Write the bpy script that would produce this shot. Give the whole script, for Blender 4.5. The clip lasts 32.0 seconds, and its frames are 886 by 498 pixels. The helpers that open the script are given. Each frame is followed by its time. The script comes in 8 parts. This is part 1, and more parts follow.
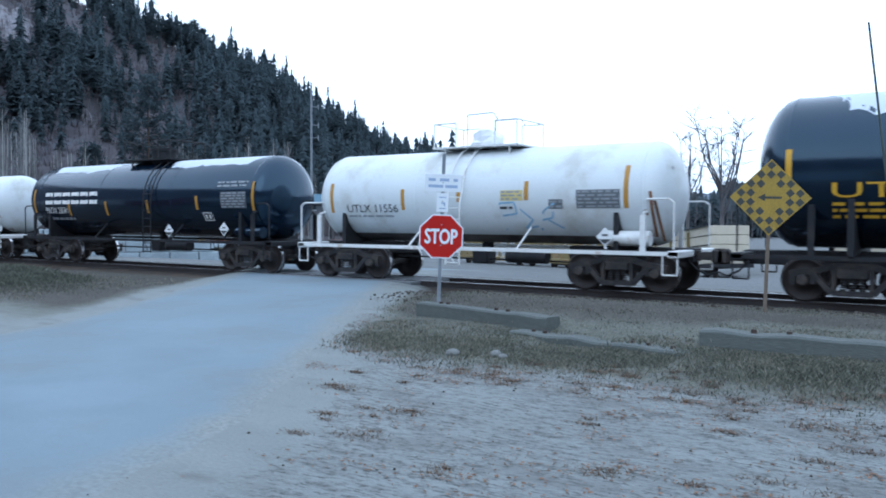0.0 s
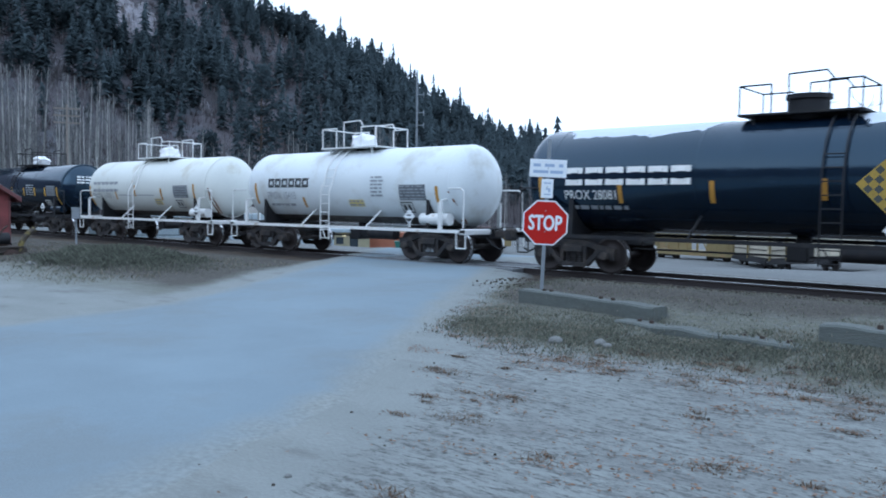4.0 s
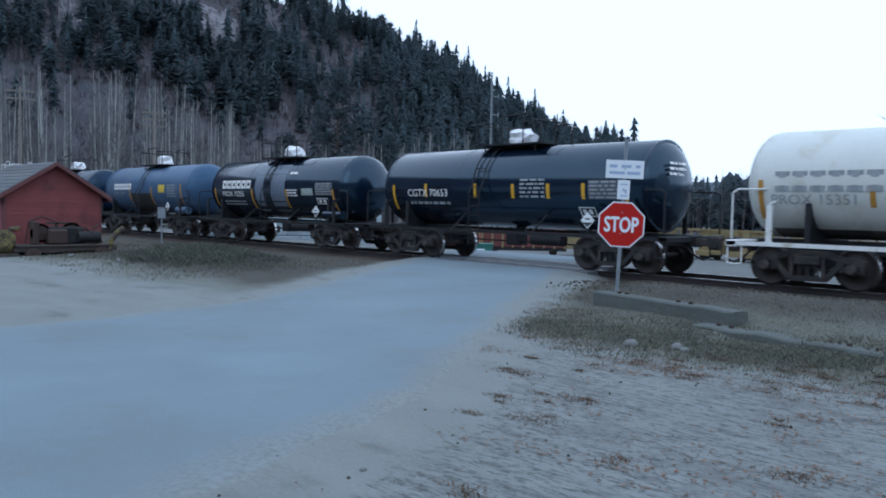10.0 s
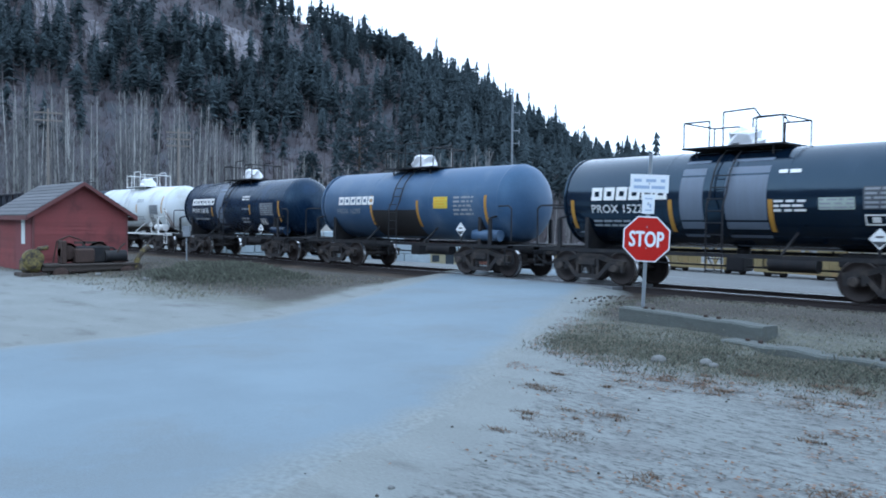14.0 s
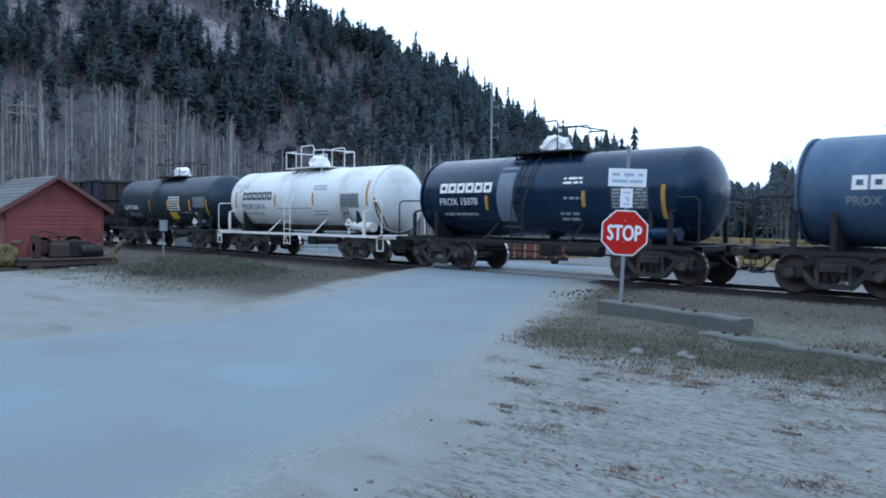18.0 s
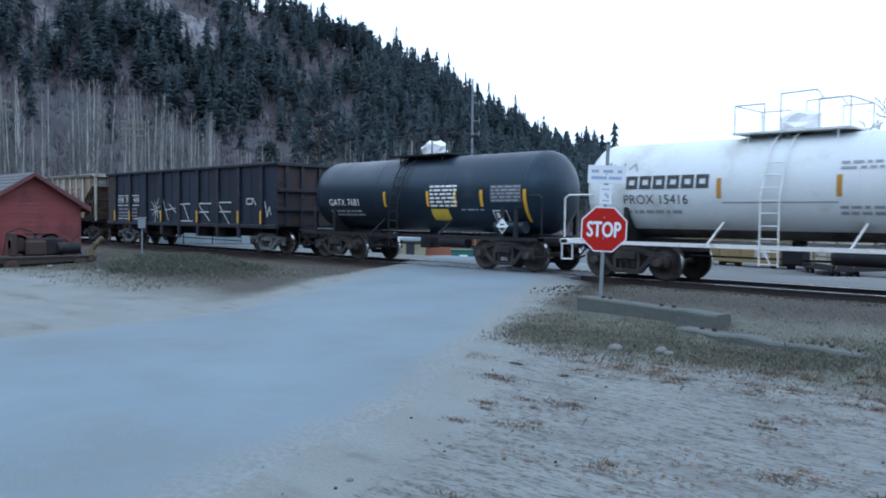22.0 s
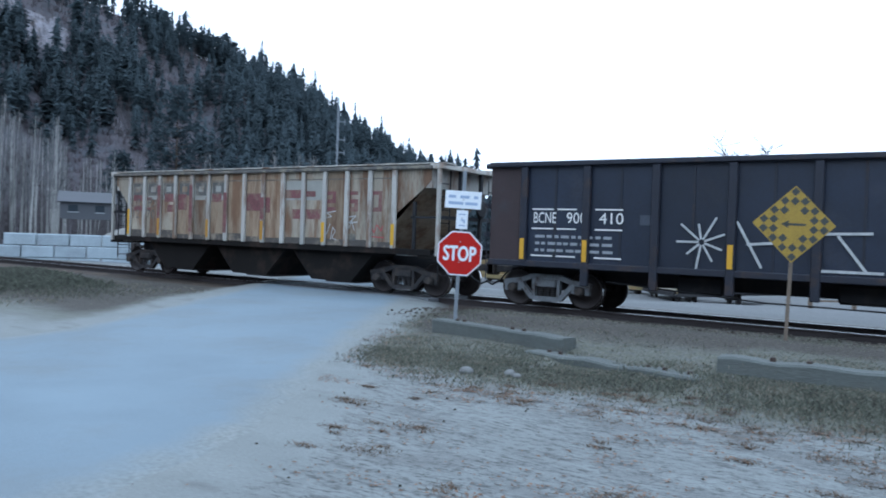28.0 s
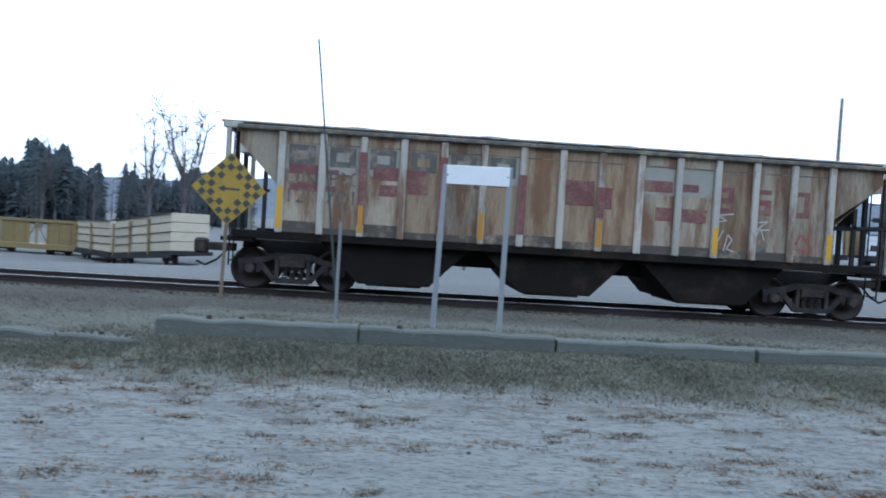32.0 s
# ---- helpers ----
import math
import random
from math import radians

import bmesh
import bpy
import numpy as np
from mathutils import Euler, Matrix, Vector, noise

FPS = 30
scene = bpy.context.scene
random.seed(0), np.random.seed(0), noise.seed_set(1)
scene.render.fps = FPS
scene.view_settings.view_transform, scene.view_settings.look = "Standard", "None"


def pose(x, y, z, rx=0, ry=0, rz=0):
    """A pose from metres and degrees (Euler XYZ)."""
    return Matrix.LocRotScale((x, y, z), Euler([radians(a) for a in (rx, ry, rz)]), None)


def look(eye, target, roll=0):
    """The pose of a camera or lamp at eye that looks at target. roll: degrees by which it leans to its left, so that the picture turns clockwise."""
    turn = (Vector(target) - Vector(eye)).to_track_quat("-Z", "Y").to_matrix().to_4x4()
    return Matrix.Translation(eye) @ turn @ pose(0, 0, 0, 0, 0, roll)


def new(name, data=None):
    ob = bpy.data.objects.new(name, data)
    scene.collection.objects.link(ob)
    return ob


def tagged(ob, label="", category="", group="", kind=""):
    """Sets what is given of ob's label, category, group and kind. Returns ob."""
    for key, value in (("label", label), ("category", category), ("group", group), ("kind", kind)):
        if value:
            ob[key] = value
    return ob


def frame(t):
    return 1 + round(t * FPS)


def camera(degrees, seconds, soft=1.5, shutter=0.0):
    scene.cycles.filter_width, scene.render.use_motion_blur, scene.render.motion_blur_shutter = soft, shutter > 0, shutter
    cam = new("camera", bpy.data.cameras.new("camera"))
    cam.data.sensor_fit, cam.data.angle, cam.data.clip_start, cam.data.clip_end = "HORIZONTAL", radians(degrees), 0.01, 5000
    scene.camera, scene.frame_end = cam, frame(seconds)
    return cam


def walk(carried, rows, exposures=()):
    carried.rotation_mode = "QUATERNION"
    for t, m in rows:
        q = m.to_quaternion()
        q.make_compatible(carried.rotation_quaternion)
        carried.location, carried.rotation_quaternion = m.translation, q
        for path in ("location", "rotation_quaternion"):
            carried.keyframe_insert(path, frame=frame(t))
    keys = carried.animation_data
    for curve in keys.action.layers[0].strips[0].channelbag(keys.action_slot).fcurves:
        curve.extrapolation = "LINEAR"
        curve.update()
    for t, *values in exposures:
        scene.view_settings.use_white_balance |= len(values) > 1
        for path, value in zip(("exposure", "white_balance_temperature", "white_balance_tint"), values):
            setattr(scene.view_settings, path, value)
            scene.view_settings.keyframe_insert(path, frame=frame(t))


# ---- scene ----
cam = camera(57.5, 32.0, soft=1.8, shutter=0.3)
CAM_ROWS = [
    (0, pose(0.056, -0.025, 0.046, 87.97, -0.23, 33.42)),
    (0.5, pose(0.045, -0.024, 0.049, 87.72, -0.72, 33.92)),
    (1, pose(0.030, -0.017, 0.045, 87.52, -1.17, 34.15)),
    (1.5, pose(0.006, -0.012, 0.036, 87.38, -1.82, 34.50)),
    (2, pose(0.018, 0.030, 0.041, 87.29, -1.14, 36.21)),
    (2.5, pose(0.013, 0.029, 0.036, 87.17, -1.06, 38.08)),
    (3, pose(0.016, 0.024, 0.030, 87.07, -1.06, 38.99)),
    (3.5, pose(0.013, 0.026, 0.029, 87.08, -1.00, 39.20)),
    (4, pose(0.004, 0.032, 0.011, 87.03, -0.79, 40.73)),
    (4.5, pose(-0.011, 0.023, 0.003, 87.03, -0.59, 41.71)),
    (6.5, pose(0.008, 0.010, 0.002, 87.18, -0.72, 43.21)),
    (7, pose(0.011, 0.011, -0.001, 87.16, -0.60, 43.57)),
    (7.5, pose(0.000, 0.015, -0.011, 87.11, -0.67, 44.60)),
    (8, pose(0.005, 0.014, -0.014, 87.08, -0.51, 45.32)),
    (8.5, pose(0.005, 0.014, -0.015, 86.92, -0.40, 45.45)),
    (9, pose(-0.002, 0.027, -0.024, 86.89, -0.23, 45.71)),
    (9.5, pose(-0.002, 0.016, -0.012, 86.92, -0.42, 45.84)),
    (10, pose(0.013, 0.003, -0.011, 87.10, -1.08, 45.93)),
    (10.5, pose(-0.028, -0.001, -0.017, 87.13, -0.34, 48.11)),
    (11, pose(-0.037, -0.008, -0.019, 87.21, -1.35, 47.54)),
    (11.5, pose(-0.047, -0.007, -0.023, 87.53, -1.18, 47.08)),
    (12, pose(-0.043, -0.012, -0.023, 87.92, -0.63, 47.05)),
    (12.5, pose(-0.046, -0.009, -0.020, 88.23, -0.79, 47.14)),
    (13, pose(-0.028, -0.010, -0.011, 88.29, -0.61, 47.26)),
    (13.5, pose(-0.030, -0.014, -0.016, 88.32, -0.61, 47.41)),
    (14, pose(-0.027, -0.007, -0.017, 88.24, -0.59, 47.46)),
    (14.5, pose(-0.018, -0.005, -0.020, 88.11, -0.77, 47.41)),
    (16.5, pose(-0.024, -0.005, -0.020, 88.12, -0.64, 46.07)),
    (17, pose(-0.021, -0.005, -0.019, 88.02, -0.62, 46.00)),
    (17.5, pose(-0.022, 0.000, -0.020, 87.88, -0.63, 45.99)),
    (18, pose(-0.026, 0.000, -0.021, 87.84, -0.57, 46.00)),
    (18.5, pose(-0.009, -0.007, -0.013, 87.77, -0.49, 46.00)),
    (19, pose(-0.010, -0.003, -0.016, 87.76, -0.58, 46.02)),
    (19.5, pose(-0.002, -0.011, -0.014, 87.71, -0.47, 45.89)),
    (20, pose(0.002, -0.010, -0.012, 87.75, -0.49, 45.76)),
    (20.5, pose(-0.002, -0.006, -0.010, 87.86, -0.57, 45.50)),
    (21, pose(-0.007, -0.001, -0.014, 87.93, -0.53, 45.13)),
    (21.5, pose(-0.014, 0.008, -0.013, 87.82, -0.47, 44.97)),
    (22, pose(-0.009, 0.005, -0.006, 87.57, -0.45, 44.67)),
    (22.5, pose(-0.008, 0.013, -0.008, 87.50, -0.47, 44.35)),
    (23, pose(-0.008, 0.009, -0.009, 87.59, -0.62, 44.04)),
    (23.5, pose(-0.003, 0.010, -0.013, 87.75, -0.57, 43.82)),
    (24, pose(0.004, -0.001, -0.009, 87.89, -0.86, 43.55)),
    (24.5, pose(0.012, -0.004, -0.004, 87.99, -0.91, 43.46)),
    (25, pose(0.031, -0.015, 0.043, 87.74, -0.95, 43.42)),
    (25.5, pose(0.010, -0.016, -0.007, 88.31, -1.05, 43.33)),
    (27.5, pose(0.014, 0.039, 0.031, 88.86, -1.29, 39.12)),
    (28, pose(0.087, 0.039, 0.032, 89.19, -2.01, 35.02)),
    (28.5, pose(0.061, 0.023, 0.065, 89.31, -1.67, 30.81)),
    (29, pose(0.078, 0.009, 0.067, 89.50, -0.95, 28.97)),
    (29.5, pose(0.094, -0.008, 0.080, 89.47, -1.40, 26.43)),
    (30, pose(0.145, -0.009, 0.102, 89.26, -1.72, 21.61)),
    (30.5, pose(0.175, -0.012, 0.101, 89.24, -1.91, 16.70)),
    (31, pose(0.182, -0.021, 0.037, 89.41, -2.02, 11.33)),
    (31.5, pose(0.133, -0.070, 0.070, 88.91, -2.83, 3.30)),
    (32, pose(0.082, -0.065, 0.042, 88.33, -3.52, -3.44)),
]
walk(cam, CAM_ROWS, exposures=[(0, -0.47, 5150, 6), (1, -0.62, 5150, 6), (4.5, -0.58, 5150, 6), (6.5, -0.92, 5150, 6), (8, -0.97, 5200, 7), (9, -1.0, 5200, 7), (11, -0.78, 5150, 6), (14, -0.35, 5100, 5), (16.5, -0.52, 5150, 6), (18, -0.62, 5150, 6), (20, -0.75, 5150, 6), (22, -0.62, 5200, 6), (24, -0.54, 5200, 6), (25.5, -0.36, 5200, 6), (28, -0.4, 5200, 6), (29, -0.5, 5200, 6), (30, -0.62, 5200, 6), (32, -0.5, 5300, 6)])

# ---- sky and sun ----
world = bpy.data.worlds.new("sky_world")
scene.world = world
world.use_nodes = True
wn = world.node_tree
wn.nodes.clear()
sky = wn.nodes.new("ShaderNodeTexSky")
sky.sky_type = "NISHITA"
sky.sun_disc = False
sky.sun_elevation = radians(24)
sky.sun_rotation = radians(205)
sky.air_density, sky.dust_density, sky.ozone_density = 1.3, 3.5, 1.2
cloud = wn.nodes.new("ShaderNodeMix")
cloud.data_type = "RGBA"
cloud.inputs["Factor"].default_value = 0.94
cloud.inputs[7].default_value = (15.2, 15.8, 16.8, 1)
wbg = wn.nodes.new("ShaderNodeBackground")
wbg.inputs["Strength"].default_value = 0.15
wout = wn.nodes.new("ShaderNodeOutputWorld")
wn.links.new(sky.outputs[0], cloud.inputs[6])
wn.links.new(cloud.outputs[2], wbg.inputs[0])
wn.links.new(wbg.outputs[0], wout.inputs[0])
sun_data = bpy.data.lights.new("sun", "SUN")
sun_data.energy, sun_data.angle, sun_data.color = 0.5, radians(40), (1.0, 0.985, 0.97)
sun = new("sun", sun_data)
sun.matrix_world = look((0, 0, 50), (-20, 42, 20))

# ---- plan, in metres; the eye is near the origin ----
RAIL_Z = -1.555          # top of rail
TRACK_Y = 18.27          # centre of the track
GAUGE = 1.435

# ---- materials ----
MATS = {}


def mat(name, color, rough=0.7, metal=0.0, var=0.15, scale=3.0, fine=40.0, bump=0.15, spec=0.5, second=None, amount=0.0, stain_scale=0.8, per_object=0.0, stretch=(1, 1, 1)):
    """Principled surface with grain at two scales; second: colour of stains and wear."""
    if name in MATS:
        return MATS[name]
    m = bpy.data.materials.new(name)
    m.use_nodes = True
    nt = m.node_tree
    bsdf = nt.nodes["Principled BSDF"]
    bsdf.inputs["Roughness"].default_value = rough
    bsdf.inputs["Metallic"].default_value = metal
    bsdf.inputs["Specular IOR Level"].default_value = spec
    tc = nt.nodes.new("ShaderNodeTexCoord")
    mp = nt.nodes.new("ShaderNodeMapping")
    mp.inputs["Scale"].default_value = stretch
    nt.links.new(tc.outputs["Object"], mp.inputs[0])
    n1 = nt.nodes.new("ShaderNodeTexNoise")
    n1.inputs["Scale"].default_value, n1.inputs["Detail"].default_value = scale, 6
    nt.links.new(mp.outputs[0], n1.inputs["Vector"])
    n2 = nt.nodes.new("ShaderNodeTexNoise")
    n2.inputs["Scale"].default_value, n2.inputs["Detail"].default_value = fine, 4
    nt.links.new(mp.outputs[0], n2.inputs["Vector"])
    add = nt.nodes.new("ShaderNodeMath")
    add.operation = "ADD"
    nt.links.new(n1.outputs[0], add.inputs[0])
    nt.links.new(n2.outputs[0], add.inputs[1])
    rng = nt.nodes.new("ShaderNodeMapRange")
    rng.inputs["From Min"].default_value, rng.inputs["From Max"].default_value = 0.6, 1.4
    rng.inputs["To Min"].default_value, rng.inputs["To Max"].default_value = 1 - var, 1 + var
    nt.links.new(add.outputs[0], rng.inputs["Value"])
    mul = nt.nodes.new("ShaderNodeMix")
    mul.data_type, mul.blend_type = "RGBA", "MULTIPLY"
    mul.inputs["Factor"].default_value = 1.0
    nt.links.new(rng.outputs[0], mul.inputs[7])
    base = nt.nodes.new("ShaderNodeRGB")
    base.outputs[0].default_value = (*color, 1)
    last = base.outputs[0]
    if second:
        n3 = nt.nodes.new("ShaderNodeTexNoise")
        n3.inputs["Scale"].default_value, n3.inputs["Detail"].default_value, n3.inputs["Roughness"].default_value = stain_scale, 8, 0.65
        nt.links.new(mp.outputs[0], n3.inputs["Vector"])
        ramp = nt.nodes.new("ShaderNodeMapRange")
        edge = 0.62 - 0.3 * amount
        ramp.inputs["From Min"].default_value, ramp.inputs["From Max"].default_value = edge, edge + 0.14
        nt.links.new(n3.outputs[0], ramp.inputs["Value"])
        mx = nt.nodes.new("ShaderNodeMix")
        mx.data_type = "RGBA"
        mx.inputs[7].default_value = (*second, 1)
        nt.links.new(ramp.outputs[0], mx.inputs["Factor"])
        nt.links.new(last, mx.inputs[6])
        last = mx.outputs[2]
    if per_object:
        oi = nt.nodes.new("ShaderNodeObjectInfo")
        r2 = nt.nodes.new("ShaderNodeMapRange")
        r2.inputs["To Min"].default_value, r2.inputs["To Max"].default_value = 1 - per_object, 1 + per_object
        nt.links.new(oi.outputs["Random"], r2.inputs["Value"])
        m2 = nt.nodes.new("ShaderNodeMix")
        m2.data_type, m2.blend_type = "RGBA", "MULTIPLY"
        m2.inputs["Factor"].default_value = 1.0
        nt.links.new(last, m2.inputs[6])
        nt.links.new(r2.outputs[0], m2.inputs[7])
        last = m2.outputs[2]
    nt.links.new(last, mul.inputs[6])
    nt.links.new(mul.outputs[2], bsdf.inputs["Base Color"])
    rr = nt.nodes.new("ShaderNodeMapRange")
    rr.inputs["From Min"].default_value, rr.inputs["From Max"].default_value = 0.6, 1.4
    rr.inputs["To Min"].default_value, rr.inputs["To Max"].default_value = max(0.02, rough - 0.1), min(1, rough + 0.1)
    nt.links.new(add.outputs[0], rr.inputs["Value"])
    nt.links.new(rr.outputs[0], bsdf.inputs["Roughness"])
    if bump:
        bp = nt.nodes.new("ShaderNodeBump")
        bp.inputs["Strength"].default_value, bp.inputs["Distance"].default_value = bump, 0.02
        nt.links.new(n2.outputs[0], bp.inputs["Height"])
        nt.links.new(bp.outputs[0], bsdf.inputs["Normal"])
    MATS[name] = m
    return m


def island(m, amount):
    """Vary a material's base colour from piece to piece of a joined mesh."""
    nt = m.node_tree
    bsdf = nt.nodes["Principled BSDF"]
    src = bsdf.inputs["Base Color"].links[0].from_socket
    g = nt.nodes.new("ShaderNodeNewGeometry")
    r2 = nt.nodes.new("ShaderNodeMapRange")
    r2.inputs["To Min"].default_value, r2.inputs["To Max"].default_value = 1 - amount, 1 + amount
    nt.links.new(g.outputs["Random Per Island"], r2.inputs["Value"])
    m2 = nt.nodes.new("ShaderNodeMix")
    m2.data_type, m2.blend_type = "RGBA", "MULTIPLY"
    m2.inputs["Factor"].default_value = 1.0
    nt.links.new(src, m2.inputs[6])
    nt.links.new(r2.outputs[0], m2.inputs[7])
    nt.links.new(m2.outputs[2], bsdf.inputs["Base Color"])
    return m


def thin(m, share):
    """Let part of the light pass through thin blades and needles."""
    nt = m.node_tree
    bsdf, out = nt.nodes["Principled BSDF"], nt.nodes["Material Output"]
    tr = nt.nodes.new("ShaderNodeBsdfTranslucent")
    nt.links.new(bsdf.inputs["Base Color"].links[0].from_socket, tr.inputs["Color"])
    mix = nt.nodes.new("ShaderNodeMixShader")
    mix.inputs[0].default_value = share
    nt.links.new(bsdf.outputs[0], mix.inputs[1])
    nt.links.new(tr.outputs[0], mix.inputs[2])
    nt.links.new(mix.outputs[0], out.inputs["Surface"])
    return m


# ---- mesh building ----
class Shape:
    """Collects faces and turns them into one mesh object."""

    def __init__(self):
        self.v, self.f, self.sm, self.nrm = [], [], [], []

    def add(self, verts, faces, smooth=False):
        o = len(self.v)
        self.v += [tuple(p) for p in verts]
        self.f += [tuple(i + o for i in f) for f in faces]
        self.sm += [smooth] * len(faces)
        return self

    def box(self, x0, y0, z0, x1, y1, z1, bev=0.0):
        if bev <= 0:
            vs = [(x0, y0, z0), (x1, y0, z0), (x1, y1, z0), (x0, y1, z0), (x0, y0, z1), (x1, y0, z1), (x1, y1, z1), (x0, y1, z1)]
            return self.add(vs, [(0, 3, 2, 1), (4, 5, 6, 7), (0, 1, 5, 4), (1, 2, 6, 5), (2, 3, 7, 6), (3, 0, 4, 7)])
        b = min(bev, (x1 - x0) * 0.45, (y1 - y0) * 0.45, (z1 - z0) * 0.45)
        vs, ids = [], {}
        for sx in (0, 1):
            for sy in (0, 1):
                for sz in (0, 1):
                    c = ((x0, x1)[sx], (y0, y1)[sy], (z0, z1)[sz])
                    for a in range(3):
                        p = [c[i] if i == a else c[i] + b * (1 - 2 * (sx, sy, sz)[i]) for i in range(3)]
                        ids[sx, sy, sz, a] = len(vs)
                        vs.append(tuple(p))
        fs = []
        for a in range(3):
            o = [i for i in range(3) if i != a]
            for s in (0, 1):
                quad = []
                for q in ((0, 0), (1, 0), (1, 1), (0, 1)):
                    k = [0, 0, 0]
                    k[a], k[o[0]], k[o[1]] = s, q[0], q[1]
                    quad.append(ids[k[0], k[1], k[2], a])
                flip = (s == 0) != (a == 1)
                fs.append(tuple(reversed(quad)) if flip else tuple(quad))
            for q in ((0, 0), (1, 0), (1, 1), (0, 1)):
                k0, k1 = [0, 0, 0], [0, 0, 0]
                k0[a], k1[a] = 0, 1
                k0[o[0]] = k1[o[0]] = q[0]
                k0[o[1]] = k1[o[1]] = q[1]
                fs.append((ids[(*k0, o[0])], ids[(*k1, o[0])], ids[(*k1, o[1])], ids[(*k0, o[1])]))
        for sx in (0, 1):
            for sy in (0, 1):
                for sz in (0, 1):
                    fs.append((ids[sx, sy, sz, 0], ids[sx, sy, sz, 1], ids[sx, sy, sz, 2]))
        return self.add(vs, fs)

    def cyl(self, p0, p1, r0, r1=None, n=10, caps=True, smooth=True):
        r1 = r0 if r1 is None else r1
        p0, p1 = Vector(p0), Vector(p1)
        d = (p1 - p0).normalized()
        a = d.orthogonal().normalized()
        b = d.cross(a)
        vs = []
        for p, r in ((p0, r0), (p1, r1)):
            for i in range(n):
                t = 2 * math.pi * i / n
                vs.append(p + a * (r * math.cos(t)) + b * (r * math.sin(t)))
        self.add(vs, [(i, (i + 1) % n, n + (i + 1) % n, n + i) for i in range(n)], smooth)
        if caps:
            self.add(vs[:n], [tuple(reversed(range(n)))])
            self.add(vs[n:], [tuple(range(n))])
        return self

    def tube(self, pts, r, n=6, smooth=True):
        for a, b in zip(pts, pts[1:]):
            self.cyl(a, b, r, n=n, smooth=smooth)
        return self

    def lathe_x(self, prof, cy=0.0, cz=0.0, n=40, smooth=True):
        """prof: (x, radius) pairs from one end to the other."""
        vs, fs = [], []
        for x, r in prof:
            for i in range(n):
                t = 2 * math.pi * i / n
                vs.append((x, cy + r * math.cos(t), cz + r * math.sin(t)))
        for k in range(len(prof) - 1):
            for i in range(n):
                fs.append((k * n + i, (k + 1) * n + i, (k + 1) * n + (i + 1) % n, k * n + (i + 1) % n))
        self.add(vs, fs, smooth)
        self.add(vs[:n], [tuple(range(n))], smooth)
        self.add(vs[-n:], [tuple(reversed(range(n)))], smooth)
        return self

    def lathe_y(self, prof, cx=0.0, cz=0.0, n=28, smooth=True, caps=True):
        vs, fs = [], []
        for y, r in prof:
            for i in range(n):
                t = 2 * math.pi * i / n
                vs.append((cx + r * math.cos(t), y, cz + r * math.sin(t)))
        for k in range(len(prof) - 1):
            for i in range(n):
                fs.append((k * n + i, k * n + (i + 1) % n, (k + 1) * n + (i + 1) % n, (k + 1) * n + i))
        self.add(vs, fs, smooth)
        if caps:
            self.add(vs[:n], [tuple(reversed(range(n)))])
            self.add(vs[-n:], [tuple(range(n))])
        return self

    def prism(self, poly, a, b, axis="y"):
        """A flat outline pushed from a to b along an axis."""
        n = len(poly)

        def at(p, d):
            return {"y": (p[0], d, p[1]), "x": (d, p[0], p[1]), "z": (p[0], p[1], d)}[axis]
        vs = [at(p, a) for p in poly] + [at(p, b) for p in poly]
        fs = [tuple(range(n)), tuple(reversed(range(n, 2 * n)))]
        fs += [(i, n + i, n + (i + 1) % n, (i + 1) % n) for i in range(n)]
        return self.add(vs, fs)

    def quad(self, a, b, c, d):
        return self.add([a, b, c, d], [(0, 1, 2, 3)])

    def mesh(self, name):
        me = bpy.data.meshes.new(name)
        me.from_pydata(self.v, [], self.f)
        me.polygons.foreach_set("use_smooth", self.sm)
        me.update()
        if self.nrm:
            me.normals_split_custom_set_from_vertices(self.nrm)
        return me


def part(name, shape, material, parent=None, label=""):
    ob = new(name, shape.mesh(name))
    ob.data.materials.append(material)
    if parent:
        ob.parent = parent
    if label:
        ob["label"] = label
    return ob


def fix(ob):
    """Turn all faces outward."""
    bm = bmesh.new()
    bm.from_mesh(ob.data)
    bmesh.ops.recalc_face_normals(bm, faces=bm.faces)
    bm.to_mesh(ob.data)
    bm.free()
    return ob


def empty(name, m, label, category, group=""):
    ob = new(name)
    ob.matrix_world = m
    return tagged(ob, label, category, group)


def text_mesh(body, size, squeeze=1.0):
    """The built-in font's letters as flat 2D triangles: vertices (u, v) and faces, centred."""
    cu = bpy.data.curves.new("letters", "FONT")
    cu.body, cu.size, cu.resolution_u = body, size, 3
    cu.align_x, cu.align_y = "CENTER", "CENTER"
    ob = bpy.data.objects.new("letters", cu)
    me = bpy.data.meshes.new_from_object(ob)
    vs = [(v.co.x * squeeze, v.co.y) for v in me.vertices]
    fs = [tuple(p.vertices) for p in me.polygons]
    bpy.data.objects.remove(ob)
    bpy.data.meshes.remove(me)
    bpy.data.curves.remove(cu)
    return vs, fs

# ---- ground, road, track ----
def smooth(a, b, x):
    t = min(1.0, max(0.0, (x - a) / (b - a)))
    return t * t * (3 - 2 * t)


def lerp_table(tab, x):
    if x <= tab[0][0]:
        return tab[0][1]
    for (a, va), (b, vb) in zip(tab, tab[1:]):
        if x <= b:
            return va + (vb - va) * (x - a) / (b - a)
    return tab[-1][1]


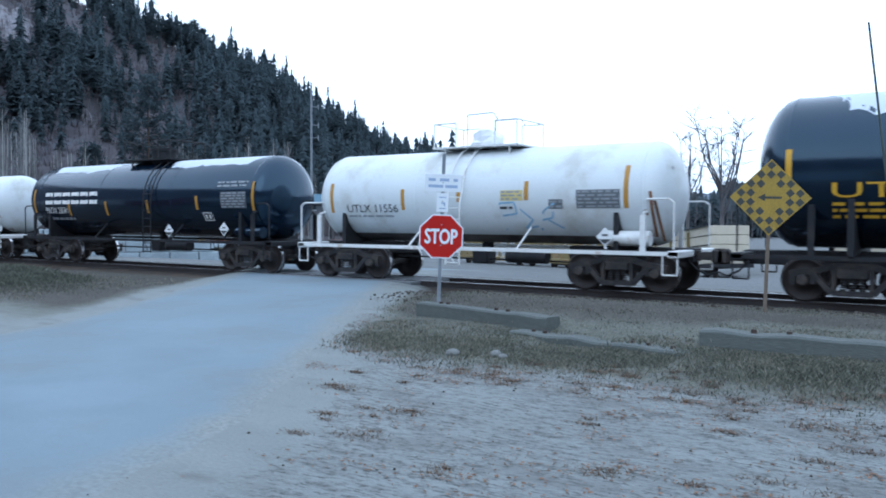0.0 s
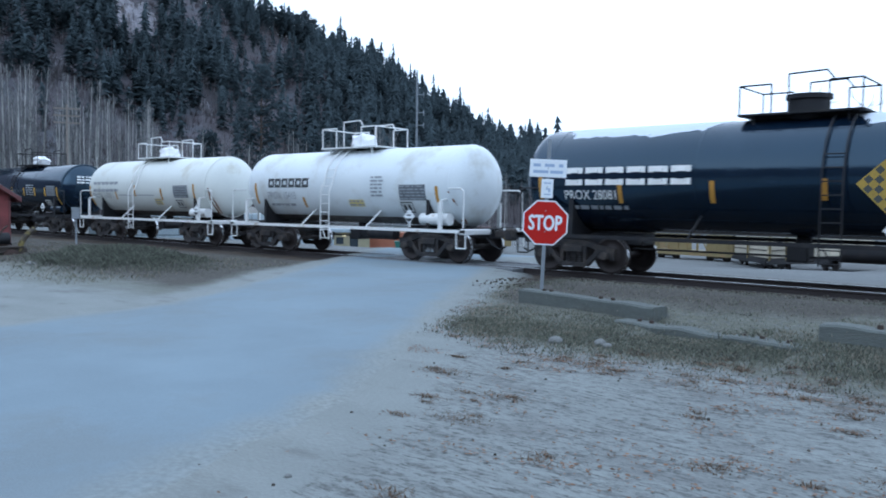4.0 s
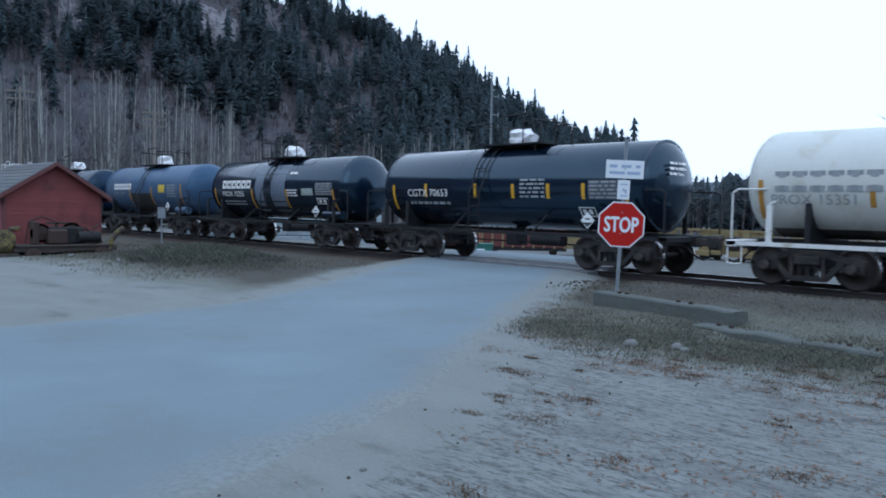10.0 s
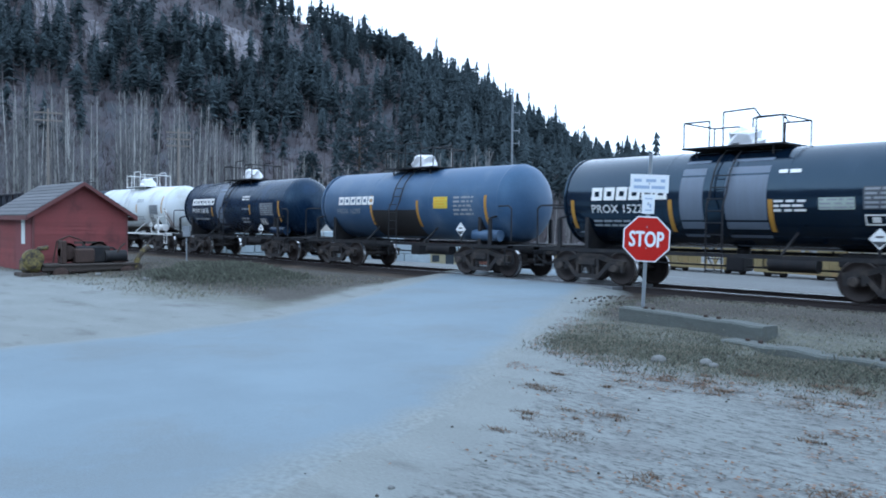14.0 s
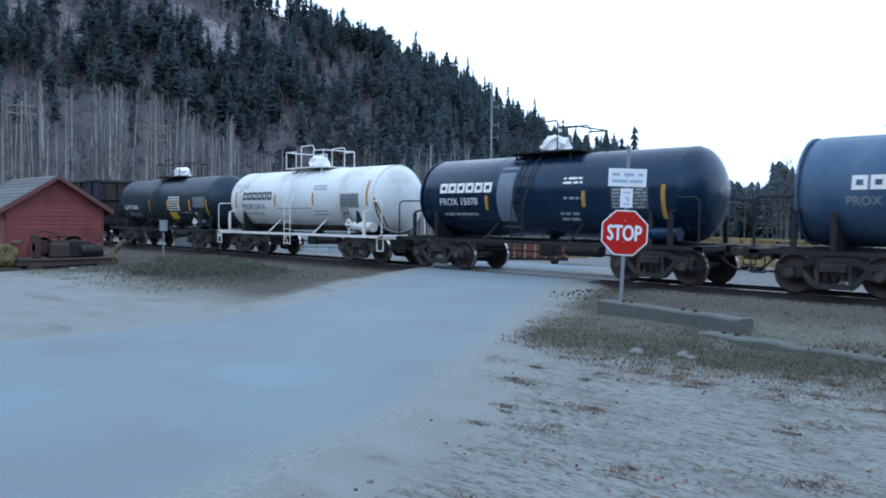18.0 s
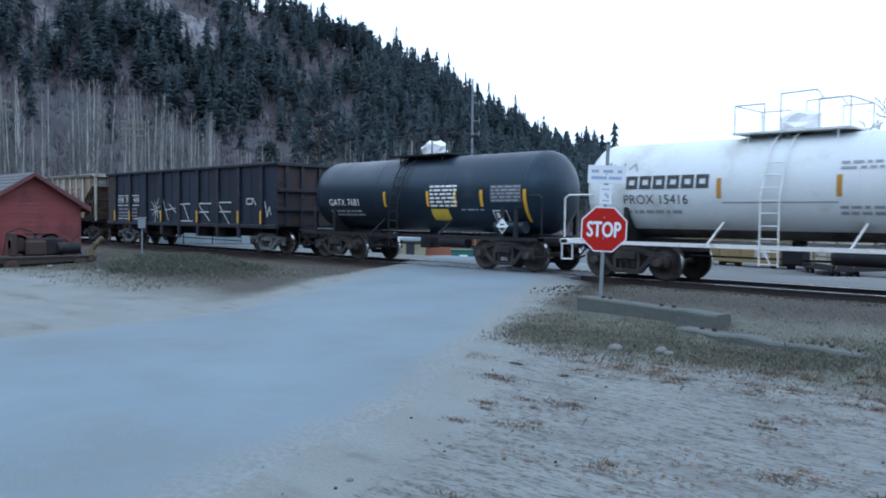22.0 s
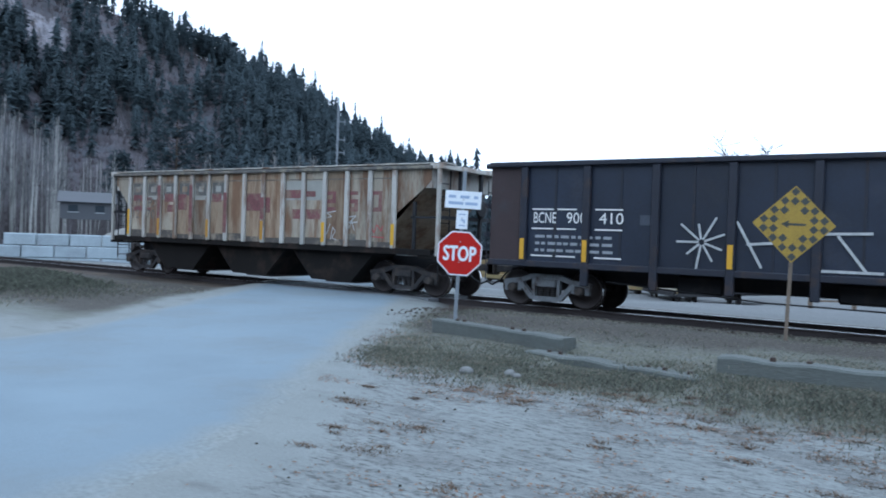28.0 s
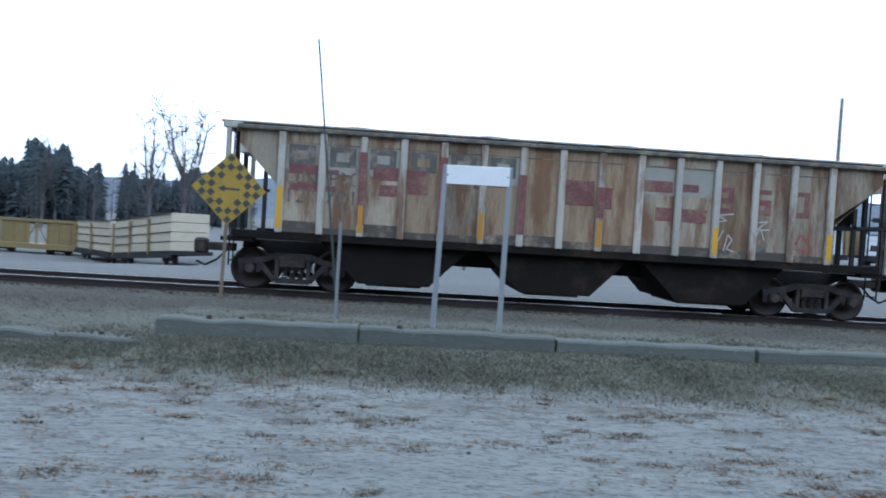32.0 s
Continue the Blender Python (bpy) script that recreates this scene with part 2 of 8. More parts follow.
BANK = [(0, -1.8), (6.5, -1.78), (8.8, -1.67), (9.9, -1.53), (10.6, -1.31), (12.3, -1.28), (14.2, -1.4), (15.6, -1.63), (16.3, -1.74), (20.2, -1.74), (21.5, -1.8), (30, -1.85), (60, -2.0), (120, -2.6), (400, -4.0)]
FLAT = [(0, -1.8), (5, -1.79), (9, -1.72), (12, -1.64), (15.6, -1.66), (16.3, -1.74), (20.2, -1.74), (21.5, -1.8), (30, -1.85), (60, -2.0), (120, -2.6), (400, -4.0)]
ROAD = [(-40, -1.8), (5, -1.79), (9, -1.74), (12.5, -1.64), (15.5, -1.575), (21, -1.575), (24, -1.7), (30, -1.82), (60, -1.98), (120, -2.6)]
ROAD_R = [(-40, 4.0), (0, -3.2), (2.3, -4.3), (3.7, -4.9), (5.2, -5.4), (7.3, -6.8), (10.4, -8.75), (14.9, -11.3), (21, -15.0), (26, -16.0), (60, -20)]
ROAD_L = [(-40, -14.0), (3.5, -12.6), (5.2, -12.8), (7.7, -13.2), (10.5, -14.8), (15, -17.4), (21, -21.5), (26, -26.0), (60, -34)]


YARD = [(-90, -4.9), (-25, -4.9), (-22, -4.6), (-17, -3.7), (0, -2.9), (6, -2.6), (42, -1.2), (120, -1.0)]


# line of old timbers that holds the bank: its front, the level before it and behind it
HOLD_Y = [(-9.2, 11.7), (-8, 11.35), (-5.2, 10.63), (-5.1, 10.15), (-2.8, 9.78), (-2.7, 9.95), (-0.3, 10.02), (2.2, 10.05), (4.9, 10.2), (8.2, 10.5), (14, 10.8)]
HOLD_LOW = [(-9.2, -1.5), (-8, -1.56), (-5.2, -1.6), (-5.1, -1.67), (-2.8, -1.64), (-2.7, -1.49), (-0.3, -1.50), (2.2, -1.49), (4.9, -1.50), (8.2, -1.50), (14, -1.44)]
HOLD_TOP = [(-9.2, -1.48), (-8, -1.42), (-5.2, -1.42), (-5.1, -1.58), (-2.8, -1.56), (-2.7, -1.33), (-0.3, -1.33), (2.2, -1.34), (4.9, -1.37), (8.2, -1.38), (14, -1.4)]


def bank_z(x, y):
    yb = lerp_table(HOLD_Y, x)
    low = lerp_table(HOLD_LOW, x)
    if y <= yb + 0.13:
        return low + (lerp_table(BANK, min(y, 8.6)) - low) * smooth(yb - 0.1, 8.3, y)
    top = lerp_table(HOLD_TOP, x)
    if y <= yb + 0.27:
        return low + (top - low) * (y - yb - 0.13) / 0.14
    far = lerp_table(BANK, max(y, 12.3))
    return top + (far - top) * smooth(yb + 0.27, max(12.3, yb + 1.2), y)


def road_inside(x, y):
    """1 inside the road, falling to 0 within 1.2 m beside it."""
    return smooth(-1.2, 0.1, min(lerp_table(ROAD_R, y) - x, x - lerp_table(ROAD_L, y)))


def ground_z(x, y):
    right = bank_z(x, y)
    left = lerp_table(FLAT, y)
    edge = lerp_table(ROAD_R, y)
    k = smooth(edge + 0.2, edge + 2.4, x)
    z = left + (right - left) * k
    r = road_inside(x, y)
    z += (lerp_table(ROAD, y) - 0.01 - z) * r
    rough = (1 - r) * smooth(20.5, 15.0, y) * smooth(16.6, 15.4, y)
    z += 0.02 * rough * noise.noise((x * 0.9, y * 0.9, 0)) + 0.012 * rough * noise.noise((x * 3.1, y * 3.1, 4))
    if y > 22:
        k = smooth(22, 60, y)
        z += (lerp_table(YARD, x * 70 / max(y, 40)) - z) * k
    # low mound of weeds beside the shed
    z += 0.36 * math.exp(-(((x + 21.5) / 3.2) ** 2 + ((y - 11.2) / 1.2) ** 2))
    return z


def grid_mesh(xs, ys, zf):
    vs = [(x, y, zf(x, y)) for y in ys for x in xs]
    n = len(xs)
    fs = [(j * n + i, j * n + i + 1, (j + 1) * n + i + 1, (j + 1) * n + i) for j in range(len(ys) - 1) for i in range(n - 1)]
    s = Shape()
    s.add(vs, fs, True)
    return s


def spaced(a, b, near, coarse, lo, hi):
    """Numbers from a to b: step near between lo and hi, growing outside."""
    out, x = [lo], lo
    while x < hi:
        x += near
        out.append(x)
    st = near
    while out[-1] < b:
        st = min(coarse, st * 1.35)
        out.append(out[-1] + st)
    st = near
    while out[0] > a:
        st = min(coarse, st * 1.35)
        out.insert(0, out[0] - st)
    return out


def blend_layer(m, layer, color, lo, hi, noise_scale, noise_amount, stretch=(1, 1, 1), grain=0.25):
    """Lay a second cover over a material where the mesh layer, broken up by noise, is high."""
    nt = m.node_tree
    bsdf = nt.nodes["Principled BSDF"]
    src = bsdf.inputs["Base Color"].links[0].from_socket
    at = nt.nodes.new("ShaderNodeAttribute")
    at.attribute_name = layer
    tc = nt.nodes.new("ShaderNodeTexCoord")
    mp = nt.nodes.new("ShaderNodeMapping")
    mp.inputs["Scale"].default_value = stretch
    nt.links.new(tc.outputs["Object"], mp.inputs[0])
    n = nt.nodes.new("ShaderNodeTexNoise")
    n.inputs["Scale"].default_value, n.inputs["Detail"].default_value, n.inputs["Roughness"].default_value = noise_scale, 7, 0.7
    nt.links.new(mp.outputs[0], n.inputs["Vector"])
    ma = nt.nodes.new("ShaderNodeMath")
    ma.operation = "MULTIPLY_ADD"
    ma.inputs[1].default_value = noise_amount
    nt.links.new(n.outputs[0], ma.inputs[0])
    nt.links.new(at.outputs["Fac"], ma.inputs[2])
    r = nt.nodes.new("ShaderNodeMapRange")
    r.inputs["From Min"].default_value, r.inputs["From Max"].default_value = lo + noise_amount * 0.5, hi + noise_amount * 0.5
    nt.links.new(ma.outputs[0], r.inputs["Value"])
    g = nt.nodes.new("ShaderNodeTexNoise")
    g.inputs["Scale"].default_value, g.inputs["Detail"].default_value = 22, 5
    nt.links.new(tc.outputs["Object"], g.inputs["Vector"])
    gr = nt.nodes.new("ShaderNodeMapRange")
    gr.inputs["From Min"].default_value, gr.inputs["From Max"].default_value = 0.3, 0.7
    gr.inputs["To Min"].default_value, gr.inputs["To Max"].default_value = 1 - grain, 1 + grain
    nt.links.new(g.outputs[0], gr.inputs["Value"])
    cm = nt.nodes.new("ShaderNodeMix")
    cm.data_type, cm.blend_type = "RGBA", "MULTIPLY"
    cm.inputs["Factor"].default_value = 1.0
    cm.inputs[6].default_value = (*color, 1)
    nt.links.new(gr.outputs[0], cm.inputs[7])
    mx = nt.nodes.new("ShaderNodeMix")
    mx.data_type = "RGBA"
    nt.links.new(r.outputs[0], mx.inputs["Factor"])
    nt.links.new(src, mx.inputs[6])
    nt.links.new(cm.outputs[2], mx.inputs[7])
    nt.links.new(mx.outputs[2], bsdf.inputs["Base Color"])
    return m


def set_layer(ob, layer, f):
    me = ob.data
    at = me.attributes.new(layer, "FLOAT", "POINT")
    at.data.foreach_set("value", [f(v.co.x, v.co.y) for v in me.vertices])


def beside_road(x, y):
    """Distance from the road's nearer edge, positive outside."""
    return max(x - lerp_table(ROAD_R, y), lerp_table(ROAD_L, y) - x)


def turf(x, y):
    """Where short grass grows: the bank along the track and round the shed."""
    d = beside_road(x, y)
    if y > 15.5 or y < 5:
        return 0.0
    side = smooth(-0.1, 0.9, d)
    if x > lerp_table(ROAD_R, y):
        wave = 0.35 * noise.noise((x * 0.35, 2, 0))
        return side * smooth(7.6, 9.2, y + wave) * (1 - 0.3 * smooth(10.2, 11.2, y))
    return 0.62 * side * smooth(5.5, 9.0, y + 0.8 * noise.noise((x * 0.3, y * 0.4, 12)))


def litter(x, y):
    """Where leaves have drifted and rotted into the dirt."""
    d = beside_road(x, y)
    if y > 15.5 or y < 1 or x < lerp_table(ROAD_R, y):
        return 0.0
    return smooth(0.0, 1.2, d) * (0.32 * smooth(2.5, 5, y) + 0.38 * math.exp(-((y - 8.0) / 0.9) ** 2))


def shoulder(x, y):
    edge = smooth(0.0, 1.5, beside_road(x, y)) * smooth(24, 21, y)
    if x < lerp_table(ROAD_L, y):
        return edge * smooth(7.6, 10.2, y + 0.9 * noise.noise((x * 0.3, y * 0.4, 12)))
    return edge * smooth(10.6, 12.0, y)


DIRT = (0.19, 0.205, 0.199)
m_ground = mat("gravel_dirt", DIRT, 0.95, var=0.2, scale=1.3, fine=38, bump=0.8, second=(0.13, 0.133, 0.13), amount=0.25, stain_scale=1.1, stretch=(0.6, 1.3, 1))
blend_layer(m_ground, "litter", (0.1, 0.084, 0.068), 0.7, 0.95, 2.6, 1.9, (0.75, 2.0, 1), 0.5)
blend_layer(m_ground, "gravelly", (0.112, 0.116, 0.114), 0.6, 0.84, 3.4, 1.8, (0.7, 2.1, 1), 0.6)
blend_layer(m_ground, "gravelly", (0.27, 0.29, 0.3), 0.8, 1.1, 7.5, 1.7, (0.9, 1.4, 1), 0.2)
blend_layer(m_ground, "turf", (0.094, 0.096, 0.073), 0.3, 0.75, 2.2, 0.7, (0.7, 1.3, 1), 0.4)
blend_layer(m_ground, "gravelly", (0.1, 0.104, 0.1), 0.62, 0.76, 13.0, 1.8, (0.6, 1.9, 1), 0.5)
blend_layer(m_ground, "yard", (0.115, 0.122, 0.124), 0.3, 0.8, 0.25, 0.9, (0.4, 1.6, 1), 0.3)
blend_layer(m_ground, "shoulder", (0.05, 0.045, 0.037), 0.3, 0.8, 2.5, 0.6, (1, 1, 1), 0.5)
m_road = mat("packed_road", (0.172, 0.219, 0.253), 0.9, var=0.2, scale=0.9, fine=70, bump=0.35, second=(0.152, 0.182, 0.2), amount=0.48, stain_scale=0.45, stretch=(1, 0.9, 1))
blend_layer(m_road, "rim", DIRT, 0.25, 0.9, 1.1, 1.0, (1, 1, 1), 0.2)
m_ballast = mat("ballast_bed", (0.06, 0.051, 0.042), 0.95, spec=0.15, var=0.4, scale=5, fine=26, bump=1.0, second=(0.09, 0.07, 0.054), amount=0.5, stain_scale=1.5)
m_rail = mat("rail_steel_side", (0.04, 0.034, 0.034), 0.75, 0.3, var=0.2, scale=4, fine=40, bump=0.2)
m_railtop = mat("rail_steel_head", (0.5, 0.5, 0.52), 0.28, 0.9, var=0.08)
m_tie = mat("creosoted_tie", (0.055, 0.045, 0.038), 0.9, var=0.35, scale=6, fine=50, bump=0.5, per_object=0.3)

gx = spaced(-900, 900, 0.32, 90, -34, 16)
gy = spaced(-300, 900, 0.16, 90, -2, 22)
ground = part("ground", grid_mesh(gx, gy, ground_z), m_ground)
tagged(ground, "grey gravel and dirt yard with dry grass and fallen leaves", "ground", kind="structure")
set_layer(ground, "turf", turf)
set_layer(ground, "gravelly", lambda x, y: (0.6 if x > lerp_table(ROAD_R, y) else 0.3) * smooth(0.0, 0.9, beside_road(x, y)))
set_layer(ground, "litter", litter)
set_layer(ground, "yard", lambda x, y: 0.75 * smooth(21, 24, y))
set_layer(ground, "shoulder", shoulder)

rs = Shape()
ry = [-20 + 0.4 * i for i in range(188)]
vs, nx = [], 21
for y in ry:
    a, b = lerp_table(ROAD_L, y), lerp_table(ROAD_R, y)
    for i in range(nx):
        x = a + (b - a) * i / (nx - 1)
        wob = 0.3 * noise.noise((y * 0.8, i * 0.2, 3)) + 0.15 * noise.noise((y * 2.7, i * 0.2, 8)) if i in (0, nx - 1) else 0
        edge_drop = -0.03 if i in (0, nx - 1) else 0
        base = lerp_table(ROAD, y) if y < 22 else ground_z(x, y) + 0.01
        vs.append((x + wob, y, base + 0.006 + edge_drop + 0.03 * (1 - (2 * i / (nx - 1) - 1) ** 2) * smooth(17, 12, y)))
fs = [(j * nx + i, j * nx + i + 1, (j + 1) * nx + i + 1, (j + 1) * nx + i) for j in range(len(ry) - 1) for i in range(nx - 1)]
rs.add(vs, fs, True)
road = tagged(part("road", rs, m_road), "pale blue-grey packed gravel road leading over the crossing", "road", kind="structure")
set_layer(road, "rim", lambda x, y: 1 - smooth(0.0, 1.1, -beside_road(x, y)))

# ballast bed
bs = Shape()
prof = [(15.6, -1.78), (16.35, -1.735), (17.3, -1.725), (19.3, -1.725), (20.2, -1.74), (21.0, -1.83)]
bx = [-200 + 2 * i for i in range(161)]
vs = []
for x in bx:
    for y, z in prof:
        vs.append((x, y, z + 0.02 * noise.noise((x * 2, y * 2, 1))))
np_ = len(prof)
bs.add(vs, [(j * np_ + i, (j + 1) * np_ + i, (j + 1) * np_ + i + 1, j * np_ + i + 1) for j in range(len(bx) - 1) for i in range(np_ - 1)], True)
ballast = tagged(part("ballast", bs, m_ballast), "brown-grey crushed stone ballast under the track", "ballast", kind="structure")

# rails
track = empty("railway_track", pose(0, TRACK_Y, RAIL_Z), "single railway track with rusty rails on dark ties", "railway track")
track["kind"] = "structure"
for sgn in (-1, 1):
    y = sgn * GAUGE / 2
    s = Shape()
    head = [(y - 0.036, 0), (y - 0.036, -0.04), (y - 0.009, -0.05), (y - 0.009, -0.15), (y - 0.075, -0.165), (y - 0.075, -0.18), (y + 0.075, -0.18), (y + 0.075, -0.165), (y + 0.009, -0.15), (y + 0.009, -0.05), (y + 0.036, -0.04), (y + 0.036, 0)]
    s.prism(head, -200, 120, "x")
    fix(part("rail", s, m_rail, track))
    s = Shape()
    s.box(-200, y - 0.034, 0.0, 120, y + 0.034, 0.004)
    part("rail_head", s, m_railtop, track, "polished steel running surface")
tie_mesh = Shape().box(-0.115, -1.3, -0.36, 0.115, 1.3, -0.182, 0.015).mesh("tie")
tie_mesh.materials.append(m_tie)
# planked crossing between the rails
m_plank = mat("crossing_timber", (0.14, 0.15, 0.16), 0.9, var=0.2, scale=3, fine=40, bump=0.4, per_object=0.12)
crossing = empty("level_crossing", pose(0, TRACK_Y, RAIL_Z), "worn timber planks of the level crossing between the rails", "crossing")
crossing["kind"] = "structure"
for y0, y1 in ((-0.62, -0.36), (-0.34, -0.02), (0.0, 0.32), (0.34, 0.62), (-1.25, -0.78), (0.78, 1.25)):
    s = Shape().box(-17.9, y0, -0.14, -12.2, y1, -0.012, 0.012)
    part("plank", s, m_plank, crossing)

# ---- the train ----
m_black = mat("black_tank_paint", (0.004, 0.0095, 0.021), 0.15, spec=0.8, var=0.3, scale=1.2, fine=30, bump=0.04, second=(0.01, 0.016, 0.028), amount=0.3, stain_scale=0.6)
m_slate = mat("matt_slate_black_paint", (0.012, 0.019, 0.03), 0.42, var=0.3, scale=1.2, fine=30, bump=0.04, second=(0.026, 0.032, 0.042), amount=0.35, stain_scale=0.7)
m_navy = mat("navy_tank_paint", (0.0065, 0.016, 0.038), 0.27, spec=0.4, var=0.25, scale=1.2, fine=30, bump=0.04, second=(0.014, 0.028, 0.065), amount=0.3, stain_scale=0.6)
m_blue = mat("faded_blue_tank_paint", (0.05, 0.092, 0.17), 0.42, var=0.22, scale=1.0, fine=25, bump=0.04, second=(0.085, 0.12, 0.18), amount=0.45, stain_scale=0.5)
# the sky's bluish reflection is put into these paints as a specular tint
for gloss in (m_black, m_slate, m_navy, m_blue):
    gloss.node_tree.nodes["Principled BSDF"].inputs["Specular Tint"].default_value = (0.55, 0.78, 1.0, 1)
m_white = mat("white_tank_paint", (0.65, 0.69, 0.705), 0.42, var=0.06, scale=1.0, fine=25, bump=0.03, second=(0.5, 0.51, 0.485), amount=0.42, stain_scale=0.6)
m_cream = mat("cream_white_tank_paint", (0.63, 0.65, 0.615), 0.45, var=0.07, scale=1.0, fine=25, bump=0.03, second=(0.48, 0.46, 0.38), amount=0.3, stain_scale=0.6)
m_frame = mat("grimy_black_steel", (0.009, 0.010, 0.0135), 0.7, 0.1, var=0.35, scale=4, fine=40, bump=0.2, second=(0.022, 0.02, 0.02), amount=0.4, stain_scale=2)
m_truck = mat("rusty_truck_iron", (0.026, 0.025, 0.027), 0.75, 0.1, var=0.4, scale=6, fine=45, bump=0.3, second=(0.055, 0.046, 0.04), amount=0.5, stain_scale=3)
m_truckgrey = mat("grey_dusty_truck_iron", (0.17, 0.185, 0.2), 0.8, 0.1, var=0.3, scale=6, fine=45, bump=0.3, second=(0.06, 0.05, 0.045), amount=0.4, stain_scale=3)
m_wheel = mat("wheel_steel", (0.032, 0.026, 0.025), 0.6, 0.2, var=0.3, scale=8, fine=40, bump=0.2)
m_tread = mat("wheel_tread", (0.55, 0.55, 0.56), 0.25, 0.95, var=0.1)
m_whitesteel = mat("white_painted_steel", (0.72, 0.73, 0.72), 0.5, var=0.12, scale=3, fine=40, bump=0.05, second=(0.4, 0.33, 0.26), amount=0.15, stain_scale=3)
m_yellow = mat("yellow_reflector", (0.6, 0.34, 0.018), 0.45, var=0.08)
m_amber = mat("faded_amber_reflector", (0.42, 0.22, 0.03), 0.5, var=0.15)
m_letwhite = mat("white_lettering", (0.78, 0.78, 0.76), 0.6, var=0.1, scale=6)
m_letblack = mat("black_lettering", (0.045, 0.05, 0.055), 0.6, var=0.2, scale=6)
m_letgrey = mat("faded_grey_lettering", (0.28, 0.3, 0.32), 0.6, var=0.2, scale=6)
m_letyellow = mat("yellow_lettering", (0.65, 0.38, 0.02), 0.6, var=0.1)
m_bag = mat("white_plastic_wrap", (0.8, 0.81, 0.83), 0.45, var=0.06, bump=0.3, fine=8)
m_snow = mat("thin_snow", (0.55, 0.6, 0.66), 0.8, var=0.05, bump=0.2)
m_placard = mat("placard_white", (0.75, 0.77, 0.77), 0.5, var=0.06)
m_rust = mat("rust_streak", (0.2, 0.1, 0.05), 0.85, var=0.3, scale=5)
m_stain = mat("dark_spill_stain", (0.02, 0.02, 0.022), 0.55, var=0.3, scale=4)
m_palestain = mat("pale_spill_band", (0.13, 0.16, 0.21), 0.5, var=0.15, scale=3, stretch=(6, 1, 0.5))

WHEEL_R = 0.45

SHIFT = [(0, 0.0), (1, 4.58), (2, 9.14), (3, 13.65), (4, 18.27), (7, 31.79), (8, 36.45), (9, 41.2), (10, 45.91), (11, 50.43), (12, 54.98), (13, 59.48), (14, 64.01), (17, 77.64), (18, 82.3), (19, 86.99), (20, 91.67), (21, 96.42), (22, 101.15), (23, 105.93), (24, 110.72), (25, 115.58), (28, 130.74), (29, 136.14), (30, 141.75), (31, 147.6), (32, 153.33)]


def shift(t):
    """How far the train has rolled along the track at t seconds (cubic through the table)."""
    for i in range(len(SHIFT) - 1):
        t0, s0 = SHIFT[i]
        t1, s1 = SHIFT[i + 1]
        if t <= t1 or i == len(SHIFT) - 2:
            tp, sp = SHIFT[max(0, i - 1)]
            tn, sn = SHIFT[min(len(SHIFT) - 1, i + 2)]
            m0 = (s1 - sp) / (t1 - tp)
            m1 = (sn - s0) / (tn - t0)
            h = t1 - t0
            u = (t - t0) / h
            return (2 * u ** 3 - 3 * u * u + 1) * s0 + (u ** 3 - 2 * u * u + u) * h * m0 + (3 * u * u - 2 * u ** 3) * s1 + (u ** 3 - u * u) * h * m1


MOVERS, WHEELSETS = [], []


def make_wheel_meshes():
    s = Shape()
    s.lathe_y([(-0.065, 0.12), (-0.07, 0.16), (-0.02, 0.2), (-0.02, 0.36), (-0.06, 0.385), (-0.065, WHEEL_R - 0.012), (0.0, WHEEL_R - 0.004), (0.055, WHEEL_R), (0.058, WHEEL_R + 0.028), (0.07, WHEEL_R + 0.026), (0.07, 0.38), (0.03, 0.36), (0.03, 0.18), (0.08, 0.14)], n=32)
    me = s.mesh("wheel")
    me.materials.append(m_wheel)
    t = Shape()
    t.lathe_y([(-0.05, WHEEL_R - 0.004), (-0.02, WHEEL_R + 0.002), (0.05, WHEEL_R + 0.004)], n=32, caps=False)
    tm = t.mesh("tread")
    tm.materials.append(m_tread)
    a = Shape()
    a.cyl((0, -0.98, 0), (0, 0.98, 0), 0.075, n=12)
    am = a.mesh("axle")
    am.materials.append(m_wheel)
    return me, tm, am


WHEEL_ME, TREAD_ME, AXLE_ME = make_wheel_meshes()


def sideframe_mesh(name, material):
    """Cast side frame: arched top chord, dropped bottom chord, columns and pedestal jaws round open windows."""
    s = Shape()

    def bar(p, q, w, y=0.07):
        (a, b), (c, d) = p, q
        ln = math.hypot(c - a, d - b)
        nx, nz = -(d - b) / ln * w / 2, (c - a) / ln * w / 2
        s.prism([(a - nx, b - nz), (c - nx, d - nz), (c + nx, d + nz), (a + nx, b + nz)], -y, y)
    top = [(-1.14, 0.57), (-0.66, 0.64), (-0.36, 0.74), (0.36, 0.74), (0.66, 0.64), (1.14, 0.57)]
    for p, q in zip(top, top[1:]):
        bar(p, q, 0.12)
    low = [(-0.72, 0.6), (-0.36, 0.21), (0.36, 0.21), (0.72, 0.6)]
    for p, q in zip(low, low[1:]):
        bar(p, q, 0.11, 0.066)
    for sg in (-1, 1):
        bar((sg * 0.33, 0.2), (sg * 0.33, 0.72), 0.08, 0.062)
        bar((sg * 1.07, 0.58), (sg * 1.07, 0.36), 0.1, 0.06)
        bar((sg * 0.71, 0.58), (sg * 0.71, 0.38), 0.1, 0.06)
    s.box(-0.27, -0.1, 0.5, 0.27, 0.05, 0.68, 0.02)
    me = s.mesh(name)
    me.materials.append(material)
    return me


def spring_mesh():
    s = Shape()
    for i in range(6):
        z = 0.27 + i * 0.05
        s.cyl((0, 0, z), (0, 0, z + 0.03), 0.065, n=10)
    me = s.mesh("spring")
    me.materials.append(m_truck)
    return me


